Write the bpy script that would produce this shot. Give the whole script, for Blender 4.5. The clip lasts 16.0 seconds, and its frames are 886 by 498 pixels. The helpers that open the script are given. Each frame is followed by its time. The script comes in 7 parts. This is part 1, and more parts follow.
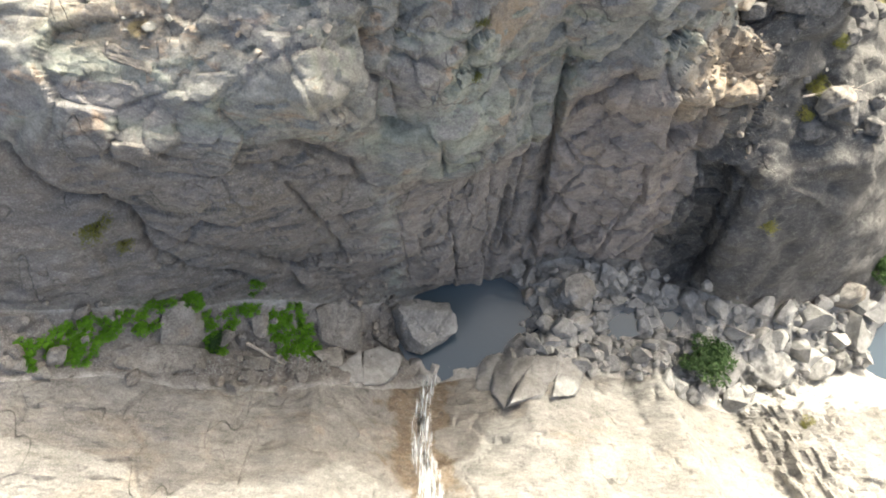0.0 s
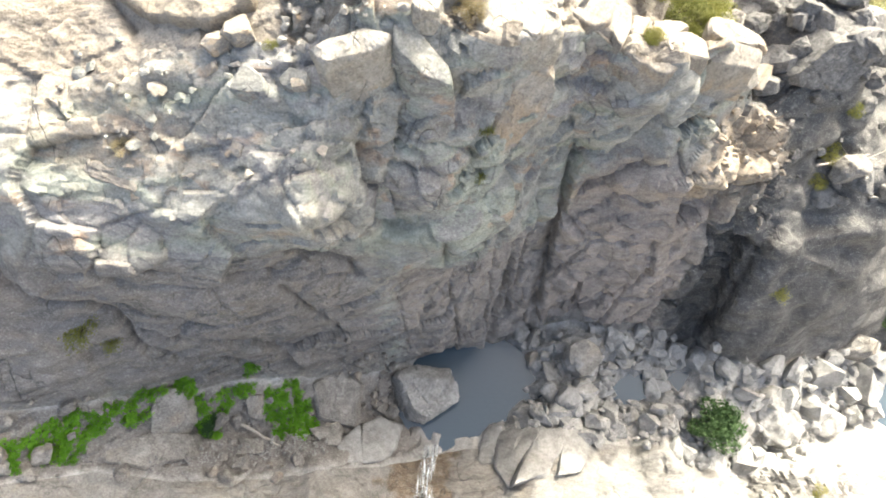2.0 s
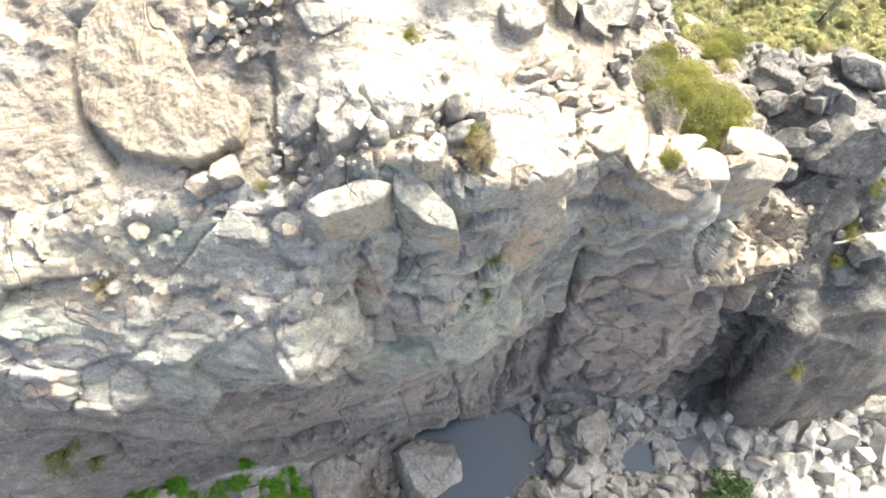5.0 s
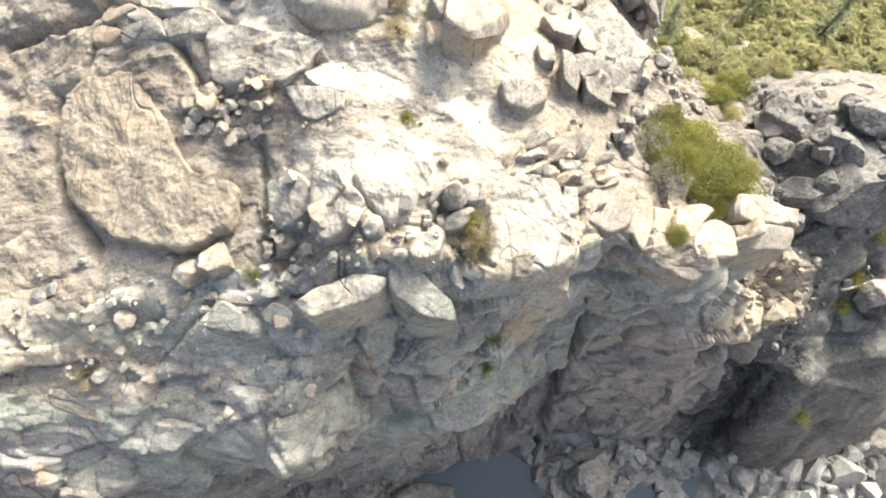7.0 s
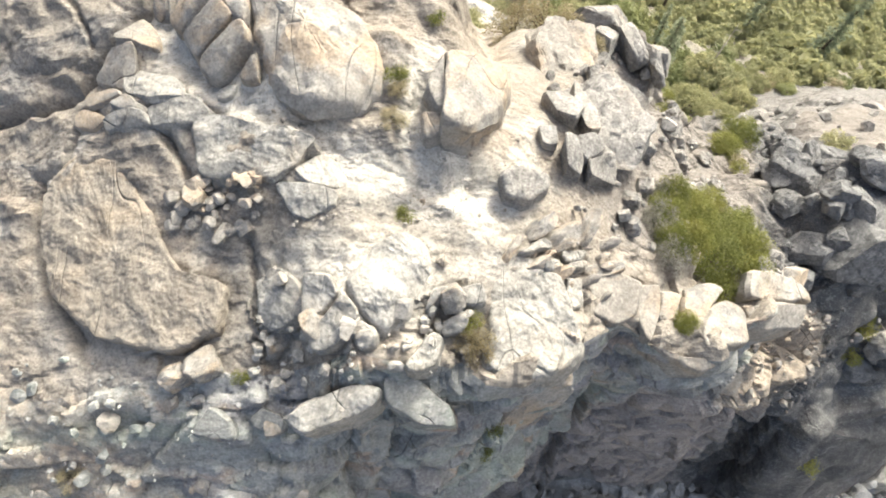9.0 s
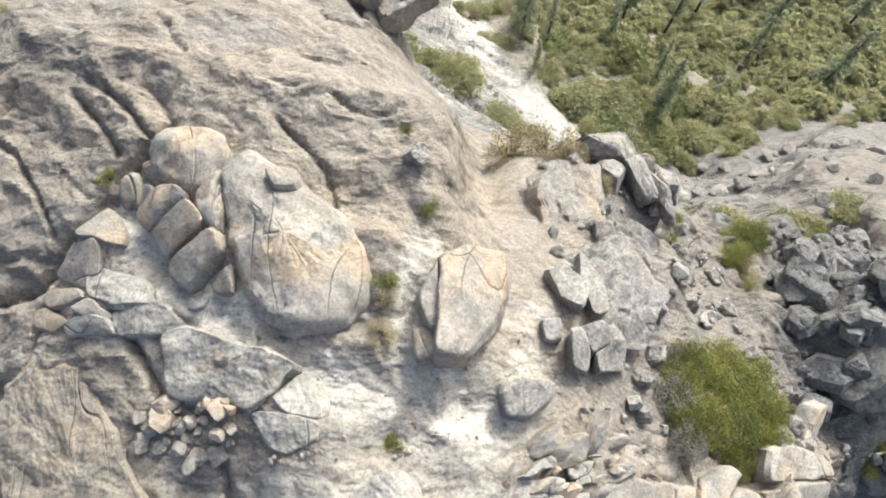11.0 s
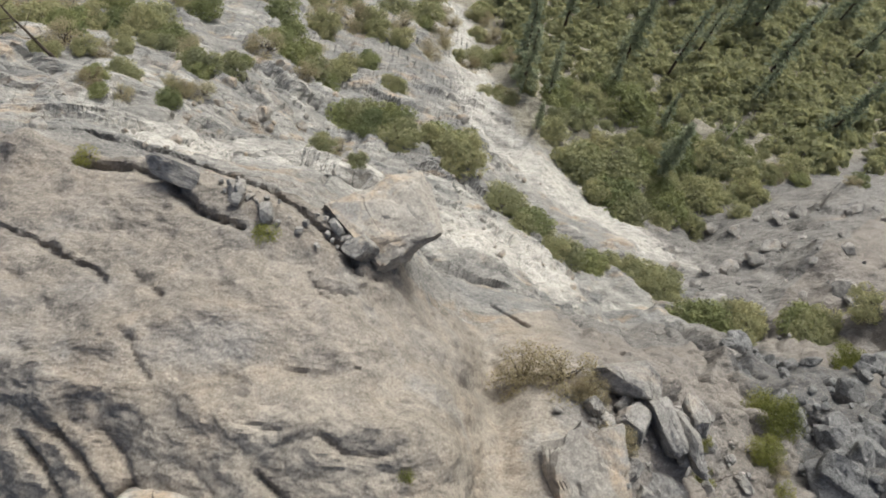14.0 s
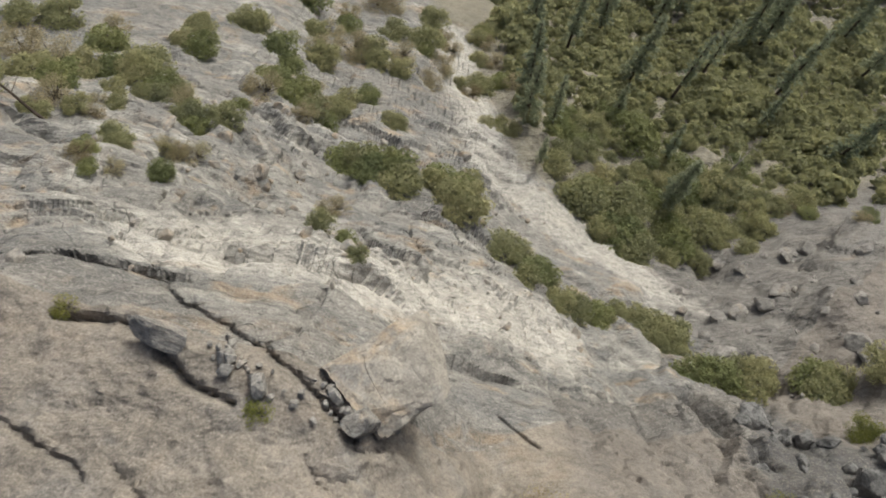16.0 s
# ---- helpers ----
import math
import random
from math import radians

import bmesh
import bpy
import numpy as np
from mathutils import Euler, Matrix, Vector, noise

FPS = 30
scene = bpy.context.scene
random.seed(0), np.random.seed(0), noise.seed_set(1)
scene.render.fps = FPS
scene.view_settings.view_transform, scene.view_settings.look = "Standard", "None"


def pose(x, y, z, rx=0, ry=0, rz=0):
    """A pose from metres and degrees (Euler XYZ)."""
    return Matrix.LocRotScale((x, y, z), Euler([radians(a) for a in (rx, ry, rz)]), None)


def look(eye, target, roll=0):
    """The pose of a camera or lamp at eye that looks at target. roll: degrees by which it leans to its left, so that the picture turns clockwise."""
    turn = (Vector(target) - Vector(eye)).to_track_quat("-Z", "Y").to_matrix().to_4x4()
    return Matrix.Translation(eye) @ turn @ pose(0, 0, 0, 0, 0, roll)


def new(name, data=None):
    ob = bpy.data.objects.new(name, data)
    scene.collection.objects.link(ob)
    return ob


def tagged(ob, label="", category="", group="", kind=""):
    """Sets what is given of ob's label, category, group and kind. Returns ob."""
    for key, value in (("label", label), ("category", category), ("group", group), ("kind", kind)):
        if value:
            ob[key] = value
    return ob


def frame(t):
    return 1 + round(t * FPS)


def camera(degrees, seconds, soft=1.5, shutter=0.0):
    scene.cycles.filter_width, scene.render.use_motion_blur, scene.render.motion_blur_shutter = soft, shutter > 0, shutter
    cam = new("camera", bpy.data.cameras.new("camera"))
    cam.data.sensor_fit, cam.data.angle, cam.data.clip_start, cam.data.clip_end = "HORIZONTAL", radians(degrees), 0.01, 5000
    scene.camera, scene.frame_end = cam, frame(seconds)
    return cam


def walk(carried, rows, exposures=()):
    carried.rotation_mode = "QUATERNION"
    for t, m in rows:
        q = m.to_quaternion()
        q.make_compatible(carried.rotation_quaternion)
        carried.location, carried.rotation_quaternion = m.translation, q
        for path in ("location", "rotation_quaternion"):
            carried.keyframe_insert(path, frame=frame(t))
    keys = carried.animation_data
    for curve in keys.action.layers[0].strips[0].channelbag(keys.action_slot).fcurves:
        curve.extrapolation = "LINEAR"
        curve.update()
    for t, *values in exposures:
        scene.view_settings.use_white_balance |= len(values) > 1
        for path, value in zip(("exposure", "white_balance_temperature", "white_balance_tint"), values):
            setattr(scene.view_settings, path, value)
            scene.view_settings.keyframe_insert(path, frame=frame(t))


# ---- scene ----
cam = camera(73.7, 16.0, 1.9)
METRES, EYE, TILT, LEAN, TURN = 22.0, 26.40, -69.5, 0.0, 0.0
ROWS = [
    (0.0, 0.0000, 0.0000, 0.0000, -0.00, 0.00, 0.00),
    (0.5, -0.0001, 0.0099, 0.0368, -0.02, 0.01, 0.05),
    (1.0, -0.0007, 0.0192, 0.0711, -0.03, 0.01, 0.10),
    (1.5, -0.0018, 0.0277, 0.1017, -0.04, 0.03, 0.13),
    (2.0, -0.0029, 0.0351, 0.1277, -0.05, 0.03, 0.16),
    (2.5, -0.0040, 0.0419, 0.1505, -0.06, 0.01, 0.20),
    (3.0, -0.0051, 0.0486, 0.1729, -0.06, 0.01, 0.23),
    (3.5, -0.0059, 0.0555, 0.1954, -0.07, 0.01, 0.28),
    (4.0, -0.0063, 0.0625, 0.2186, -0.06, 0.01, 0.31),
    (6.5, -0.0048, 0.0902, 0.3223, -0.07, 0.06, 0.42),
    (7.0, -0.0039, 0.0948, 0.3387, -0.07, 0.06, 0.44),
    (7.5, -0.0031, 0.0996, 0.3540, -0.07, 0.07, 0.46),
    (8.0, -0.0030, 0.1044, 0.3709, -0.05, 0.06, 0.50),
    (10.5, 0.0039, 0.1488, 0.5359, -0.03, 0.08, 0.70),
    (11.0, 0.0053, 0.1614, 0.5840, -0.04, 0.13, 0.74),
    (11.5, 0.0060, 0.1722, 0.6256, -0.05, 0.14, 0.79),
    (12.0, 0.0064, 0.1847, 0.6742, -0.05, 0.15, 0.86),
    (12.5, 0.0061, 0.1955, 0.7146, -0.06, 0.14, 0.91),
    (13.0, 0.0057, 0.2078, 0.7609, -0.05, 0.12, 0.98),
    (13.5, 0.0051, 0.2181, 0.7979, -0.07, 0.12, 1.02),
    (14.0, 0.0046, 0.2296, 0.8396, -0.08, 0.10, 1.08),
    (14.5, 0.0039, 0.2392, 0.8739, -0.08, 0.07, 1.10),
    (15.0, 0.0029, 0.2505, 0.9130, -0.08, 0.05, 1.14),
    (15.5, 0.0021, 0.2605, 0.9453, -0.08, 0.03, 1.16),
    (16.0, 0.0013, 0.2721, 0.9840, -0.08, 0.03, 1.20),
]
EXPOSURES = [(0.0, 1.81, 6875, 2), (2.0, 2.32, 6775, 2), (3.5, 2.39, 6725, 2), (4.5, 2.37, 6725, 2), (7.0, 1.83, 6675, 2), (8.2, 1.65, 6475, 2), (11.0, 1.11, 5915, 2), (13.5, 0.45, 5835, 2), (16.0, 0.03, 6075, 2)]
walk(cam, [(t, pose(0, 0, EYE, TILT, LEAN, TURN) @ pose(METRES * x, METRES * y, METRES * z, 90 + pitch, roll, yaw)) for t, x, y, z, yaw, pitch, roll in ROWS], EXPOSURES)

# ---- light ----
SUN_UP, SUN_TURN = 37.8, 30.0          # degrees over the horizon; degrees from +y towards +x
sun_way = Vector((math.sin(radians(SUN_TURN)) * math.cos(radians(SUN_UP)), math.cos(radians(SUN_TURN)) * math.cos(radians(SUN_UP)), math.sin(radians(SUN_UP))))
world = bpy.data.worlds.new("sky")
scene.world = world
world.use_nodes = True
wn = world.node_tree
sky = wn.nodes.new("ShaderNodeTexSky")
sky.sky_type, sky.sun_disc = "NISHITA", False
sky.sun_elevation, sky.sun_rotation = radians(SUN_UP), radians(SUN_TURN)
sky.air_density, sky.dust_density, sky.ozone_density = 0.62, 9.0, 0.5
wn.links.new(sky.outputs[0], wn.nodes["Background"].inputs[0])
wn.nodes["Background"].inputs[1].default_value = 0.15
sun = new("sun", bpy.data.lights.new("sun", "SUN"))
sun.data.energy, sun.data.angle, sun.data.color = 1.42, radians(0.6), (1.0, 0.975, 0.93)
sun.matrix_world = look(sun_way * 150, (0, 0, 0))

# ---- materials ----


class Net:
    """A small helper to write node materials."""

    def __init__(self, name):
        self.mat = bpy.data.materials.new(name)
        self.mat.use_nodes = True
        self.t = self.mat.node_tree
        self.bsdf = self.t.nodes["Principled BSDF"]

    def node(self, kind, **values):
        n = self.t.nodes.new("ShaderNode" + kind)
        for k, v in values.items():
            n.inputs[k.replace("_", " ")].default_value = v
        return n

    def link(self, a, b):
        self.t.links.new(a, b)

    def place(self, spread=0.0, stretch=(1, 1, 1), turn=(0, 0, 0)):
        """Object coordinates in metres, moved by chance for each object, stretched."""
        tc = self.node("TexCoord")
        mp = self.node("Mapping")
        mp.inputs["Scale"].default_value = stretch
        mp.inputs["Rotation"].default_value = turn
        self.link(tc.outputs["Object"], mp.inputs["Vector"])
        if spread:
            info = self.node("ObjectInfo")
            mul = self.node("Math")
            mul.operation = "MULTIPLY"
            mul.inputs[1].default_value = spread
            self.link(info.outputs["Random"], mul.inputs[0])
            comb = self.node("CombineXYZ")
            for i in range(3):
                self.link(mul.outputs[0], comb.inputs[i])
            self.link(comb.outputs[0], mp.inputs["Location"])
        return mp.outputs[0]

    def noise(self, at, scale, detail=5.0, rough=0.6, warp=0.0):
        n = self.node("TexNoise", Scale=scale, Detail=detail, Roughness=rough, Distortion=warp)
        self.link(at, n.inputs["Vector"])
        return n.outputs["Fac"]

    def ramp(self, fac, *stops):
        r = self.node("ValToRGB")
        e = r.color_ramp.elements
        while len(e) < len(stops):
            e.new(0.5)
        for el, (p, c) in zip(e, stops):
            el.position, el.color = p, (*c, 1) if len(c) == 3 else c
        self.link(fac, r.inputs[0])
        return r.outputs[0]

    def grey(self, fac, lo, hi, a=0.0, b=1.0):
        m = self.node("MapRange")
        for i, v in enumerate((lo, hi, a, b), 1):
            m.inputs[i].default_value = v
        self.link(fac, m.inputs[0])
        return m.outputs[0]

    def mix(self, fac, a, b, how="MIX"):
        m = self.node("Mix")
        m.data_type, m.blend_type = "RGBA", how
        for sock, v in ((m.inputs[0], fac), (m.inputs[6], a), (m.inputs[7], b)):
            if hasattr(v, "is_output"):
                self.link(v, sock)
            else:
                sock.default_value = v if isinstance(v, float) else (*v, 1)
        return m.outputs[2]

    def bump(self, height, strength, distance, before=None):
        b = self.node("Bump", Strength=strength, Distance=distance)
        self.link(height, b.inputs["Height"])
        if before:
            self.link(before, b.inputs["Normal"])
        return b.outputs[0]

    def done(self, colour, normal=None, rough=0.85, spec=0.3):
        if hasattr(colour, "is_output"):
            self.link(colour, self.bsdf.inputs["Base Color"])
        else:
            self.bsdf.inputs["Base Color"].default_value = (*colour, 1)
        if normal:
            self.link(normal, self.bsdf.inputs["Normal"])
        if hasattr(rough, "is_output"):
            self.link(rough, self.bsdf.inputs["Roughness"])
        else:
            self.bsdf.inputs["Roughness"].default_value = rough
        self.bsdf.inputs["Specular IOR Level"].default_value = spec
        return self.mat


def rock_material(name, pale, mid, dark, stain=None, stain_cut=(0.55, 0.7), spread=0.0, stretch=(1, 1, 1), turn=(0, 0, 0), lichen=0.5, streak=0.0, zones=(), hues=(), crack=0.0, speck=0.6, chip=0.6, scale=1.0, ripple=0.0, plate=0.3):
    """Weathered granite: broad tone, banding, chipped facets, peeling scars, lichen, stains, cracks and grain."""
    n = Net(name)
    at = n.place(spread)
    band = n.place(spread, stretch, turn)
    broad = n.noise(at, 0.3, 5, 0.6, 0.5)
    middle = n.noise(band, 1.3, 9, 0.7, 0.2)
    mottle = n.noise(band, 5.0, 8, 0.78, 0.3)
    fine = n.noise(at, 20, 5, 0.75)
    wide = n.noise(at, 0.11, 4, 0.55, 0.8)
    wob = n.node("TexNoise", Scale=1.2, Detail=5, Roughness=0.6)
    n.link(at, wob.inputs["Vector"])
    warp = n.node("VectorMath")
    warp.operation = "MULTIPLY_ADD"
    n.link(wob.outputs["Color"], warp.inputs[0])
    warp.inputs[1].default_value = (0.35,) * 3
    n.link(band, warp.inputs[2])
    plates, facets = [], []
    for size in (1.3 * scale, 4.0 * scale, 11.0 * scale):
        cell = n.node("TexVoronoi", Scale=size)
        n.link(warp.outputs[0], cell.inputs["Vector"])
        plates.append(n.grey(cell.outputs["Color"], 0.0, 1.0, 0.36, 0.64))
        inside, way, dot = n.node("VectorMath"), n.node("VectorMath"), n.node("VectorMath")
        inside.operation, way.operation, dot.operation = "SUBTRACT", "SUBTRACT", "DOT_PRODUCT"
        n.link(warp.outputs[0], inside.inputs[0])
        n.link(cell.outputs["Position"], inside.inputs[1])
        n.link(cell.outputs["Color"], way.inputs[0])
        way.inputs[1].default_value = (0.5,) * 3
        n.link(inside.outputs[0], dot.inputs[0])
        n.link(way.outputs[0], dot.inputs[1])
        facets.append(dot.outputs["Value"])
    tone = n.mix(0.5, n.mix(0.5, broad, wide), middle)
    tone = n.mix(plate, tone, n.mix(0.4, plates[0], plates[1]))
    colour = n.ramp(tone, (0.40, dark), (0.49, mid), (0.57, pale))
    if stain:
        colour = n.mix(n.grey(n.noise(at, 0.5, 7, 0.65, 0.9), *stain_cut, 0, 0.8), colour, stain)
    for k, (tint, lo, hi, often) in enumerate(hues):
        field = n.place(spread, stretch, (turn[0] + 0.2 * k, turn[1], turn[2] + 0.3 * k + 0.1))
        colour = n.mix(n.grey(n.noise(field, often, 6, 0.6, 0.5), lo, hi, 0, 0.75), colour, n.mix(n.grey(tone, 0.40, 0.60), tuple(c * 0.65 for c in tint), tuple(c * 1.3 for c in tint)))
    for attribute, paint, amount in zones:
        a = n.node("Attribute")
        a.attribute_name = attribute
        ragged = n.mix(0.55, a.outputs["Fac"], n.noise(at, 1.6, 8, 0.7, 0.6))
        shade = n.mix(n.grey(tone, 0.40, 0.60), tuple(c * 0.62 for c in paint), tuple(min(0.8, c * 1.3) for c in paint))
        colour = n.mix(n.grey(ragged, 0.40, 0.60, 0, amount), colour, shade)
    if streak:
        long = n.noise(n.place(0, (1.6, 0.5, 0.16)), 1.4, 5, 0.6, 0.3)
        colour = n.mix(n.grey(long, 0.54, 0.68, 0, streak), colour, tuple(c * 0.4 for c in mid))
    grow = n.noise(at, 2.2, 8, 0.75, 0.6)
    colour = n.mix(n.grey(grow, 0.52, 0.60, 0, lichen), colour, tuple(c * 0.5 for c in mid))
    colour = n.mix(n.grey(mottle, 0.38, 0.49, 0.6 * speck, 0.0), colour, tuple(c * 0.6 for c in dark))
    colour = n.mix(n.grey(mottle, 0.53, 0.64, 0.0, 0.6 * speck), colour, tuple(min(0.85, c * 1.25) for c in pale))
    colour = n.mix(n.grey(fine, 0.38, 0.49, 0.75 * speck, 0.0), colour, tuple(c * 0.45 for c in dark))
    colour = n.mix(n.grey(fine, 0.54, 0.63, 0.0, 0.8 * speck), colour, tuple(min(0.85, c * 1.25) for c in pale))
    b = n.bump(middle, 0.35, 0.10)
    for f, strength in zip(facets, (0.9, 0.9, 0.7)):
        b = n.bump(f, min(1.0, chip * strength), 0.9, b)
    if ripple:
        for swirl, steps in ((n.noise(band, 0.55, 4, 0.55, 0.4), 13.0), (n.noise(band, 1.7, 3, 0.5, 0.3), 7.0)):
            many, saw = n.node("Math"), n.node("Math")
            many.operation, saw.operation = "MULTIPLY", "FRACT"
            many.inputs[1].default_value = steps
            n.link(swirl, many.inputs[0])
            n.link(many.outputs[0], saw.inputs[0])
            b = n.bump(saw.outputs[0], ripple, 0.07, b)
            here = n.grey(n.noise(at, 0.6, 3, 0.5, 0.2), 0.46, 0.56, 1.0, 0.0)
            colour = n.mix(n.mix(here, n.grey(saw.outputs[0], 0.0, 0.12, 0.30 * ripple, 0.0), (0.0, 0.0, 0.0)), colour, tuple(c * 0.7 for c in dark))
            colour = n.mix(n.mix(here, n.grey(saw.outputs[0], 0.80, 1.0, 0.0, 0.3 * ripple), (0.0, 0.0, 0.0)), colour, tuple(min(0.8, c * 1.2) for c in pale))
    b = n.bump(mottle, 0.8 * speck, 0.05, b)
    b = n.bump(fine, 0.4, 0.015, b)
    if crack:
        for turned_by, mesh, width in (((0.3, 0.2, 0.5), 0.40, 0.003), ((0.2, -0.4, -0.9), 0.6, 0.004)):
            run = n.noise(n.place(spread, (1.0, 0.3, 0.5), turned_by), mesh, 2, 0.4, 0.0)
            off, size = n.node("Math"), n.node("Math")
            off.operation, size.operation = "SUBTRACT", "ABSOLUTE"
            off.inputs[1].default_value = 0.5
            n.link(run, off.inputs[0])
            n.link(off.outputs[0], size.inputs[0])
            here = n.grey(n.noise(at, 0.5, 3, 0.5), 0.50, 0.58, 1.0, 0.0)
            line = n.mix(here, n.grey(size.outputs[0], 0.0, width), (1.0, 1.0, 1.0))
            colour = n.mix(n.grey(line, 0, 1, crack, 0.0), colour, tuple(c * 0.35 for c in dark))
            b = n.bump(line, 0.7, 0.06, b)
    return n.done(colour, b, 0.9, 0.2)


ROCK_SLAB = rock_material("slab_granite", (0.315, 0.303, 0.282), (0.24, 0.231, 0.216), (0.155, 0.149, 0.141), (0.40, 0.352, 0.29), (0.6, 0.78), stretch=(0.5, 1.3, 1.0), turn=(0, 0, 0.35), lichen=0.25, crack=0.6, speck=0.55, chip=0.35, ripple=0.6, hues=(((0.2, 0.19, 0.175), 0.50, 0.60, 0.35), ((0.29, 0.25, 0.205), 0.57, 0.68, 0.5)), zones=(("wet", (0.165, 0.12, 0.078), 0.92),))
# zone "dark" puts the deep shade of the right-hand wall into the rock colour
ROCK_CLIFF = rock_material("cliff_granite", (0.37, 0.365, 0.334), (0.264, 0.261, 0.242), (0.163, 0.161, 0.151), (0.38, 0.315, 0.245), (0.56, 0.70), stretch=(0.55, 1.2, 1.4), turn=(0.2, 0.35, 0.1), lichen=0.35, streak=0.25, crack=0.5, speck=0.5, chip=0.45, scale=0.8,
                           hues=(((0.29, 0.315, 0.265), 0.50, 0.58, 0.5), ((0.225, 0.215, 0.222), 0.53, 0.60, 0.6), ((0.33, 0.24, 0.175), 0.60, 0.66, 0.9)),
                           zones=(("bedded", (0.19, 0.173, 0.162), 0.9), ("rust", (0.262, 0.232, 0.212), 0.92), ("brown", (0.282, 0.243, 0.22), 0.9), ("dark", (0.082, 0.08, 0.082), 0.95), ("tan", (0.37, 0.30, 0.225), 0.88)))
# zone "dark" here darkens the ground over the gully, shade held in the colour
ROCK_DOME = rock_material("dome_granite", (0.295, 0.262, 0.221), (0.223, 0.196, 0.163), (0.152, 0.134, 0.113), (0.265, 0.22, 0.172), (0.50, 0.62), stretch=(0.8, 1.2, 1.0), turn=(0, 0, -0.5), lichen=0.3, crack=0.0, speck=0.6, chip=0.3, ripple=0.5, hues=(((0.235, 0.224, 0.21), 0.53, 0.61, 0.45),),
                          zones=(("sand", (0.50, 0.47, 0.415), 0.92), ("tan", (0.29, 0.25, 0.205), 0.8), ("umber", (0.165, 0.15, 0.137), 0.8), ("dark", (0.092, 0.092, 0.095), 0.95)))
ROCK_BACK = rock_material("back_granite", (0.33, 0.316, 0.287), (0.22, 0.209, 0.192), (0.119, 0.114, 0.106), (0.32, 0.262, 0.205), (0.56, 0.72), stretch=(0.6, 1.3, 1.0), turn=(0, 0, -0.55), lichen=0.4, crack=0.7, speck=0.75, chip=0.4, scale=0.4, ripple=0.65, plate=0.5, hues=(((0.165, 0.162, 0.158), 0.49, 0.54, 0.30), ((0.44, 0.42, 0.375), 0.56, 0.63, 0.45), ((0.33, 0.25, 0.17), 0.57, 0.64, 0.5)),
                          zones=(("umber", (0.155, 0.143, 0.132), 0.88), ("sand", (0.52, 0.49, 0.44), 0.9), ("soil", (0.23, 0.205, 0.15), 0.95)))
ROCK_BOULDER = rock_material("boulder_granite", (0.385, 0.38, 0.368), (0.28, 0.275, 0.266), (0.17, 0.167, 0.162), None, spread=60, lichen=0.3, speck=0.35, chip=0.35)
ROCK_BROWN = rock_material("brown_granite", (0.35, 0.33, 0.302), (0.24, 0.225, 0.205), (0.135, 0.127, 0.118), (0.33, 0.265, 0.20), (0.55, 0.72), spread=60, lichen=0.4, speck=0.6, chip=0.45, crack=0.4)
ROCK_TAN = rock_material("tan_granite", (0.365, 0.337, 0.298), (0.275, 0.251, 0.219), (0.18, 0.163, 0.143), (0.35, 0.268, 0.185), (0.49, 0.60), spread=60, lichen=0.4, speck=0.45, chip=0.3, crack=0.15, hues=(((0.2, 0.196, 0.19), 0.55, 0.62, 0.8),))
ROCK_BED = rock_material("bed_granite", (0.45, 0.44, 0.42), (0.32, 0.312, 0.298), (0.19, 0.186, 0.178), None, lichen=0.3, speck=0.45, chip=0.35, zones=(("umber", (0.20, 0.183, 0.168), 0.9),))
ROCK_SHEET = rock_material("sheet_granite", (0.38, 0.36, 0.324), (0.295, 0.277, 0.246), (0.19, 0.178, 0.16), (0.33, 0.28, 0.222), (0.55, 0.7), spread=60, lichen=0.3, speck=0.5, chip=0.3, crack=0.12, ripple=0.5)
ROCK_PLATE = rock_material("plate_granite", (0.335, 0.295, 0.242), (0.262, 0.226, 0.181), (0.17, 0.148, 0.124), (0.29, 0.23, 0.165), (0.5, 0.65), spread=60, lichen=0.3, speck=0.45, chip=0.25, crack=0.3, ripple=0.5)
# naturally dark rock; on the boulders over the gully it also stands for shade
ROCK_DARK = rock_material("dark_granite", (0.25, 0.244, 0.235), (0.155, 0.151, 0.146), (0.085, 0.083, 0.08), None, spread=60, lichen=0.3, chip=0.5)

# ---- noise over arrays of points ----


def chance(ix, iy, iz, seed):
    """A number from 0 to 1 for each whole-number place."""
    h = (ix.astype(np.int64) * 374761393 + iy.astype(np.int64) * 668265263 + iz.astype(np.int64) * 2147483647 + seed * 974711) & 0xFFFFFFFF
    h = ((h ^ (h >> 13)) * 1274126177) & 0xFFFFFFFF
    h = ((h ^ (h >> 16)) * 2246822519) & 0xFFFFFFFF
    return ((h ^ (h >> 15)) & 0xFFFFFF) / 16777216.0


def smooth_noise(p, size, seed=0):
    """Value noise from -1 to 1 with bumps of that size."""
    q = p / size
    i = np.floor(q)
    f = q - i
    f = f * f * f * (f * (f * 6 - 15) + 10)
    i = i.astype(np.int64)
    out = 0
    for dx in (0, 1):
        for dy in (0, 1):
            for dz in (0, 1):
                w = (f[:, 0] if dx else 1 - f[:, 0]) * (f[:, 1] if dy else 1 - f[:, 1]) * (f[:, 2] if dz else 1 - f[:, 2])
                out = out + w * chance(i[:, 0] + dx, i[:, 1] + dy, i[:, 2] + dz, seed)
    return out * 2 - 1


def fractal(p, size, octaves=4, seed=0, keep=0.5):
    out, a = 0, 1.0
    for o in range(octaves):
        out = out + a * smooth_noise(p, size / 2 ** o, seed + 17 * o)
        a *= keep
    return out


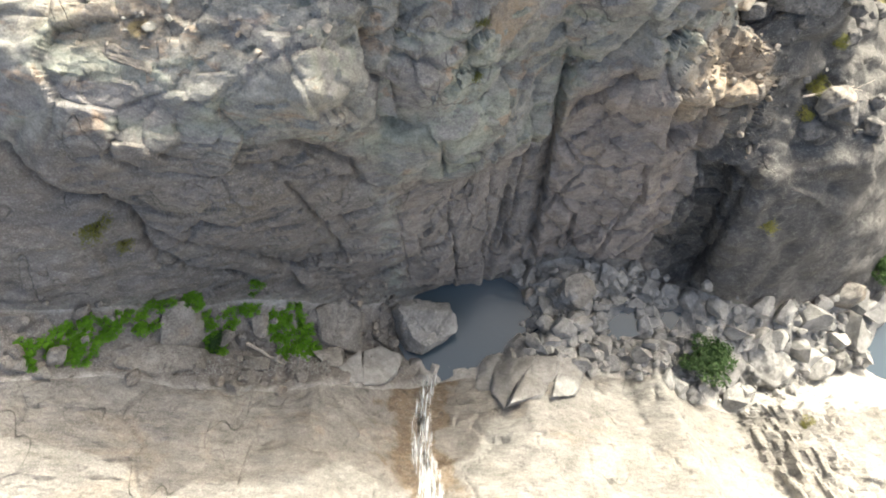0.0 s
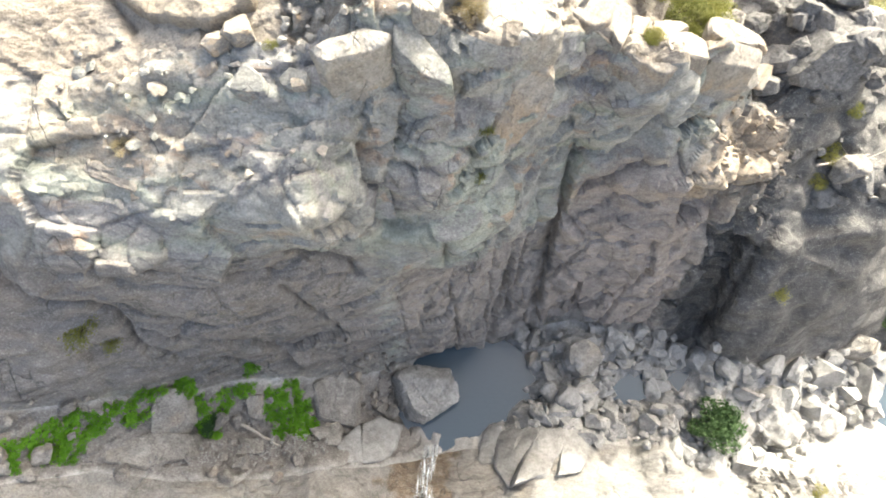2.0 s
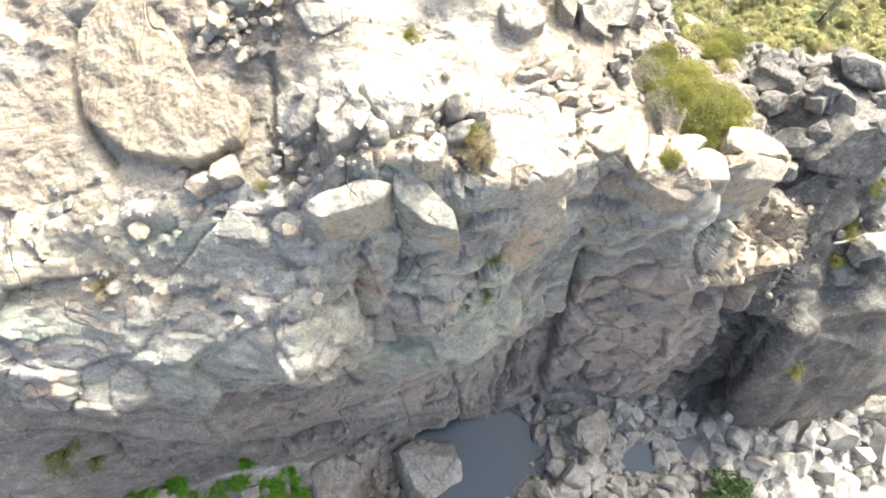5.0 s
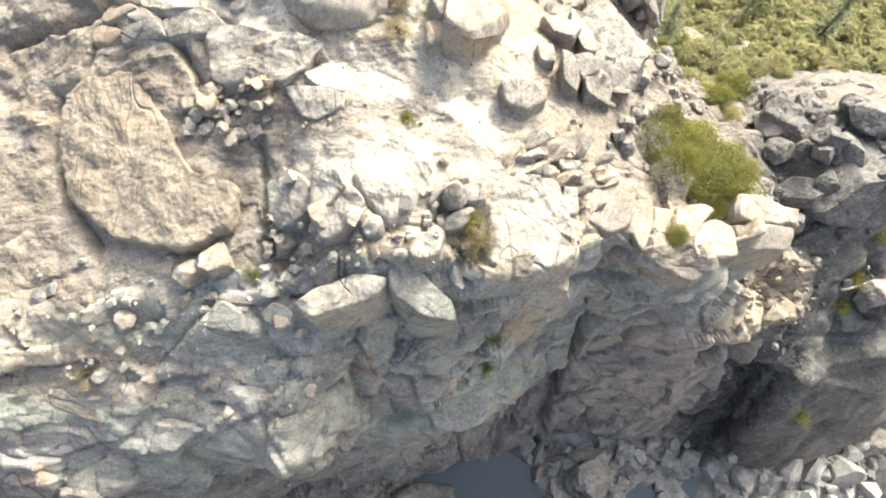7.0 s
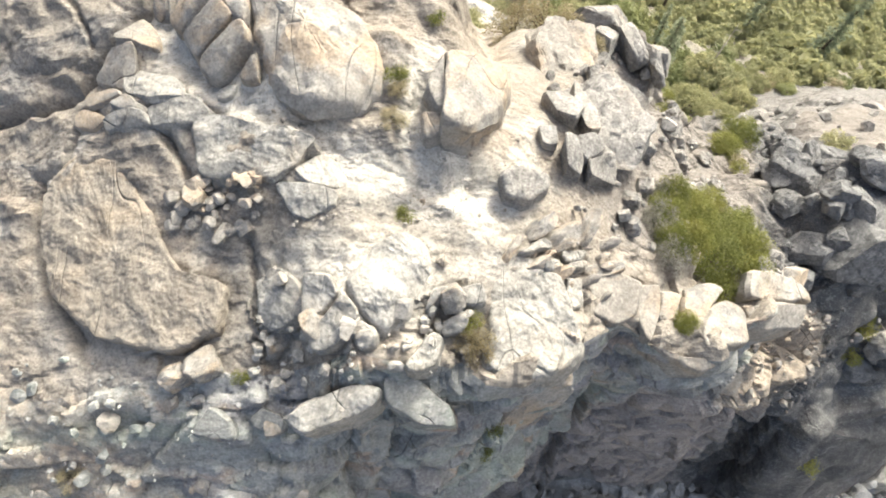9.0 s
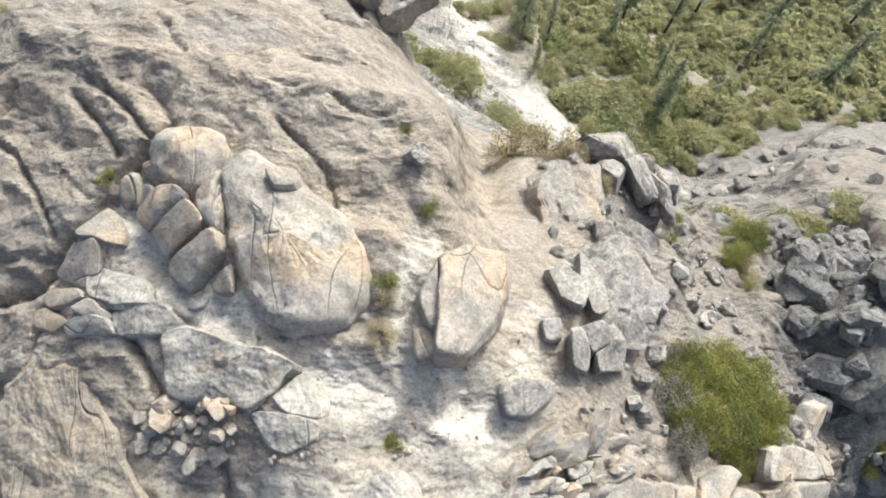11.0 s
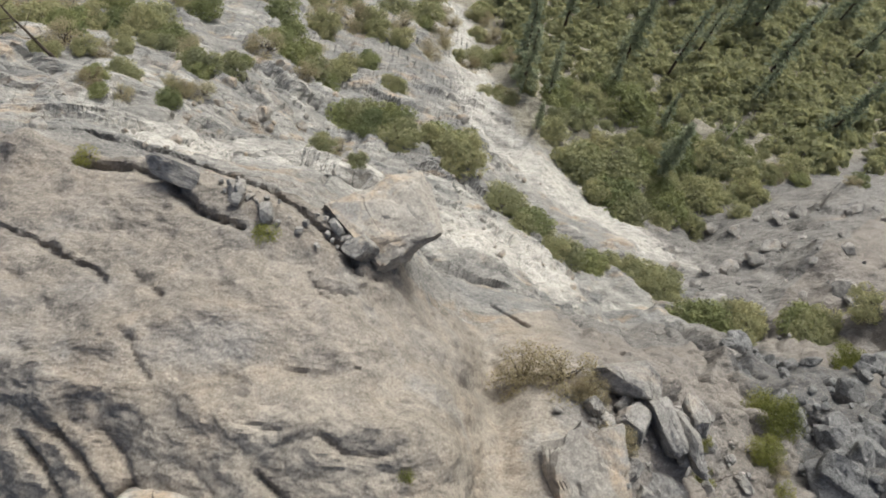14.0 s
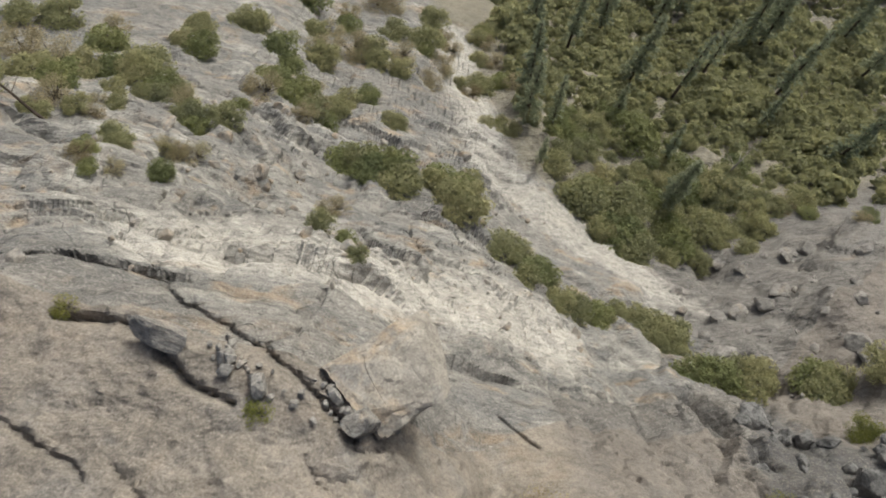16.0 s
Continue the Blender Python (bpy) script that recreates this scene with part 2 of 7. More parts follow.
def blocks(p, size, seed=0):
    """Broken rock: each cell is a tilted facet. Returns its step (-1 to 1), its tilt (metres) and the gap to the next cell (0 at a joint)."""
    q = p / size
    i = np.floor(q).astype(np.int64)
    n = len(p)
    best, second = np.full(n, 9.0), np.full(n, 9.0)
    step, tilt = np.zeros(n), np.zeros(n)
    for dx in (-1, 0, 1):
        for dy in (-1, 0, 1):
            for dz in (-1, 0, 1):
                cx, cy, cz = i[:, 0] + dx, i[:, 1] + dy, i[:, 2] + dz
                ox = q[:, 0] - cx - 0.15 - 0.7 * chance(cx, cy, cz, seed)
                oy = q[:, 1] - cy - 0.15 - 0.7 * chance(cx, cy, cz, seed + 1)
                oz = q[:, 2] - cz - 0.15 - 0.7 * chance(cx, cy, cz, seed + 2)
                d = np.sqrt(ox * ox + oy * oy + oz * oz)
                near = d < best
                second = np.where(near, best, np.minimum(second, d))
                best = np.where(near, d, best)
                s = chance(cx, cy, cz, seed + 3) * 2 - 1
                t = ox * (chance(cx, cy, cz, seed + 4) - 0.5) + oy * (chance(cx, cy, cz, seed + 5) - 0.5) + oz * (chance(cx, cy, cz, seed + 6) - 0.5)
                step, tilt = np.where(near, s, step), np.where(near, t, tilt)
    return step, 2 * size * tilt, second - best


def turned(p, rx, ry, rz):
    return p @ np.array(Euler([radians(a) for a in (rx, ry, rz)]).to_matrix())


def stacked(p, size, seed=0, steep=4.0, tilt=0.5, cover=0.5):
    """Jointed rock: blocks with flat, tilted faces at uneven heights and steep sides, crevices between. Returns metres."""
    q = p / size
    i = np.floor(q).astype(np.int64)
    best = np.full(len(p), -9.0)
    for dx in (-1, 0, 1):
        for dy in (-1, 0, 1):
            for dz in (-1, 0, 1):
                cx, cy, cz = i[:, 0] + dx, i[:, 1] + dy, i[:, 2] + dz
                ox = q[:, 0] - cx - 0.1 - 0.8 * chance(cx, cy, cz, seed)
                oy = q[:, 1] - cy - 0.1 - 0.8 * chance(cx, cy, cz, seed + 1)
                oz = q[:, 2] - cz - 0.1 - 0.8 * chance(cx, cy, cz, seed + 2)
                a, b, c = chance(cx, cy, cz, seed + 3) - 0.5, chance(cx, cy, cz, seed + 4) - 0.5, chance(cx, cy, cz, seed + 6) - 0.5
                away = np.maximum(np.maximum(np.abs(ox + a * oy + b * oz), np.abs(oy + b * ox - a * oz)), np.abs(oz - a * ox + b * oy))
                top = 0.7 * (chance(cx, cy, cz, seed + 5) - 0.5) + 2 * tilt * (a * oy + b * oz + c * ox) - steep * np.maximum(away - cover, 0)
                best = np.maximum(best, top)
    return size * np.maximum(best, -0.6)


def scarps(f, count):
    """Turns a smooth field into treads with sharp little risers."""
    g = f * count
    k = np.floor(g)
    return (k + ease(g - k, 0.0, 0.16)) / count


def bell(v, middle, width):
    return np.exp(-((v - middle) / width) ** 2)


def ease(v, lo, hi):
    s = np.clip((v - lo) / (hi - lo), 0, 1)
    return s * s * (3 - 2 * s)


# ---- the terrain: lines across the gorge, each with its y and its height at the stations along x ----
AT = (-60, -22, -17, -13.5, -11, -9, -7.5, -6, -4.5, -3, -1.5, 0, 1.2, 2.3, 3.4, 4.5, 5.6, 6.8, 8.2, 9.6, 11, 12.5, 14, 16, 18.5, 22, 27, 34, 50, 90)
slab_top_y = (-4.01, -4.03, -4.04, -4.04, -4.01, -3.95, -3.84, -3.7, -3.76, -3.96, -4.01, -3.95, -3.85, -3.75, -3.79, -3.81, -3.8, -3.73, -3.49, -3.4, -3.65, -3.8, -3.88, -3.9, -3.98, -4.04, -4.04, -4.04, -4.03, -4.02)
slab_top_z = (14.06, 11.04, 10.69, 10.39, 9.82, 9.75, 9.93, 10.05, 9.35, 8.25, 7.63, 7.33, 7.23, 7.13, 6.49, 5.93, 5.48, 5.23, 5.51, 5.24, 3.97, 3.24, 2.76, 2.71, 1.82, -0.12, -2.12, -4.77, -11.93, -29.96)
slab_toe_y = (1.99, 2.37, 2.4, 2.47, 2.91, 2.64, 2.67, 2.61, 3.02, 3.07, 3.26, 3.65, 3.77, 3.94, 4.19, 4.27, 4.18, 3.97, 3.85, 4.03, 3.37, 2.85, 2.52, 2.7, 2.68, 2.83, 2.46, 1.7, -0.06, -5.03)
slab_toe_z = (12.11, 9.02, 8.72, 8.39, 6.9, 5.99, 5.64, 4.34, 4.45, 2.65, 1.01, 0.2, 0.3, 0.5, 1.59, 1.35, 0.87, -0.12, -0.82, 0.09, -1.97, -2.46, -3.46, -1.48, -1.99, -4.03, -6.44, -9.79, -17.87, -35.93)
bed_y = (2.99, 3.44, 3.47, 3.55, 4.16, 4.11, 4.19, 4.44, 4.53, 4.66, 5.17, 5.88, 5.99, 6.1, 6.15, 6.18, 6.21, 6.08, 5.96, 5.81, 5.46, 5.09, 4.62, 3.79, 3.85, 5.24, 5.47, 5.32, 4.91, -0.05)
bed_z = (12.15, 9.13, 8.88, 8.76, 6.96, 5.06, 3.91, 3.1, 2.37, 0.67, -0.5, -0.95, -1, -0.9, -0.35, 0.13, 0.98, -0.24, -1.39, -1.51, -1.82, -1.5, -3.68, -4.76, -5.16, -6.65, -9.13, -12.84, -21.82, -39.89)
foot_y = (3.99, 4.44, 4.47, 4.54, 4.95, 5.46, 5.99, 6.17, 6.39, 6.95, 7.46, 7.94, 7.97, 8.15, 8.89, 9.2, 9.25, 8.99, 8.82, 8.79, 8.77, 8.14, 7.62, 7.74, 8.14, 8.95, 9.31, 10.28, 13.88, 19.94)
foot_z = (13.17, 9.67, 9.32, 8.95, 7.68, 6.04, 4.96, 4.18, 2.63, 1.11, 0.21, -0.6, -0.7, -0.6, 0.1, -0.05, 0.74, 0.64, 0.54, -0.71, -1.94, -1.09, -1.3, -2.69, -3.82, -5.56, -7.86, -11.66, -19.76, -37.86)
low_y = (4.5, 5.04, 5.08, 5.04, 5.61, 6.15, 6.57, 6.97, 7.42, 7.67, 7.88, 8.26, 9.25, 10.02, 10.23, 9.92, 9.8, 9.69, 9.78, 10.14, 10.39, 9.27, 8.82, 9.09, 9.74, 10.53, 12.06, 14.43, 19.84, 29.93)
low_z = (13.68, 10.61, 10.35, 10.37, 9.7, 8.44, 8.11, 8.02, 6.88, 5.53, 4.28, 3.52, 3.62, 3.6, 3.45, 3.62, 3.8, 3.73, 3.38, 2.48, 1.66, 2.46, 2.24, 0.5, -1.63, -3.02, -5.86, -9.68, -18.71, -36.83)
face_y = (5, 5.67, 5.77, 5.91, 6.39, 6.85, 6.82, 6.75, 7.34, 7.87, 8.38, 9.19, 9.82, 10.9, 11.5, 10.83, 10.55, 10.5, 10.66, 11.18, 11.76, 10.82, 10.5, 10.2, 10.87, 12.09, 14.8, 18.57, 25.81, 39.92)
face_z = (14.17, 11.49, 11.21, 11.14, 11.18, 10.88, 11.39, 12.12, 11.14, 9.83, 8.31, 7.19, 7.56, 7.68, 6.92, 6.68, 6.86, 6.77, 6.43, 5.94, 5.41, 5.58, 5.27, 4.04, 1.07, -1.18, -4.05, -7.74, -17.67, -35.8)
high_y = (6.51, 7.03, 7.14, 7.3, 7.57, 7.3, 7.22, 7.35, 7.75, 8.47, 8.71, 8.81, 9.19, 9.87, 11.09, 11.29, 11.26, 11.21, 11.12, 11.28, 11.57, 12, 12.38, 12.17, 12.62, 14.3, 17.39, 21.49, 28.79, 44.91)
high_z = (15.15, 13.27, 13.04, 12.92, 13.03, 14.05, 13.82, 13.22, 13.24, 12.27, 11.23, 9.89, 9.58, 9.4, 9.22, 9.32, 9.48, 9.1, 8.24, 7.97, 7.59, 6.52, 5.23, 5.69, 4.35, 1.26, -2.19, -6.74, -18.62, -35.76)
rim_y = (8.02, 8.38, 8.46, 8.55, 8.65, 8.51, 8.44, 8.24, 8.13, 7.55, 9.07, 8.83, 9.42, 10.31, 11.57, 11.37, 11.62, 11.83, 11.63, 11.87, 12.25, 13.25, 14, 14.2, 14.87, 16.64, 19.99, 24.43, 31.77, 49.91)
rim_z = (16.13, 15.04, 14.88, 14.75, 14.69, 15.25, 14.72, 14.59, 14.72, 15.4, 14.14, 12.7, 11.13, 10.57, 11.42, 12.04, 12.38, 11.68, 10.15, 9.38, 9.04, 8.02, 7.11, 6.69, 5.51, 2.98, -0.54, -5.77, -19.57, -35.73)
lip_y = (11.02, 11.04, 11.06, 11.08, 11.06, 10.93, 10.8, 10.96, 11.19, 11.14, 11.22, 11.22, 10.95, 11.51, 12.15, 11.55, 11.76, 12.5, 14.16, 14.28, 14.12, 15.19, 16.16, 17.52, 19.23, 21.99, 25.38, 29.51, 37.78, 54.92)
lip_z = (17.12, 16.63, 16.53, 16.42, 16.37, 15.92, 16.08, 16.47, 16.77, 16.7, 18.1, 17.21, 16.93, 16.69, 15.93, 15.39, 15.28, 15.2, 13.46, 10.77, 10.15, 10.42, 11.15, 8.36, 6.17, 2.94, -0.94, -6.84, -21.48, -36.7)
shelf_y = (16.02, 16.03, 16.04, 16.04, 16.02, 16, 15.99, 16.06, 15.98, 15.76, 15.59, 15.41, 15.54, 16.02, 16.82, 16.8, 16.92, 17.24, 17.63, 17.61, 16.98, 17.88, 18.71, 20.12, 21.82, 24.13, 27.74, 31.67, 40.82, 57.93)
shelf_z = (18.1, 16.93, 16.74, 16.65, 16.86, 16.91, 17.44, 17.9, 18.23, 18.72, 18.26, 18.41, 17.53, 16.9, 16.3, 15.04, 14.42, 11.77, 11.07, 10.85, 9.9, 10.65, 10.11, 7.07, 3.58, -1.7, -3.98, -8.6, -23.36, -37.67)
crest_y = (21.02, 21.02, 21.02, 21.01, 21.02, 21.05, 20.89, 20.53, 20.36, 19.89, 19.83, 19.6, 19.74, 20.62, 20.97, 21.05, 20.96, 20.88, 20.68, 20.61, 20.54, 20.79, 20.84, 22.07, 23.53, 26.25, 30.22, 33.9, 42.9, 59.94)
crest_z = (18.09, 17.24, 17.12, 17.18, 17.79, 18.61, 18.93, 19.05, 18.92, 18.99, 18.63, 18.38, 15.53, 14.4, 14.26, 13.73, 13.77, 11.67, 9.58, 8.83, 8.33, 8.46, 6.43, 3.23, -1.05, -5.66, -6.34, -10.35, -24.19, -38.65)
edge_y = (27, 27, 27, 27, 27, 26.3, 25.8, 25.5, 24.9, 24.6, 23.9, 22.8, 22.9, 23.4, 23.6, 23.6, 23.6, 23.5, 23.4, 23.2, 23.2, 23.5, 23.7, 24.5, 25.9, 29.6, 33.4, 37.1, 45, 62)
edge_z = (16.1, 14.8, 14.6, 14.8, 15.8, 17, 16.7, 16.8, 17.2, 17, 16.5, 14, 12.1, 11.1, 10.4, 9.1, 7.5, 6.4, 5.7, 4.9, 4.4, 3, 0.7, -3.3, -6.9, -7.6, -8.8, -13.4, -26, -39.6)
fall_y = (31, 31, 31, 30.9, 30.3, 29.1, 28.5, 28.2, 28.3, 28.4, 27.9, 26.9, 26.7, 26.4, 26.1, 25.8, 25.8, 26.1, 26.5, 27, 27.6, 27.6, 27.4, 27.6, 28.7, 32.1, 35.7, 40.4, 47, 64)
fall_z = (13.1, 11.4, 11.1, 11, 11.2, 11.7, 11.9, 12.1, 11.4, 10.3, 8.6, 6.8, 6.8, 6.3, 5.3, 4, 2.4, 0.4, -2.3, -3.7, -4.8, -5.4, -6.4, -6.6, -7.7, -10.6, -13.4, -16.2, -27, -40.7)
drop_y = (35, 35.1, 34.9, 34.7, 34.1, 33, 32.5, 32, 32.3, 32.4, 32.5, 32.2, 32, 32, 31.9, 31.7, 31.3, 31.6, 32.2, 33.1, 34.1, 33.8, 33.4, 32.8, 33, 34.6, 37, 40.9, 48, 65)
drop_z = (11.6, 8.1, 7.1, 6.7, 6.2, 5.5, 5.1, 4.7, 3.8, 2.3, 1, -0.2, -0.9, -1.4, -2.6, -3.5, -4.2, -5.4, -7.3, -9.1, -10.5, -10.8, -11.4, -12.2, -13, -14.5, -16.2, -18, -27.5, -41)
ramp_y = (39, 39.3, 38.9, 38.6, 38.1, 37.1, 36.5, 36, 37, 37.4, 37.8, 38, 38.1, 38.2, 38.4, 38, 37, 37.1, 37.7, 39.2, 40.6, 39.8, 39.3, 38.4, 37.6, 37, 38.7, 41.8, 49, 66)
ramp_z = (10.1, 5.4, 3.5, 2.5, 1.6, -0.2, -1.6, -2.7, -2.9, -4.1, -5.2, -6.2, -6.9, -7.8, -8.9, -9.9, -10.5, -11.2, -12.5, -14.2, -16.2, -16.6, -16.3, -16.5, -17.2, -18.7, -18.4, -19, -28, -41.3)
glen_y = (52, 50.6, 50.3, 49.9, 49.7, 49.6, 49.5, 49.6, 49.7, 50.3, 51, 51.8, 52.3, 52.7, 52.7, 52.8, 52.8, 52.9, 53.1, 53.5, 53.9, 53.8, 53.9, 54.5, 54.8, 53.8, 53.2, 53.4, 58, 72)
glen_z = (0.1, -5.6, -6.6, -8, -9.9, -11.1, -12, -11.9, -12.3, -13.2, -14.7, -16.3, -17.3, -18.1, -18.6, -19.1, -19.4, -19.4, -19, -19.8, -20.8, -21.7, -22.2, -22.6, -22.8, -25.5, -26.2, -27.6, -33.8, -45.9)
wood_z = (-12, -24.4, -26, -27.3, -28.5, -29.3, -29.9, -30.5, -31.3, -32, -32.8, -33.5, -34.1, -34.7, -35.1, -35.5, -35.9, -36.4, -36.9, -37.5, -38, -38.6, -39.1, -39.6, -40.1, -40.8, -41.5, -42.4, -45.5, -55)
flat = np.ones(len(AT))
# each line: its number along the way across, its y and its height
LINES = [(0, -220 * flat, 45 * flat), (1, -28 * flat, np.array(slab_top_z) + 5), (2, slab_top_y, slab_top_z), (3, slab_toe_y, slab_toe_z), (4, bed_y, bed_z), (5, foot_y, foot_z), (5.5, low_y, low_z), (6, face_y, face_z), (6.5, high_y, high_z),
         (7, rim_y, rim_z), (8, lip_y, lip_z), (9, shelf_y, shelf_z), (10, crest_y, crest_z), (11, edge_y, edge_z), (12, fall_y, fall_z), (12.5, drop_y, drop_z), (13, ramp_y, ramp_z), (14, glen_y, glen_z), (15, 85 * flat, wood_z),
         (16, 190 * flat, -72 * flat), (17, 420 * flat, -20 * flat), (18, 900 * flat, 160 * flat)]
ROWS_BETWEEN = (6, 20, 66, 28, 34, 52, 52, 42, 42, 54, 74, 70, 60, 66, 40, 40, 50, 40, 24, 12, 8)


def spread_columns():
    """Stations along x: close in the middle, wider outwards."""
    right, step, x = [], 0.055, 0.0
    while x < 700:
        right.append(x)
        if x > 3.5:
            step = min(step * 1.01, 0.085) if x < 15 else step * 1.017
        x += step
    left, step, x = [], 0.055, 0.055
    while x < 700:
        left.append(-x)
        if x > 12.5:
            step *= 1.04
        x += step
    return np.array(left[::-1] + right)


def soften(a, times, axis):
    for _ in range(times):
        b = np.pad(a, [(1, 1) if k == axis else (0, 0) for k in range(2)], mode="edge")
        a = (b[:-2] + 2 * b[1:-1] + b[2:]) / 4 if axis == 0 else (b[:, :-2] + 2 * b[:, 1:-1] + b[:, 2:]) / 4
    return a


def broad_mean(a, reach, axis):
    """A running mean over 2 * reach + 1 rows or columns."""
    b = np.pad(a, [(reach + 1, reach) if k == axis else (0, 0) for k in range(2)], mode="edge").cumsum(axis)
    w = 2 * reach + 1
    return (b[w:] - b[:-w]) / w if axis == 0 else (b[:, w:] - b[:, :-w]) / w


def terrain_grid():
    xs = spread_columns()
    ys = [np.interp(xs, AT, y) for v, y, z in LINES]
    zs = [np.interp(xs, AT, z) for v, y, z in LINES]
    rows_y, rows_z, part = [], [], []
    for k, count in enumerate(ROWS_BETWEEN):
        for j in range(count):
            s = j / count
            rows_y.append(ys[k] * (1 - s) + ys[k + 1] * s)
            rows_z.append(zs[k] * (1 - s) + zs[k + 1] * s)
            part.append(LINES[k][0] * (1 - s) + LINES[k + 1][0] * s)
    rows_y.append(ys[-1]), rows_z.append(zs[-1]), part.append(LINES[-1][0])
    y, z, part = np.array(rows_y), np.array(rows_z), np.array(part)
    sy, sz = soften(soften(y, 7, 0), 6, 1), soften(soften(z, 7, 0), 6, 1)
    x = np.broadcast_to(xs, y.shape).copy()
    return x, sy, sz, part


def normals_of(x, y, z):
    p = np.stack([x, y, z], -1)
    du, dv = np.gradient(p, axis=1), np.gradient(p, axis=0)
    n = np.cross(du, dv)
    return n / np.linalg.norm(n, axis=-1, keepdims=True)


def way_off(x, y, points):
    """The distance from each place to a line of points in plan."""
    best = np.full(x.shape, 99.0)
    for (ax, ay), (bx, by) in zip(points[:-1], points[1:]):
        ux, uy = bx - ax, by - ay
        s = np.clip(((x - ax) * ux + (y - ay) * uy) / (ux * ux + uy * uy), 0, 1)
        best = np.minimum(best, np.hypot(x - ax - s * ux, y - ay - s * uy))
    return best


# joints in the summit rock: width, depth, line in plan
JOINTS = [(0.13, 0.42, ((-4.66, 18.88), (-5.25, 18.26), (-5.77, 17.66), (-6.44, 16.8), (-6.97, 16.43), (-7.73, 16.21), (-9.2, 16.2))), (0.08, 0.3, ((-8.9, 19.5), (-8.17, 19.12), (-7.61, 18.72), (-7.05, 17.9), (-6.62, 17.19))), (0.08, 0.3, ((-6.48, 19.68), (-5.72, 18.91), (-5.5, 18.53))),
          (0.08, 0.3, ((-5.85, 19.76), (-5.4, 19.35), (-4.9, 18.72), (-5.25, 18.26))), (0.06, 0.2, ((-8.17, 19.28), (-7.86, 19.66), (-7.66, 19.94))), (0.06, 0.15, ((-6.24, 19.93), (-5.81, 19.7))), (0.06, 0.15, ((-5.15, 19.78), (-4.86, 19.47), (-4.64, 19.03))), (0.07, 0.25, ((-2.72, 19.05), (-2.36, 18.7), (-1.94, 18.22), (-1.71, 17.48)))]
JOINTS += [(0.06, 0.16, ((-3.04, 19.84), (-2.43, 19.66))), (0.06, 0.14, ((-8.4, 16.91), (-7.27, 16.89), (-6.43, 16.7))), (0.06, 0.12, ((-6.82, 18.47), (-6.31, 18.05), (-6.04, 17.79))), (0.14, 0.45, ((-5.36, 15.74), (-5.05, 15.29), (-4.72, 14.84), (-4.55, 14.53), (-3.9, 14.34))),
           (0.17, 0.35, ((-7.78, 14.81), (-7.67, 13.9), (-7.52, 13.18), (-7.31, 12.61), (-6.72, 11.83))), (0.07, 0.25, ((-6.96, 15.74), (-7.26, 15.02), (-7.67, 14.86))), (0.14, 0.35, ((-3.43, 13.42), (-3.37, 12.72), (-3.23, 11.81))), (0.09, 0.35, ((-2.38, 12.52), (-2.34, 11.81))), (0.09, 0.35, ((-1.56, 12.33), (-1.27, 12.01), (-1.11, 11.82))), (0.06, 0.12, ((-7.41, 13.25), (-6.8, 12.79), (-6.62, 12.69)))]
JOINTS += [(0.13, 0.45, ((-7.7, 25.41), (-7.09, 25.37), (-6.36, 25.27), (-5.38, 24.83), (-5.33, 24.51), (-4.79, 24.05), (-4.34, 23.77), (-3.82, 23.53))), (0.11, 0.4, ((-5.52, 25.86), (-4.5, 25.24), (-3.53, 24.65), (-2.81, 24.11), (-2.27, 23.57), (-1.8, 23.14), (-1.61, 22.67), (-1.21, 22.75))), (0.12, 0.4, ((-3.54, 24.69), (-3.23, 25.19), (-3.1, 26.42), (-3.12, 26.86)))]
JOINTS += [(0.07, 0.25, ((-8.4, 23.6), (-7.8, 23.39), (-6.95, 22.94), (-6.26, 22.6), (-5.94, 22.33))), (0.06, 0.2, ((-5.51, 22.49), (-5.1, 22.2), (-4.75, 21.95))), (0.06, 0.2, ((-2.49, 22.56), (-2.24, 22.19), (-1.85, 22.0))), (0.09, 0.35, ((1.54, 23.75), (2.03, 23.23), (2.53, 22.86))), (0.17, 0.3, ((-0.03, 24.89), (2.5, 25.07), (5.96, 25.17), (5.14, 23.98), (4.0, 22.5))),
           (0.06, 0.18, ((-2.56, 20.66), (-2.04, 20.58), (-1.39, 20.68))), (0.06, 0.16, ((-5.01, 21.17), (-4.83, 20.83), (-4.58, 20.52))), (0.06, 0.16, ((-2.33, 22.4), (-1.87, 22.2), (-1.56, 22.23))), (0.06, 0.18, ((-1.79, 19.57), (-1.39, 19.31), (-0.75, 19.31))), (0.10, 0.4, ((-12.0, 27.2), (-9.5, 27.6), (-7.0, 27.0), (-5.6, 25.8))), (0.12, 0.4, ((-10.0, 31.5), (-6.0, 32.5), (-2.5, 31.0), (0.0, 31.6)))]
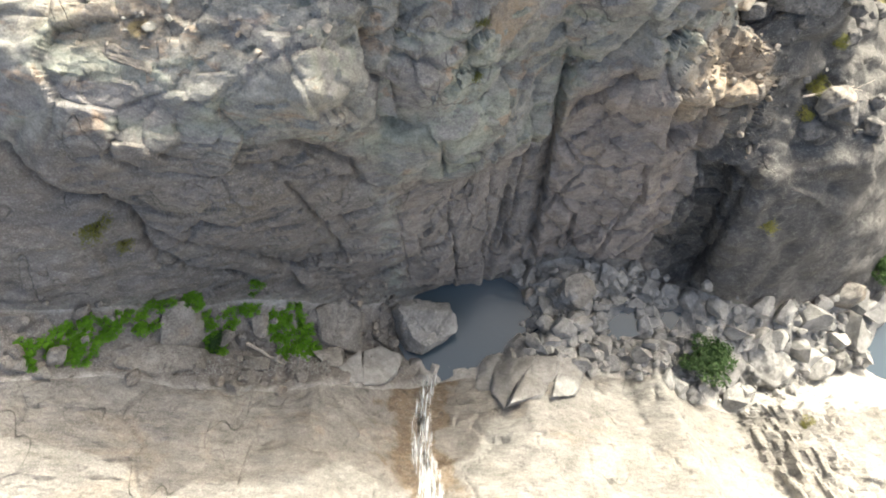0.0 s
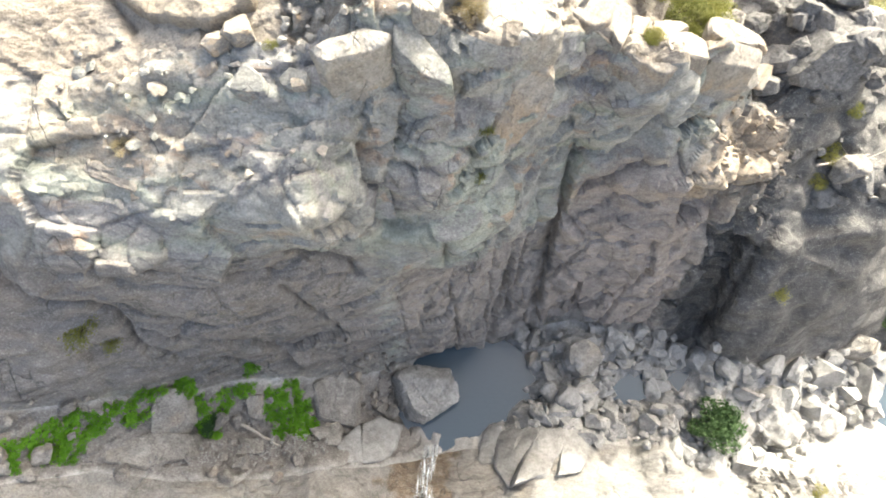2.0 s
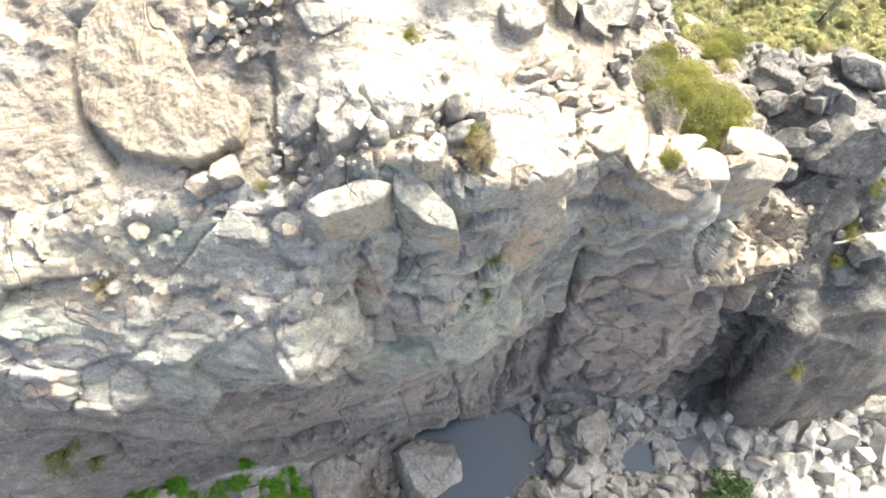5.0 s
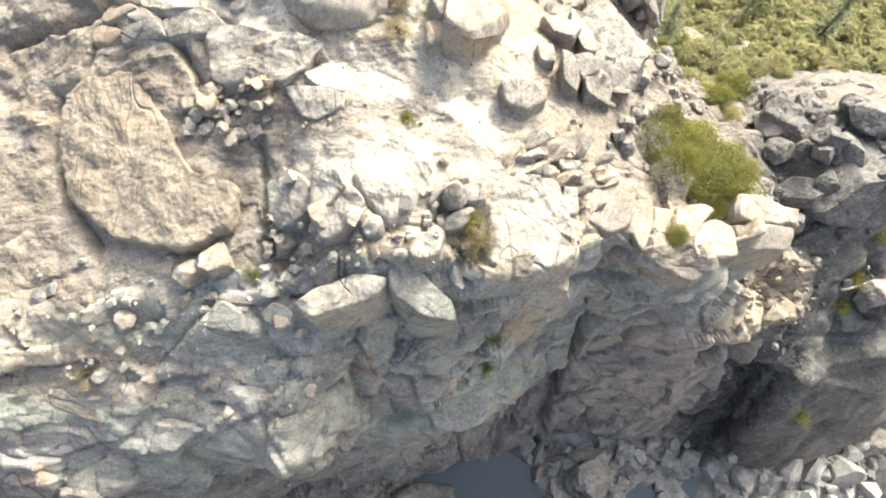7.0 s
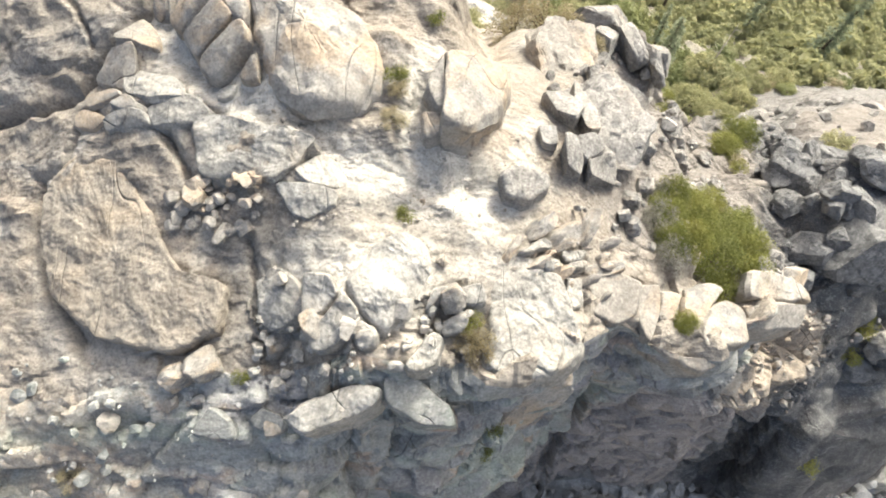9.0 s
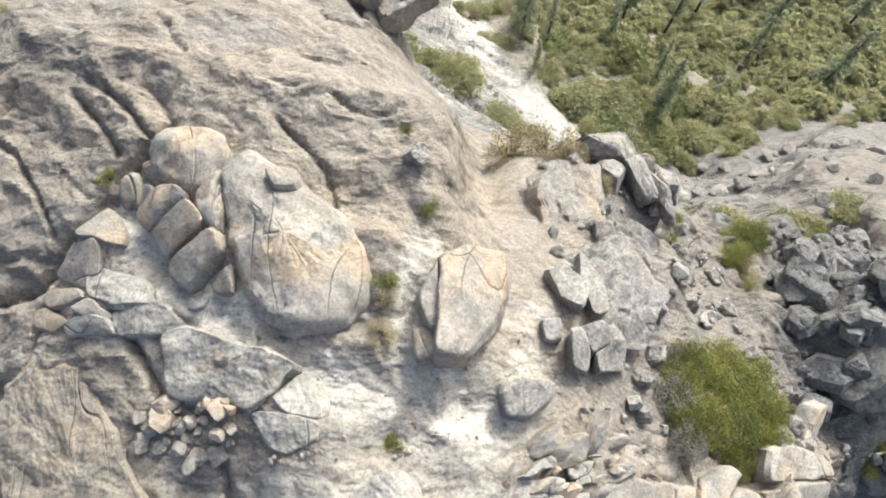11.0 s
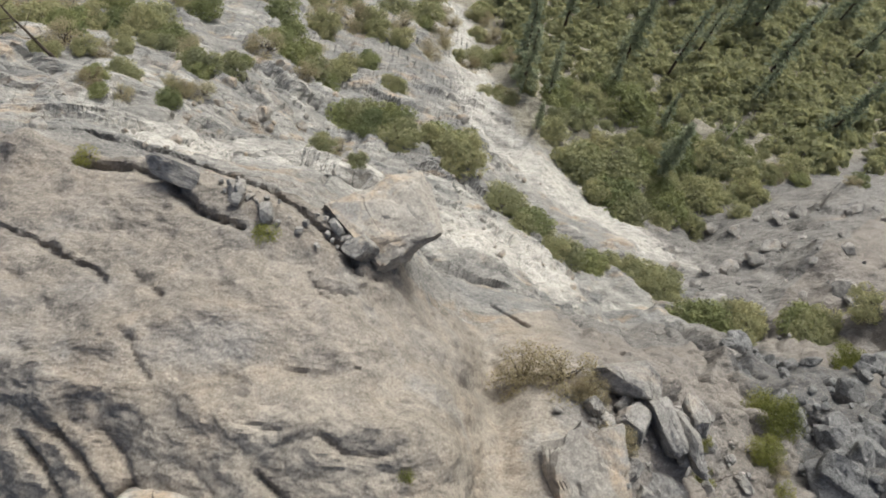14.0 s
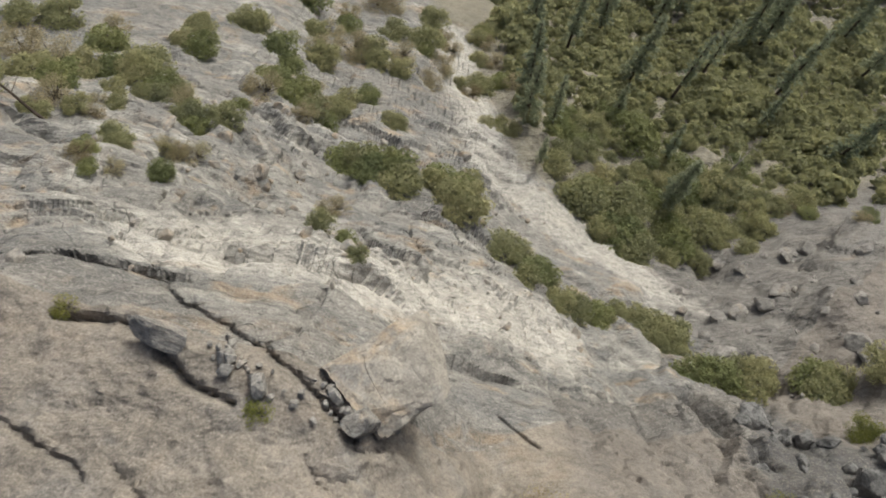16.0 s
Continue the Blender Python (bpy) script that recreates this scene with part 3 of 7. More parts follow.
# seams in the cliff face: width, depth, line in x and height
SEAMS = [(0.07, 0.2, ((1.94, 12.51), (1.82, 10.03), (1.84, 6.3), (1.81, 2.5), (1.88, 0.0))), (0.08, 0.25, ((3.68, 12.12), (3.85, 9.26), (3.82, 4.83), (4.01, 2.03), (4.22, 0.44))), (0.08, 0.3, ((-1.78, 15.52), (-1.64, 14.59), (-1.39, 13.34), (-1.58, 12.83), (-1.41, 12.08), (-0.45, 12.16), (-0.19, 11.86))), (0.10, 0.3, ((-1.16, 14.59), (-0.62, 14.29), (0.09, 13.9), (0.84, 13.29), (1.63, 13.08))),
         (0.09, 0.3, ((0.02, 11.83), (0.02, 9.56), (1.33, 9.75))), (0.05, 0.12, ((-1.52, 8.15), (-1.48, 5.49), (-1.44, 2.1))), (0.10, 0.35, ((-11.24, 13.18), (-10.79, 12.48), (-10.39, 11.82), (-9.4, 11.64), (-8.99, 10.77), (-8.97, 9.3), (-8.43, 8.01), (-6.77, 6.18)))]
SEAMS += [(0.10, 0.3, ((-8.96, 10.53), (-8.31, 9.65), (-6.85, 7.9), (-5.42, 6.06), (-4.01, 4.69))), (0.10, 0.3, ((-4.1, 13.23), (-3.48, 12.15), (-2.68, 11.3), (-2.48, 10.23))), (0.08, 0.25, ((-4.34, 11.54), (-4.0, 9.25), (-3.65, 5.64))), (0.14, 0.45, ((12.12, 5.13), (12.0, 1.37), (11.59, -1.68))), (0.10, 0.3, ((3.71, 5.6), (4.6, 4.75), (5.45, 3.75), (5.49, 1.61))), (0.10, 0.3, ((6.41, 3.13), (8.43, 2.76), (9.07, 3.55))),
          (0.12, 0.4, ((9.7, 9.19), (9.2, 7.49), (8.76, 5.67))), (0.10, 0.35, ((5.62, 0.78), (7.16, 0.71), (8.42, 1.86), (10.0, 2.63)))]
# clefts in the cliff: foot x and height, top x and height, half width, depth
CLEFTS = [(3.9, 0.2, 3.75, 11.2, 0.22, 0.5), (1.95, 0.2, 3.0, 9.8, 0.16, 0.35), (2.6, 2.0, 3.4, 8.5, 0.12, 0.4), (11.6, -1.8, 11.3, 5.0, 0.6, 1.3),
          (0.6, 1.0, 0.3, 6.0, 0.06, 0.25), (6.6, 0.0, 7.6, 5.0, 0.10, 0.35), (15.2, -2.0, 15.6, 1.5, 0.5, 0.4), (9.4, 1.0, 10.4, 7.0, 0.15, 0.4)]
TROUGH = ((-5.22, 17.47), (-4.83, 16.87), (-4.04, 16.11), (-3.21, 15.66), (-2.57, 15.23), (-1.63, 14.59), (-0.71, 14.32), (0.23, 14.5))
BRANCH = ((-0.13, 16.84), (-0.43, 16.11), (-0.57, 15.34), (-0.43, 14.59))
CHANNEL = ((1.7, 68.0), (3.6, 54.3), (4.1, 46.2), (8.4, 41.2), (12.5, 38.1), (15.2, 34.2), (17.9, 31.9))
FALLS = ((-0.2, -6.0), (-0.3, -0.7), (-0.8, 0.6), (-0.8, 2.4), (-0.4, 3.9))
GULLY = ((8.6, 11.4), (9.4, 12.4), (10.6, 13.0))


def shape_terrain():
    gx, gy, gz, part = terrain_grid()
    n = normals_of(gx, gy, gz).reshape(-1, 3)
    shape = gx.shape
    v = np.repeat(part, shape[1])
    x, y, z = gx.ravel(), gy.ravel(), gz.ravel()
    p = np.stack([x, y, z], -1)
    far = ease(np.hypot(x, y - 12), 30, 70)
    cliff = ease(v, 4.7, 5.3) * (1 - ease(v, 7.7, 8.5))
    brow = ease(v, 6.8, 7.3) * (1 - ease(v, 7.9, 8.4)) * (1 - ease(x, 3, 5)) * ease(x, -4, -2)
    right = ease(x, 2.5, 6) * (1 - ease(x, 17, 24)) * ease(v, 5.0, 6.0) * (1 - ease(v, 12, 13))
    dome = ease(v, 8.0, 8.8) * (1 - ease(v, 11.2, 12)) * (1 - ease(x, 0, 3))
    slab = ease(v, 1.5, 2.0) * (1 - ease(v, 3.0, 3.3))
    ribs = slab * ease(x, 11.5, 14.5)
    bed = ease(v, 2.9, 3.3) * (1 - ease(v, 4.7, 5.1))
    back = ease(v, 11.2, 12.0) * (1 - ease(v, 15, 16))
    bend = np.stack([fractal(p, 2.5, 3, s) for s in (5, 6, 7)], -1) * 0.35
    d = fractal(p, 5.0, 4, 1) * (0.10 + 0.12 * cliff + 0.15 * right + 0.35 * back) * (1 - 0.6 * dome)
    # the cliff: leaning blocks bounded by joints, thin bedding low on the left
    low_left = (1 - ease(x, -2.5, -0.5)) * (1 - ease(v, 6.1, 6.6))
    wall = ease(x, 3.8, 4.6) * (1 - ease(x, 9.0, 9.8)) * ease(v, 5.0, 5.2) * (1 - ease(v, 6.6, 7.0))
    calm = (1 - 0.75 * low_left) * (1 - 0.8 * wall) * (1 - 0.45 * ease(x, 11, 14))
    calm *= 1 - 0.4 * (1 - ease(x, -4, -2.5)) * ease(v, 6.5, 6.9) * (1 - ease(v, 8.0, 8.4))
    calm *= 1 - 0.35 * ease(x, -4.5, -3) * (1 - ease(x, 2.2, 3)) * ease(v, 5.6, 6.2) * (1 - ease(v, 6.9, 7.3))
    lean = turned(p + 0.3 * bend, 8, -24, 12)

    def chipped(at, size, seed, step, tilt):
        st, ti, gap = blocks(at, size, seed)
        return step * st + tilt * ti - 0.07 * size * np.exp(-(gap / 0.035) ** 2)

    edge_rock = np.clip(cliff + 0.6 * right + brow, 0, 1) * calm
    d += (cliff + 0.35 * right) * calm * (0.16 * ease(x, -3, -1) * stacked(lean * np.array([0.65, 1, 0.9]), 2.6, 11) + chipped(lean * np.array([0.6, 1, 0.8]), 1.6, 12, 0.12, 0.22))
    d += edge_rock * chipped(lean * np.array([0.65, 1, 1.0]), 0.75, 21, 0.07, 0.28)
    d += edge_rock * (0.5 + 0.5 * brow) * chipped(turned(p + 0.2 * bend, 20, 10, -15) * np.array([0.7, 1, 1.1]), 0.33, 26, 0.035, 0.28)
    d += cliff * low_left * (chipped(turned(p + bend, 4, 12, 0) * np.array([0.22, 1, 1.2]), 0.5, 28, 0.05, 0.22) + chipped(turned(p + bend, 4, 16, 0) * np.array([0.3, 1, 0.9]), 1.7, 29, 0.09, 0.2))
    upper = (1 - ease(x, -3, -1.5)) * ease(v, 6.2, 6.7) * (1 - ease(v, 8.0, 8.6))
    ledge = turned(p + 0.6 * bend, 6, 10, -8) * np.array([0.35, 1, 1.3])
    d += upper * (0.14 * scarps(fractal(ledge, 1.9, 3, 37), 5) + 0.07 * scarps(fractal(ledge, 0.7, 3, 38), 4))
    # large leaning columns to the right
    column = turned(p + 0.6 * bend, 0, -30, 20) * np.array([1, 1, 0.5])
    d += right * (1 - 0.8 * wall) * 0.26 * stacked(column, 2.6, 31, 3.5, 0.6)
    d += wall * (chipped(turned(p + 0.3 * bend, 15, 20, 30) * np.array([1, 1, 0.7]), 2.8, 33, 0.14, 0.28) + chipped(turned(p, 15, 35, 10), 0.9, 34, 0.05, 0.22))
    # an overhanging lip along the cliff, the ledge of the buttress, the brow over the brown wall
    wob = 0.15 * fractal(p, 1.5, 3, 35)
    d += cliff * ease(x, -4, -2.5) * (1 - ease(x, 2.5, 3.5)) * (0.14 * bell(v + wob, 6.45, 0.16) - 0.14 * bell(v + wob, 5.95, 0.28))
    nose = ease(x, -1.9, -1.4) * (1 - ease(x, 1.9, 2.4)) * cliff
    d += nose * (0.25 * ease(z, 10.2, 10.6) * (1 - ease(z + wob, 12.0, 12.25)) - 0.3 * ease(z + wob, 12.1, 12.4) * (1 - ease(z, 13.2, 14.6)))
    d += right * ease(x, 4, 5) * (1 - ease(x, 9.2, 10)) * (0.12 * bell(z + wob, 10.3, 0.5) - 0.15 * bell(z + wob, 8.6, 1.1))
    for x0, z0, x1, z1, width, depth in CLEFTS:
        away = np.abs(x + 0.5 * wob - np.interp(z, (z0, z1), (x0, x1)))
        d -= (cliff + right).clip(0, 1) * depth * np.exp(-(away / width) ** 2) * ease(z, z0 - 0.6, z0) * (1 - ease(z, z1, z1 + 0.8))
    # the summit: sheets that peel off
    flow = p @ np.array([[0.8, 0.45, 0], [-0.3, 1.3, 0], [0, 0, 0.4]])
    d += dome * (0.2 * scarps(fractal(flow, 3.0, 4, 41), 6) + 0.11 * scarps(fractal(flow, 0.9, 4, 42), 4) + 0.03 * fractal(p, 0.35, 3, 44))
    d += dome * 0.06 * np.abs(fractal(flow, 0.6, 3, 47))
    # the near slab: shallow steps and joints, ribs downstream
    run = (p + bend) @ np.array([[0.5, -0.25, 0], [0.35, 0.8, 0], [0, 0, 0.4]])
    st, ti, gap = blocks(run, 1.5, 51)
    d += slab * (0.14 * scarps(fractal(run, 1.6, 4, 52), 4) - 0.10 * np.exp(-(gap / 0.03) ** 2) + 0.03 * fractal(p, 0.5, 4, 54))
    rib = fractal((p + bend) @ np.array([[1.1, 0.08, 0], [0.25, 0.22, 0], [0.2, 0, 0.2]]), 0.9, 4, 55)
    d += ribs * (0.6 * scarps(np.abs(rib), 4) - 0.2 + 0.3 * stacked(turned(p, 0, 0, 15) * np.array([1, 0.4, 0.6]), 0.7, 57))
    d += bed * (0.45 * stacked(turned(p, 10, 15, 30), 0.6, 61))
    # the slope behind: sheets stepping down
    sheet = turned(p + bend, 25, 0, -30) * np.array([0.4, 1, 1.0])
    side = ease(x, 8, 12) * ease(v, 8.2, 9) * (1 - ease(v, 11.2, 12))
    rough_back = np.clip(back + side, 0, 1)
    d += 0.6 * rough_back * (0.24 * stacked(sheet, 4.0, 73, 3.0, 0.4) + chipped(sheet, 2.4, 76, 0.17, 0.34) + chipped(turned(p + bend, -38, 8, -25) * np.array([0.4, 0.7, 1.0]), 3.4, 78, 0.2, 0.3) + chipped(turned(p + 0.4 * bend, 10, 5, -30) * np.array([0.5, 1, 1]), 1.0, 79, 0.06, 0.34))
    d *= 1 - far
    d += far * 1.5 * fractal(p, 25, 4, 81)
    calmer = rough_back * ease(x, 3, 8)
    d = d * (1 - calmer) + calmer * soften(soften(d.reshape(shape), 2, 0), 2, 1).ravel()
    calmer = rough_back * ease(x, 11, 15)
    d = d * (1 - calmer) + calmer * soften(soften(d.reshape(shape), 6, 0), 6, 1).ravel()
    d += np.clip(side + back * ease(x, 10, 14), 0, 1) * (0.6 * np.abs(fractal(turned(p + bend, 0, 0, -38) * np.array([0.35, 1, 1]), 3.6, 4, 83)) + 0.25 * np.abs(fractal(turned(p, 0, 0, 40) * np.array([0.5, 1, 1]), 2.2, 3, 84)))
    calmer = cliff * np.clip(1 - ease(x, -10.5, -8.5) + ease(x, 11.5, 13.0), 0, 1)
    d = d * (1 - calmer) + calmer * soften(soften(d.reshape(shape), 4, 0), 4, 1).ravel()
    d = 0.75 * d + 0.25 * soften(soften(d.reshape(shape), 1, 0), 1, 1).ravel()
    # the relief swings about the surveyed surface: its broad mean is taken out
    d -= 0.9 * broad_mean(broad_mean(d.reshape(shape), 22, 0), 22, 1).ravel()
    jog = 0.05 * fractal(p, 0.6, 3, 36)
    for width, depth, line in SEAMS:
        d -= np.clip(cliff + right, 0, 1) * depth * np.exp(-np.abs(way_off(x + jog, z + jog, line) / width) ** 1.5)
    out = p + n * d[:, None]
    # joints, troughs and hollows of the summit
    top = ease(v, 7.6, 8.1) * (1 - ease(v, 12.6, 12.9))
    wx, wy = out[:, 0] + 0.04 * fractal(p, 0.5, 2, 91), out[:, 1] + 0.04 * fractal(p, 0.5, 3, 92)
    for width, depth, line in JOINTS:
        away = way_off(wx, wy, line)
        out[:, 2] -= top * 0.75 * depth * np.exp(-np.abs(away / max(0.06, 0.65 * width)) ** 1.5)
    sand = np.maximum(np.exp(-(way_off(wx, wy, TROUGH) / 0.5) ** 2), np.exp(-(way_off(wx, wy, BRANCH) / 0.33) ** 2)) * top
    sand = np.maximum(sand, top * np.exp(-((wx + 0.5) / 1.0) ** 2 - ((wy - 14.2) / 0.55) ** 2))
    out[:, 2] -= 0.28 * sand * (1 - ease(v, 11.5, 12))
    sand = np.maximum(sand, top * 0.45 * bell(np.hypot((wx + 6.0) / 1.35, (wy - 13.6) / 1.75), 1.25, 0.25))
    sand = np.maximum(sand, top * 0.72 * bell(x, -1.4, 2.8) * bell(y, 12.5, 1.5))
    sand = np.maximum(sand, top * (0.75 * bell(x, -0.3, 2.0) * bell(y, 14.1, 0.9) + 0.38 * bell(x, 1.6, 1.0) * bell(y, 15.4, 1.8)))
    out[:, 2] -= top * 1.1 * ease(x, 0.2, 0.9) * (1 - ease(x, 1.0, 2.3)) * bell(y, 20.5, 2.0)
    out[:, 2] -= top * 0.12 * bell(x, -6.1, 1.3) * bell(y, 13.4, 1.7)
    for px, py, pr, deep in ((8.5, 6.6, 0.9, 0.5), (11.2, 7.1, 1.0, 0.4), (25.6, 6.9, 1.6, 0.4)):
        out[:, 2] -= bed * deep * np.exp(-((out[:, 0] - px) ** 2 + 1.6 * (out[:, 1] - py) ** 2) / pr ** 2)
    # the run of the falls
    wet = np.exp(-(way_off(wx + 0.15 + 0.5 * fractal(p, 0.9, 3, 93), wy, FALLS) / 1.15) ** 4) * slab
    out[:, 2] -= 0.15 * wet
    band = np.exp(-(way_off(out[:, 0], out[:, 1], CHANNEL) / 2.6) ** 2) * ease(v, 12.0, 12.8)
    cream = np.exp(-(way_off(out[:, 0], out[:, 1], ((-8.0, 29.0), (-3.0, 28.4), (2.0, 29.2), (5.0, 28.5))) / 2.9) ** 2) * ease(v, 11.3, 12.0)
    wood = np.clip(ease(v, 13.0, 13.6) * ease(x + 0.25 * (y - 40), 6, 9) - band, 0, 1)
    rust = cliff * (1 - ease(v, 6.1, 6.6)) * ease(x, -3, -0.5) + right * ease(x, 3.0, 4.5) * (1 - ease(x, 9, 11)) * (1 - ease(v, 6.6, 7.2))
    # right end of the cliff: its shade is painted in as near-black rock
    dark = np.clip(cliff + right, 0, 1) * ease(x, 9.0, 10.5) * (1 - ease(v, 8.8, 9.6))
    # the same painted shade carried on over the ground above the gully
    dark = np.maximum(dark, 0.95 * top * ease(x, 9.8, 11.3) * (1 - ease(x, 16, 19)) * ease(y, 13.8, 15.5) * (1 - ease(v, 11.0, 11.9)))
    tan = np.exp(-(way_off(wx, wy, GULLY) / 1.1) ** 2) * ease(v, 6.3, 6.8) + 0.55 * bell(x, -7.5, 3) * ease(v, 7.0, 7.4) * (1 - ease(v, 8.2, 9)) + dome * 0.40 * ease(fractal(p, 2.0, 3, 97), 0.0, 0.3) + top * 1.0 * (1 - ease(np.hypot((wx + 6.0) / 1.35, (wy - 13.6) / 1.75), 0.9, 1.05))
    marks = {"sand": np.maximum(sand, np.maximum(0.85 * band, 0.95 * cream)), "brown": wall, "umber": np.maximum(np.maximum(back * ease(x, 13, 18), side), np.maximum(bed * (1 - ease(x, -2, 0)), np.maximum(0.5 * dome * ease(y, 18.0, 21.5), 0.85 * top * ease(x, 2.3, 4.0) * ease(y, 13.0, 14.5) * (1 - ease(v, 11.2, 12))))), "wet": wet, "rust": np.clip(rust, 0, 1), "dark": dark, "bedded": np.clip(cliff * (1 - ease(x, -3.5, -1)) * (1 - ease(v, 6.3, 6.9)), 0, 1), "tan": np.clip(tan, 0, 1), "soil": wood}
    return shape, part, out, marks


def terrain_object(name, rows, shape, points, marks, material, label, category):
    r0, r1 = rows
    cols = shape[1]
    pts = points.reshape(*shape, 3)[r0:r1 + 1].reshape(-1, 3)
    nr = r1 - r0 + 1
    i = (np.arange(nr - 1)[:, None] * cols + np.arange(cols - 1)[None]).ravel()
    quads = np.stack([i, i + 1, i + cols + 1, i + cols], -1)
    me = bpy.data.meshes.new(name)
    me.vertices.add(len(pts))
    me.vertices.foreach_set("co", pts.ravel())
    me.loops.add(quads.size)
    me.loops.foreach_set("vertex_index", quads.ravel())
    me.polygons.add(len(quads))
    me.polygons.foreach_set("loop_start", np.arange(len(quads)) * 4)
    me.polygons.foreach_set("use_smooth", np.ones(len(quads), bool))
    for key, values in marks.items():
        me.attributes.new(key, "FLOAT", "POINT").data.foreach_set("value", values.reshape(shape)[r0:r1 + 1].ravel())
    me.update()
    me.validate()
    me.set_sharp_from_angle(angle=radians(24))
    me.materials.append(material)
    return tagged(new(name, me), label, category, kind="structure")


shape, part_rows, ground_points, marks = shape_terrain()
first = np.searchsorted(part_rows, [0, 3, 5, 8, 11, 13, 18])
first[-1] = len(part_rows) - 1
for k, (name, material, label, category) in enumerate((
        ("slab_ground", ROCK_SLAB, "smooth pale granite slab sloping down to the gorge pool", "rock slab"),
        ("gorge_ground", ROCK_BED, "rocky floor of the gorge between slab and cliff", "ground"),
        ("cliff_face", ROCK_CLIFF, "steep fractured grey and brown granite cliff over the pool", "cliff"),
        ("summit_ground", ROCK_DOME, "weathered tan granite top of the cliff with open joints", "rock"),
        ("back_slope_ground", ROCK_BACK, "stepped granite slope falling away behind the summit", "rock slope"),
        ("valley_ground", ROCK_BACK, "valley side with bare granite and brush-covered soil", "ground"))):
    terrain_object(name, (first[k], first[k + 1]), shape, ground_points, marks, material, label, category)

# heights of the finished ground on a raster, to set things down on it
CELL, X0, Y0, NX, NY = 0.2, -40.0, -8.0, 640, 640
height = np.full((NX, NY), -999.0)
ci, cj = ((ground_points[:, 0] - X0) / CELL).astype(int), ((ground_points[:, 1] - Y0) / CELL).astype(int)
inside = (ci >= 0) & (ci < NX) & (cj >= 0) & (cj < NY)
np.maximum.at(height, (ci[inside], cj[inside]), ground_points[inside, 2])
for _ in range(12):
    hole = height < -900
    if not hole.any():
        break
    grown = np.maximum.reduce([np.roll(height, s, a) for s in (1, -1) for a in (0, 1)])
    height[hole] = grown[hole]


def ground(x, y):
    return float(height[min(max(int((x - X0) / CELL), 0), NX - 1), min(max(int((y - Y0) / CELL), 0), NY - 1)])


rng = np.random.default_rng(7)


def mesh_from(name, verts, faces, material, smooth=False):
    me = bpy.data.meshes.new(name)
    me.from_pydata(np.asarray(verts).tolist(), [], faces if isinstance(faces, list) else faces.tolist())
    me.polygons.foreach_set("use_smooth", np.full(len(me.polygons), smooth))
    me.update()
    for m in (material if isinstance(material, (list, tuple)) else [material]):
        me.materials.append(m)
    return me


def part(name, me, parent, label=""):
    ob = new(name, me)
    ob.parent = parent
    return tagged(ob, label)


# ---- rocks ----
BALLS = {}


def ball(level):
    if level not in BALLS:
        bm = bmesh.new()
        bmesh.ops.create_icosphere(bm, subdivisions=level, radius=1.0)
        bm.verts.ensure_lookup_table()
        BALLS[level] = (np.array([v.co[:] for v in bm.verts]), [[v.index for v in f.verts] for f in bm.faces])
        bm.free()
    return BALLS[level]


def rock_mesh(name, seed, material, size=(1, 1, 1), planes=14, cut=(0.55, 0.85), level=4, rough=0.05, boxy=0.35, smooth=False, flat_top=1.0):
    """A broken block: a ball cut flat by chance planes, some of them square to each other, then worn."""
    r = np.random.default_rng(seed)
    v, f = ball(level)
    v = v.copy()
    axes = np.linalg.qr(r.normal(size=(3, 3)))[0]
    dirs = [s * a + r.normal(size=3) * 0.12 for a in axes for s in (1, -1)] if boxy else []
    dirs += [r.normal(size=3) for _ in range(planes)]
    for k, d in enumerate(dirs):
        d = d / np.linalg.norm(d)
        c = r.uniform(*cut) if k >= 6 or not boxy else r.uniform(0.5, 0.5 + boxy)
        over = v @ d - c
        v = v - np.where(over > 0, over, 0)[:, None] * d
    v[:, 2] = np.minimum(v[:, 2], flat_top + 0.15 * (v[:, 2] - flat_top))
    u = v / np.linalg.norm(v, axis=1, keepdims=True)
    off = seed * 13.7 % 100
    v = v + u * (rough * fractal(v + off, 0.7, 4, seed) + 0.4 * rough * fractal(v + off, 0.12, 2, seed + 3))[:, None]
    st, ti, gap = blocks(v + off, 0.75, seed + 5)
    v = v - u * (rough * 1.1 * np.exp(-(gap / 0.05) ** 2))[:, None] + u * (rough * 0.5 * st)[:, None]
    return mesh_from(name, v * np.array(size), f, material, smooth)


def set_rock(name, me, x, y, size, turn=(0, 0, 0), sink=0.3, label="", group="", z=None):
    """Lays a rock on the ground, a little sunk in."""
    ob = new(name, me)
    sx, sy, sz = size if hasattr(size, "__len__") else (size,) * 3
    base = ground(x, y) if z is None else z
    ob.matrix_world = Matrix.Translation((x, y, base + sz * (0.75 - sink))) @ Euler([radians(a) for a in turn]).to_matrix().to_4x4() @ Matrix.Diagonal((sx, sy, sz, 1))
    return tagged(ob, label, "rock", group)


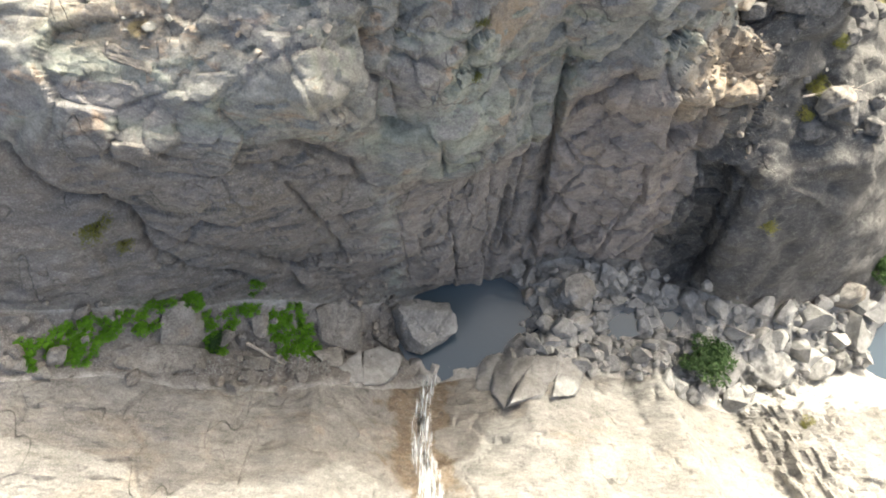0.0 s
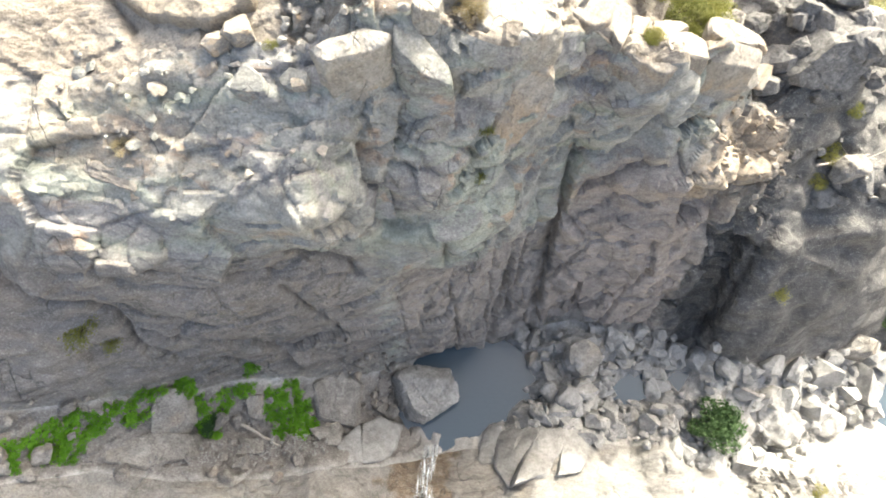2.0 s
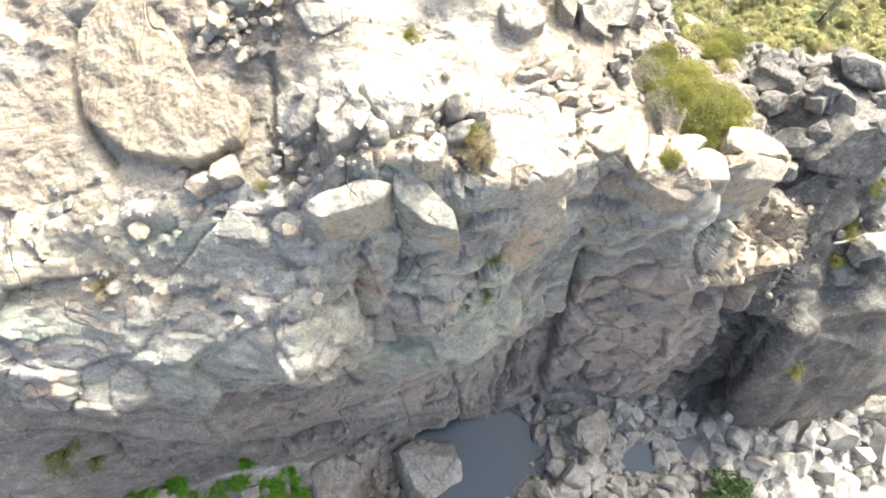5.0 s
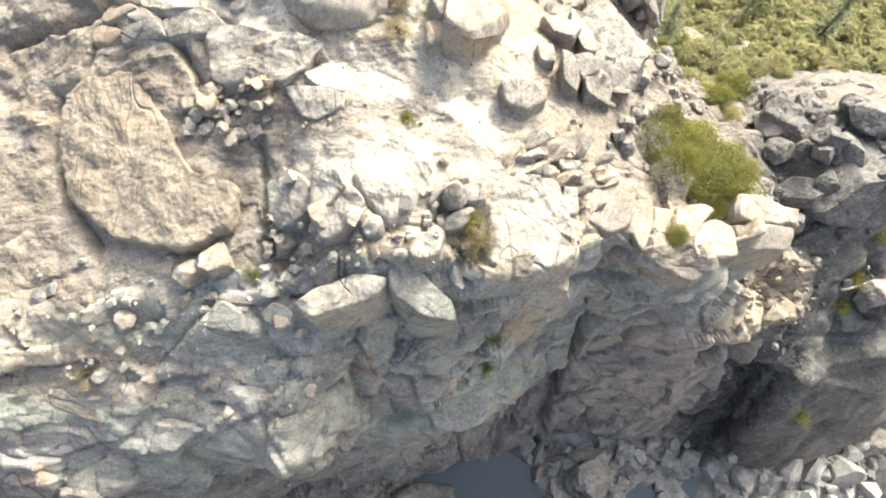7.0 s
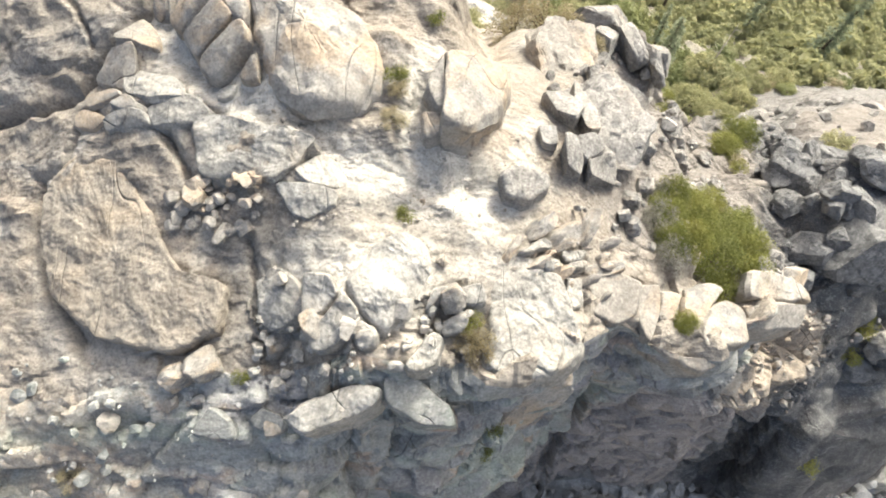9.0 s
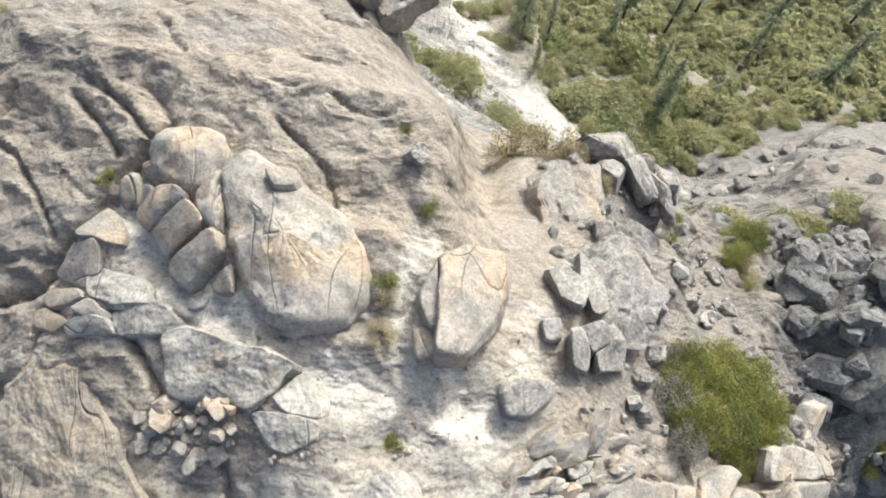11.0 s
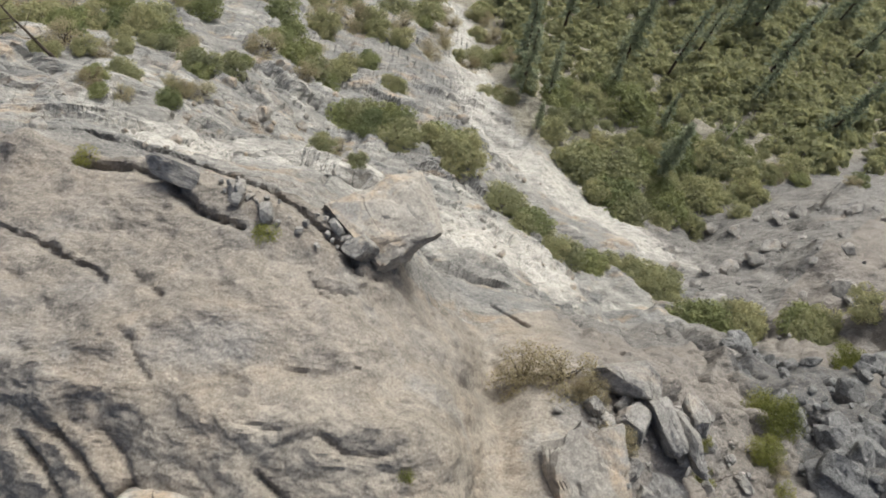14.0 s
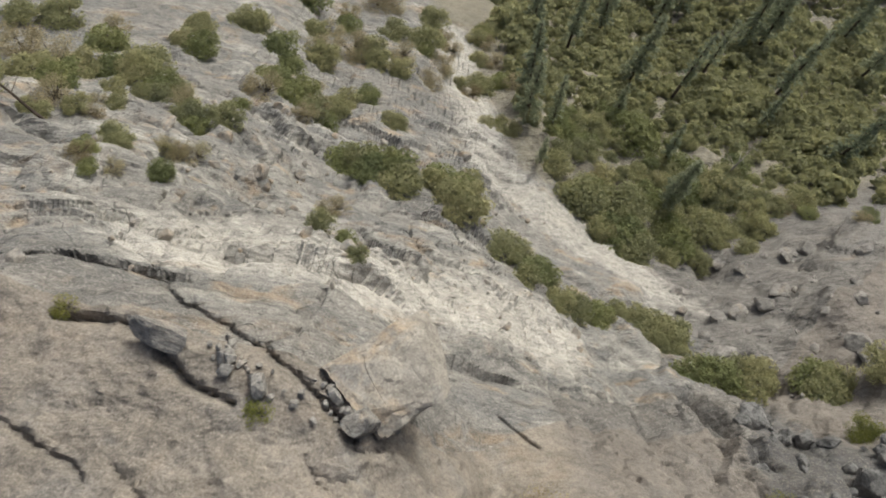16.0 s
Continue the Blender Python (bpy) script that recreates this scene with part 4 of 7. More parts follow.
def crag(seed, x, y, z, half, turn, material, label, chips=9, level=4):
    """A large joint block: a box with tilted sides, chipped corners and worn faces, part of the cliff edge."""
    r = np.random.default_rng(seed)
    v, f = ball(level)
    v = v * 1.75
    for k in range(6):
        d = np.eye(3)[k // 2] * (1 if k % 2 else -1) + r.normal(size=3) * 0.13
        d /= np.linalg.norm(d)
        v = v - np.maximum(v @ d - r.uniform(0.88, 1.0), 0)[:, None] * d
    for _ in range(chips):
        d = r.choice((-1, 1), 3) * r.uniform(0.15, 1.0, 3)
        d /= np.linalg.norm(d)
        v = v - np.maximum(v @ d - r.uniform(0.98, 1.25), 0)[:, None] * d
    v = v * np.array(half)
    u = v / np.linalg.norm(v, axis=1, keepdims=True)
    st, ti, gap = blocks(turned(v + seed % 50, 20, 30, 10), 0.55, seed)
    v = v + u * (0.04 * fractal(v + seed % 50, 0.5, 4, seed) + 0.05 * st - 0.05 * np.exp(-(gap / 0.06) ** 2))[:, None]
    ob = new("boulder", mesh_from("boulder", v, f, material))
    ob.matrix_world = pose(x, y, z, *turn)
    return tagged(ob, label, "rock")


def jointed_block(outline, lift, deep, seed, material, label, edge=0.05, swell=0.0, flare=0.08, tilt=(0, 0), slope=1.0, group="", name="boulder"):
    """A block bounded by joints: a broken outline in plan, a worn top that follows the slope, steep chipped sides and cracks."""
    r = np.random.default_rng(seed)
    ring = []
    for (ax, ay), (bx, by) in zip(outline, outline[1:] + outline[:1]):
        k = max(2, int(math.hypot(bx - ax, by - ay) / 0.09))
        ring += [(ax + (bx - ax) * i / k, ay + (by - ay) * i / k) for i in range(k)]
    ring = np.array(ring)
    for _ in range(1 + int(edge * 14)):
        ring = (np.roll(ring, 1, 0) + 2 * ring + np.roll(ring, -1, 0)) / 4
    k, c = len(ring), ring.mean(0)
    ring = c + (ring - c) * 1.03
    ring = ring + 0.03 * np.c_[smooth_noise(np.c_[ring, np.zeros(k)], 0.25, seed), smooth_noise(np.c_[ring, np.ones(k)], 0.25, seed + 1)]
    arm = ring - c
    reach = np.linalg.norm(arm, axis=1)
    # the slope of the ground under it
    sample = np.concatenate([ring, c + 0.5 * arm])
    h = np.array([ground(*p) for p in sample])
    rows = np.c_[sample - c, np.ones(len(sample))]
    keep = np.ones(len(h), bool)
    for _ in range(4):
        plane = np.linalg.lstsq(rows[keep], h[keep], rcond=None)[0]
        miss = h - rows @ plane
        keep = np.abs(miss) < max(0.2, 1.5 * np.median(np.abs(miss)))
    plane[:2] = np.clip(plane[:2], -0.8, 0.8) * slope + np.array(tilt)
    base = plane[2]
    levels = [(-flare * u, -u) for u in np.linspace(deep, edge + 0.02, max(4, int(deep / 0.13)))]
    levels += [(edge * (1 - math.cos(a)), edge * (math.sin(a) - 1)) for a in np.linspace(0.2, math.pi / 2, 5)]
    inner = max(3, int(reach.mean() / 0.11))
    co, side = [], []
    for inset, z in levels:
        f = 1 - np.minimum(inset, 0.85 * reach) / reach
        co.append(np.c_[arm * f[:, None], z + 0 * f])
        side.append(np.full(k, 1.0 if inset <= 0 else 0.0))
    last = co[-1]
    for j in range(1, inner):
        f = 1 - j / inner
        co.append(np.c_[last[:, :2] * f, np.full(k, swell * (1 - f * f))])
        side.append(np.zeros(k))
    v, side = np.concatenate(co + [np.array([[0, 0, swell]])]), np.concatenate(side + [np.zeros(1)])
    out = np.c_[v[:, :2] / np.maximum(np.linalg.norm(v[:, :2], axis=1, keepdims=True), 1e-3), np.zeros(len(v))] * side[:, None]
    out[:, 2] = 1 - side
    at = v + seed % 40
    st, ti, gap = blocks(turned(at, 10, 25, 15 + seed % 60), 0.7, seed + 2)
    size = min(1.0, reach.mean())
    bumps = size * (0.09 * scarps(fractal(at * np.array([1, 1, 1.6]), 0.8, 3, seed), 4) + 0.05 * fractal(at, 0.45, 3, seed + 1) + 0.05 * st * side - 0.025 * np.exp(-(gap / 0.04) ** 2))
    v = v + out * bumps[:, None]
    v[:, 2] += v[:, :2] @ plane[:2] + lift
    n = len(levels) + inner - 1
    faces = [[j * k + i, j * k + (i + 1) % k, (j + 1) * k + (i + 1) % k, (j + 1) * k + i] for j in range(n - 1) for i in range(k)]
    faces += [[(n - 1) * k + i, (n - 1) * k + (i + 1) % k, n * k] for i in range(k)]
    if ((ring - np.roll(ring, 1, 0))[:, 0] * (ring + np.roll(ring, 1, 0))[:, 1]).sum() > 0:
        faces = [f[::-1] for f in faces]
    me = mesh_from(name, v, faces, material, True)
    me.set_sharp_from_angle(angle=radians(26))
    ob = new(name, me)
    ob.location = (c[0], c[1], base)
    return tagged(ob, label, "rock", group)


GREY_ROCKS = [rock_mesh("boulder", 100 + s, ROCK_BOULDER, planes=8, cut=(0.42, 0.78), level=4, rough=0.02) for s in range(9)]
BROWN_ROCKS = [rock_mesh("rock", 200 + s, ROCK_BROWN, level=3, rough=0.03) for s in range(6)]
TAN_ROCKS = [rock_mesh("rock", 300 + s, ROCK_TAN, level=3, rough=0.03) for s in range(8)]
DARK_ROCKS = [rock_mesh("rock", 400 + s, ROCK_DARK, level=3, rough=0.035) for s in range(5)]


def any_turn():
    return (rng.uniform(-25, 25), rng.uniform(-25, 25), rng.uniform(0, 360))

# ---- water ----
n = Net("pool_water")
at = n.place()
ripple = n.noise(n.place(0, (1.0, 2.2, 1.0)), 4.0, 4, 0.6, 0.5)
WATER = n.done((0.055, 0.08, 0.105), n.bump(ripple, 0.12, 0.05), 0.06, 0.5)
n = Net("white_water")
at = n.place(0, (7.0, 0.4, 0.4))
foam = n.noise(at, 2.2, 6, 0.7, 0.8)
n.link(n.grey(foam, 0.46, 0.70, 0.0, 0.75), n.bsdf.inputs["Alpha"])
FOAM = n.done((0.82, 0.85, 0.86), n.bump(foam, 0.4, 0.05), 0.35, 0.5)


def pool(name, z, cx, cy, rx, ry, label, seed):
    """A still pool with an uneven edge that runs in under the rocks."""
    k = 48
    a = np.linspace(0, 2 * np.pi, k, endpoint=False)
    ring = [(cx, cy, z)]
    faces = []
    for j, s in enumerate((0.35, 0.7, 1.0)):
        e = s * (1 + 0.10 * smooth_noise(np.stack([np.cos(a) * 2, np.sin(a) * 2, a * 0 + seed], -1), 1.0, seed))
        ring += list(zip(cx + rx * e * np.cos(a), cy + ry * e * np.sin(a), a * 0 + z))
    for i in range(k):
        q = (i + 1) % k
        faces.append([0, 1 + i, 1 + q])
        for j in (0, 1):
            faces.append([1 + j * k + i, 1 + (j + 1) * k + i, 1 + (j + 1) * k + q, 1 + j * k + q])
    return tagged(new(name, mesh_from(name, ring, faces, WATER, True)), label, "water", kind="structure")


pool("pool_water", 0.0, 1.0, 6.1, 3.1, 3.0, "still blue-grey pool under the cliff", 1)
pool("stream_water", -1.15, 8.5, 6.6, 1.1, 0.9, "small still pool between pale boulders", 2)
pool("stream_water", -2.0, 11.2, 7.1, 1.3, 0.8, "small still pool between pale boulders", 3)
pool("stream_water", -8.0, 25.6, 6.6, 2.2, 1.8, "small still pool between pale boulders", 4)


def waterfall():
    """White strands of water running down the brown slab into the pool."""
    root = tagged(new("waterfall"), "thin white waterfall running down a wet brown slab", "waterfall")
    r = np.random.default_rng(3)
    for strand in range(14):
        side, wide = r.uniform(-0.38, 0.3), r.uniform(0.03, 0.13)
        if strand < 2:
            side, wide = -0.1 + 0.2 * strand, 0.24
        verts, faces = [], []
        ys = np.linspace(-5.5, 3.95 - 0.25 * abs(side), 110)
        for i, y in enumerate(ys):
            cx = np.interp(y, [q[1] for q in FALLS], [q[0] for q in FALLS]) + side * (1 - 0.3 * (y / 4)) + 0.05 * math.sin(y * 2.1 + strand * 2) + 0.03 * math.sin(y * 7 + strand)
            w = wide * (0.8 + 0.5 * math.sin(y * 1.3 + strand)) + 0.02
            for k in (-1, 0, 1):
                verts.append((cx + k * w, y, ground(cx, y) + (0.05 if k == 0 else 0.0)))
            if i:
                b = 3 * i
                faces += [[b - 3, b - 2, b + 1, b], [b - 2, b - 1, b + 2, b + 1]]
        part("strand", mesh_from("strand", verts, faces, FOAM, True), root)
    return root


waterfall()

# ---- plants ----


def leaf_material(name, colours, soft=0.45, per_object=0.4):
    n = Net(name)
    geo = n.node("NewGeometry")
    info = n.node("ObjectInfo")
    clump = n.grey(n.noise(n.place(50), 0.45, 3, 0.6), 0.3, 0.7)
    pick = n.mix(per_object, n.mix(0.7, geo.outputs["Random Per Island"], clump), info.outputs["Random"])
    stops = [(0.12 + 0.76 * i / (len(colours) - 1), c) for i, c in enumerate(colours)]
    colour = n.ramp(pick, *stops)
    mat = n.done(colour, None, 0.6, 0.25)
    thin = n.node("BsdfTranslucent")
    n.link(colour, thin.inputs["Color"])
    add = n.node("MixShader")
    add.inputs[0].default_value = soft
    n.link(n.bsdf.outputs[0], add.inputs[1])
    n.link(thin.outputs[0], add.inputs[2])
    n.link(add.outputs[0], n.t.nodes["Material Output"].inputs[0])
    return mat


# brush leaves are paler and bluer than foliage: valley haze mixed into the colour
LEAF_BRUSH = leaf_material("brush_leaves", ((0.225, 0.232, 0.135), (0.30, 0.30, 0.162), (0.36, 0.35, 0.185), (0.415, 0.385, 0.22)), 0.6)
LEAF_GREEN = leaf_material("green_brush_leaves", ((0.15, 0.168, 0.075), (0.22, 0.235, 0.10), (0.29, 0.29, 0.125)))
LEAF_OLIVE = leaf_material("olive_leaves", ((0.11, 0.12, 0.035), (0.17, 0.18, 0.045), (0.23, 0.23, 0.06), (0.27, 0.25, 0.08)))
LEAF_DRY = leaf_material("dry_twigs", ((0.22, 0.18, 0.10), (0.32, 0.27, 0.16), (0.40, 0.35, 0.22), (0.26, 0.25, 0.11)))
LEAF_GREY = leaf_material("grey_twigs", ((0.17, 0.16, 0.14), (0.27, 0.26, 0.22), (0.20, 0.19, 0.12)))
LEAF_FERN = leaf_material("fern_leaves", ((0.10, 0.24, 0.02), (0.16, 0.36, 0.03), (0.23, 0.46, 0.05)))
LEAF_DARK = leaf_material("willow_leaves", ((0.03, 0.07, 0.025), (0.06, 0.12, 0.04), (0.09, 0.15, 0.055)))
LEAF_PINE = leaf_material("pine_needles", ((0.24, 0.275, 0.19), (0.31, 0.34, 0.23), (0.38, 0.40, 0.27)), 0.65)
n = Net("bark")
at = n.place(20, (1, 1, 0.25))
rough_bark = n.noise(at, 14, 6, 0.7)
BARK = n.done(n.ramp(rough_bark, (0.35, (0.035, 0.027, 0.022)), (0.65, (0.12, 0.095, 0.075))), n.bump(rough_bark, 0.8, 0.03), 0.9, 0.1)
n = Net("bleached_wood")
pale_grain = n.noise(n.place(20, (0.4, 6, 6)), 5, 5, 0.7)
DRIFT = n.done(n.ramp(pale_grain, (0.35, (0.32, 0.28, 0.23)), (0.65, (0.55, 0.51, 0.45))), n.bump(pale_grain, 0.5, 0.01), 0.85, 0.2)


def rod(verts, faces, a, b, ra, rb, sides=5):
    """Adds a tapered stick from a to b."""
    a, b = np.array(a, float), np.array(b, float)
    w = (b - a) / max(np.linalg.norm(b - a), 1e-6)
    u = np.cross(w, (0.3, 0.9, 0.2) if abs(w[2]) > 0.5 else (0, 0, 1))
    u /= np.linalg.norm(u)
    t = np.cross(w, u)
    base = len(verts)
    for q, r in ((a, ra), (b, rb)):
        for k in range(sides):
            g = 2 * math.pi * k / sides
            verts.append(tuple(q + r * (math.cos(g) * u + math.sin(g) * t)))
    for k in range(sides):
        m = (k + 1) % sides
        faces.append([base + k, base + m, base + sides + m, base + sides + k])
    faces.append([base + sides + k for k in range(sides)])


def leaf_cards(centres, outward, size, r, long=1.6, spray=0.7):
    """Small pointed leaves at those places, facing roughly outward. Returns vertices and faces."""
    k = len(centres)
    nrm = outward + spray * r.normal(size=(k, 3))
    nrm /= np.linalg.norm(nrm, axis=1, keepdims=True)
    side = np.cross(nrm, r.normal(size=(k, 3)))
    side /= np.linalg.norm(side, axis=1, keepdims=True)
    ahead = np.cross(nrm, side)
    s = (size * r.uniform(0.6, 1.4, k))[:, None]
    v = np.stack([centres - ahead * s * long / 2, centres + side * s / 2 + nrm * s * 0.12, centres + ahead * s * long / 2, centres - side * s / 2 + nrm * s * 0.12], 1).reshape(-1, 3)
    return v, np.arange(4 * k).reshape(-1, 4)


def bush_shapes(seed, leaves, leaf, clumps=18, tall=0.7, open_=0.25, spray=0.55):
    """Leaves and stems of a bush about 2 m across, standing on z = 0: many small clumps of leaves at the ends of stems."""
    r = np.random.default_rng(seed)
    ang, rad = r.uniform(0, 2 * np.pi, clumps), np.sqrt(r.uniform(0, 1, clumps)) * 0.8
    cx, cy = rad * np.cos(ang), rad * np.sin(ang)
    cz = tall * (1.0 - 0.75 * rad ** 2) * r.uniform(0.6, 1.1, clumps)
    size = r.uniform(0.22, 0.42, clumps) * (1.1 - 0.4 * rad)
    c = np.stack([cx, cy, cz], -1)
    share = size ** 2 / (size ** 2).sum()
    which = r.choice(clumps, leaves, p=share)
    d = r.normal(size=(leaves, 3))
    d[:, 2] = np.abs(d[:, 2]) * 0.9 - 0.25
    d /= np.linalg.norm(d, axis=1, keepdims=True)
    depth = 1 - open_ * r.random(leaves) ** 2 + 0.15 * r.normal(size=leaves)
    at = c[which] + d * (size[which] * depth)[:, None] * np.array([1, 1, 0.85])
    at[:, 2] = np.maximum(at[:, 2], 0.02)
    lv, lf = leaf_cards(at, d, leaf, r, 1.6, spray)
    sv, sf = [], []
    for k in range(clumps):
        mid = c[k] * np.array([0.45, 0.45, 0.5]) + r.normal(size=3) * 0.05
        rod(sv, sf, (0.05 * r.normal(), 0.05 * r.normal(), -0.25), mid, 0.035, 0.022, 4)
        rod(sv, sf, mid, c[k], 0.022, 0.008, 4)
    return lv, lf, sv, sf


def bush_kind(seed, leaves, leaf, material, clumps=18, tall=0.7, open_=0.25, spray=0.55):
    lv, lf, sv, sf = bush_shapes(seed, leaves, leaf, clumps, tall, open_, spray)
    return mesh_from("branchwork", sv, sf, BARK), mesh_from("foliage", lv, lf, material)


def set_bush(kind, x, y, wide, deep=None, high=None, label="", group="", name="bush", z=None):
    stems, foliage = kind
    ob = new(name)
    part("branchwork", stems, ob)
    part("foliage", foliage, ob)
    ob.matrix_world = Matrix.Translation((x, y, (ground(x, y) if z is None else z) - 0.05)) @ pose(0, 0, 0, rng.uniform(-6, 6), rng.uniform(-6, 6), rng.uniform(0, 360) if not deep else 0) @ Matrix.Diagonal((wide / 2, (deep or wide) / 2, (high or wide) / 2, 1))
    return tagged(ob, label, "bush", group)

# ---- the gorge: boulders and green ----
set_rock("boulder", rock_mesh("boulder", 633, ROCK_BED, planes=16, cut=(0.62, 0.92), boxy=0.4, level=5, rough=0.06), -0.85, 6.0, (1.75, 1.55, 1.35), (8, -6, 20), 0.35, "large pale grey boulder standing in the pool", z=-0.2)
jointed_block([(1.35, 3.25), (1.7, 4.5), (2.35, 4.75), (2.55, 4.5), (2.05, 3.25), (1.6, 3.05)], 0.22, 0.9, 1500, ROCK_BOULDER, "grooved grey rib of rock on the lip of the pool", edge=0.1, swell=0.06, tilt=(0.12, 0), group="ribs on the lip of the pool")
jointed_block([(2.3, 4.5), (3.85, 4.5), (3.7, 4.15), (2.95, 3.3), (2.45, 2.25), (2, 3.05)], 0.22, 0.9, 1501, ROCK_BOULDER, "grooved grey rib of rock on the lip of the pool", edge=0.1, swell=0.06, tilt=(-0.12, 0), group="ribs on the lip of the pool")
jointed_block([(3.85, 4.5), (4.85, 4.45), (4.65, 3.8), (3.95, 2.8), (2.85, 2.5), (2.55, 2.35), (3.1, 3.3)], 0.22, 0.9, 1502, ROCK_BOULDER, "grooved grey rib of rock on the lip of the pool", edge=0.1, swell=0.06, tilt=(0.12, 0), group="ribs on the lip of the pool")
jointed_block([(4.9, 4.55), (6, 4.75), (6.05, 4.1), (5.35, 2.85), (4.3, 2.7), (4.75, 3.8)], 0.22, 0.9, 1503, ROCK_BOULDER, "grooved grey rib of rock on the lip of the pool", edge=0.1, swell=0.06, tilt=(-0.12, 0), group="ribs on the lip of the pool")
jointed_block([(-9.65, 5.15), (-9.15, 5.5), (-8.7, 5.35), (-8.75, 4.55), (-9.05, 4.1), (-9.8, 4.05)], 0.3, 0.9, 1510, ROCK_BROWN, "worn brown outcrop among ferns", edge=0.1, swell=0.05, slope=0.8)
jointed_block([(-10.85, 3.7), (-9.7, 4.1), (-8.75, 4.1), (-8.45, 3.35), (-9.75, 3.05), (-10.7, 3.2)], 0.1, 0.9, 1511, ROCK_BROWN, "flat brown slab below the ferns", edge=0.1, swell=0.05, slope=0.8)
jointed_block([(-5.05, 6.05), (-4.15, 6.65), (-3.45, 6.2), (-3.6, 4.55), (-4.8, 4.85)], 0.3, 0.9, 1512, ROCK_BROWN, "large brown block at the foot of the cliff", edge=0.05, swell=0.05, slope=0.8)
jointed_block([(-5.2, 4.4), (-4.15, 4.65), (-3.95, 3.8), (-4.55, 3.8)], 0.12, 0.9, 1513, ROCK_BROWN, "grey-brown slab beside the block", edge=0.05, swell=0.05, slope=0.8)
jointed_block([(-3.3, 4.65), (-2.7, 4.95), (-1.85, 4.7), (-2, 3.8), (-2.4, 3.3), (-3.15, 3.3)], 0.4, 0.9, 1514, ROCK_BOULDER, "pale grey block beside the falls", edge=0.05, swell=0.05, slope=0.8)
jointed_block([(-4.1, 3.8), (-3.4, 4.6), (-3.1, 3.25), (-3.65, 3.2)], 0.15, 0.9, 1515, ROCK_BOULDER, "pale grey slab beside the falls", edge=0.05, swell=0.05, slope=0.8)
jointed_block([(-7.2, 5.4), (-6.7, 5.55), (-6.75, 4.7), (-7.15, 4.75)], 0.15, 0.9, 1516, ROCK_BROWN, "brown rock among ferns", edge=0.05, swell=0.05, slope=0.8)
jointed_block([(-7.45, 4), (-6.55, 4), (-6.55, 3.5), (-7.15, 3.45)], 0.15, 0.9, 1517, ROCK_BROWN, "brown rock on pale gravel", edge=0.05, swell=0.05, slope=0.8)
jointed_block([(-13.2, 3.2), (-12.85, 3.3), (-12.75, 2.8), (-13.3, 2.85)], 0.15, 0.9, 1518, ROCK_BROWN, "brown rock below the ferns", edge=0.05, swell=0.05, slope=0.8)
jointed_block([(15.4, 5.75), (16.3, 6.35), (17.7, 5.55), (18, 4.75), (16.8, 3.85), (15.75, 4.4)], 0.5, 1.0, 1520, ROCK_BOULDER, "large pale boulder in the stream bed", edge=0.14, swell=0.1, slope=0.5, flare=0.02, group="boulders in the stream bed")
jointed_block([(13.5, 6), (14.4, 6.05), (15.05, 4.85), (14.05, 3.65), (13.5, 4.35)], 0.4, 1.0, 1521, ROCK_BOULDER, "large pale boulder in the stream bed", edge=0.14, swell=0.1, slope=0.5, flare=0.02, group="boulders in the stream bed")
jointed_block([(21.65, 7.65), (23.3, 8.05), (23.95, 7.3), (22.65, 6.65)], 0.4, 1.0, 1522, ROCK_BOULDER, "large pale boulder in the stream bed", edge=0.14, swell=0.1, slope=0.5, flare=0.02, group="boulders in the stream bed")
jointed_block([(18.1, 5.35), (19.25, 6.2), (20.35, 5.7), (18.9, 4.8)], 0.3, 1.0, 1523, ROCK_BOULDER, "large pale boulder in the stream bed", edge=0.14, swell=0.1, slope=0.5, flare=0.02, group="boulders in the stream bed")
for x, y, size, turn, me, label in (((3.95, 7.6, (0.5, 0.42, 0.45), 30, TAN_ROCKS[0], "yellowish block beside the pool"), (6.0, 7.5, (1.1, 0.95, 0.8), 15, BROWN_ROCKS[1], "large brown boulder among pale rubble"), (18.6, 5.9, (0.9, 0.8, 0.8), 70, GREY_ROCKS[0], "large pale boulder in the stream bed"), (20.2, 5.2, (1.1, 0.9, 0.8), 35, GREY_ROCKS[8], "large pale boulder in the stream bed"),)
        + ((19.4, 7.6, (1.2, 0.8, 0.8), 0, GREY_ROCKS[2], "large pale boulder in the stream bed"), (22.8, 7.1, (1.3, 1.1, 1.0), 80, GREY_ROCKS[5], "large grey boulder in the stream bed"), (22.2, 9.0, (1.1, 1.0, 1.0), 40, BROWN_ROCKS[2], "large grey boulder in the stream bed"), (24.3, 8.6, (1.2, 1.0, 0.9), 10, GREY_ROCKS[1], "large pale boulder in the stream bed"), (13.3, 7.3, (0.7, 0.6, 0.5), 130, GREY_ROCKS[6], "pale boulder in the stream bed"), (14.6, 7.2, (0.75, 0.6, 0.5), 160, GREY_ROCKS[0], "pale boulder in the stream bed"), (16.0, 7.6, (0.8, 0.6, 0.6), 15, GREY_ROCKS[4], "pale boulder in the stream bed"), (9.5, 6.4, (0.65, 0.5, 0.5), 95, GREY_ROCKS[7], "pale boulder between two pools"), (7.1, 6.2, (0.6, 0.45, 0.5), 20, GREY_ROCKS[8], "pale boulder beside a small pool"), (8.4, 5.2, (0.45, 0.4, 0.4), 70, GREY_ROCKS[1], "pale boulder beside a small pool"), (10.4, 5.4, (0.6, 0.5, 0.4), 20, GREY_ROCKS[2], "pale boulder in the stream bed"),)):
    set_rock("boulder", me, x, y, size, (rng.uniform(-15, 15), rng.uniform(-15, 15), turn), 0.3, label, "boulders in the stream bed")


RUBBLE = {}
SMALL = {}


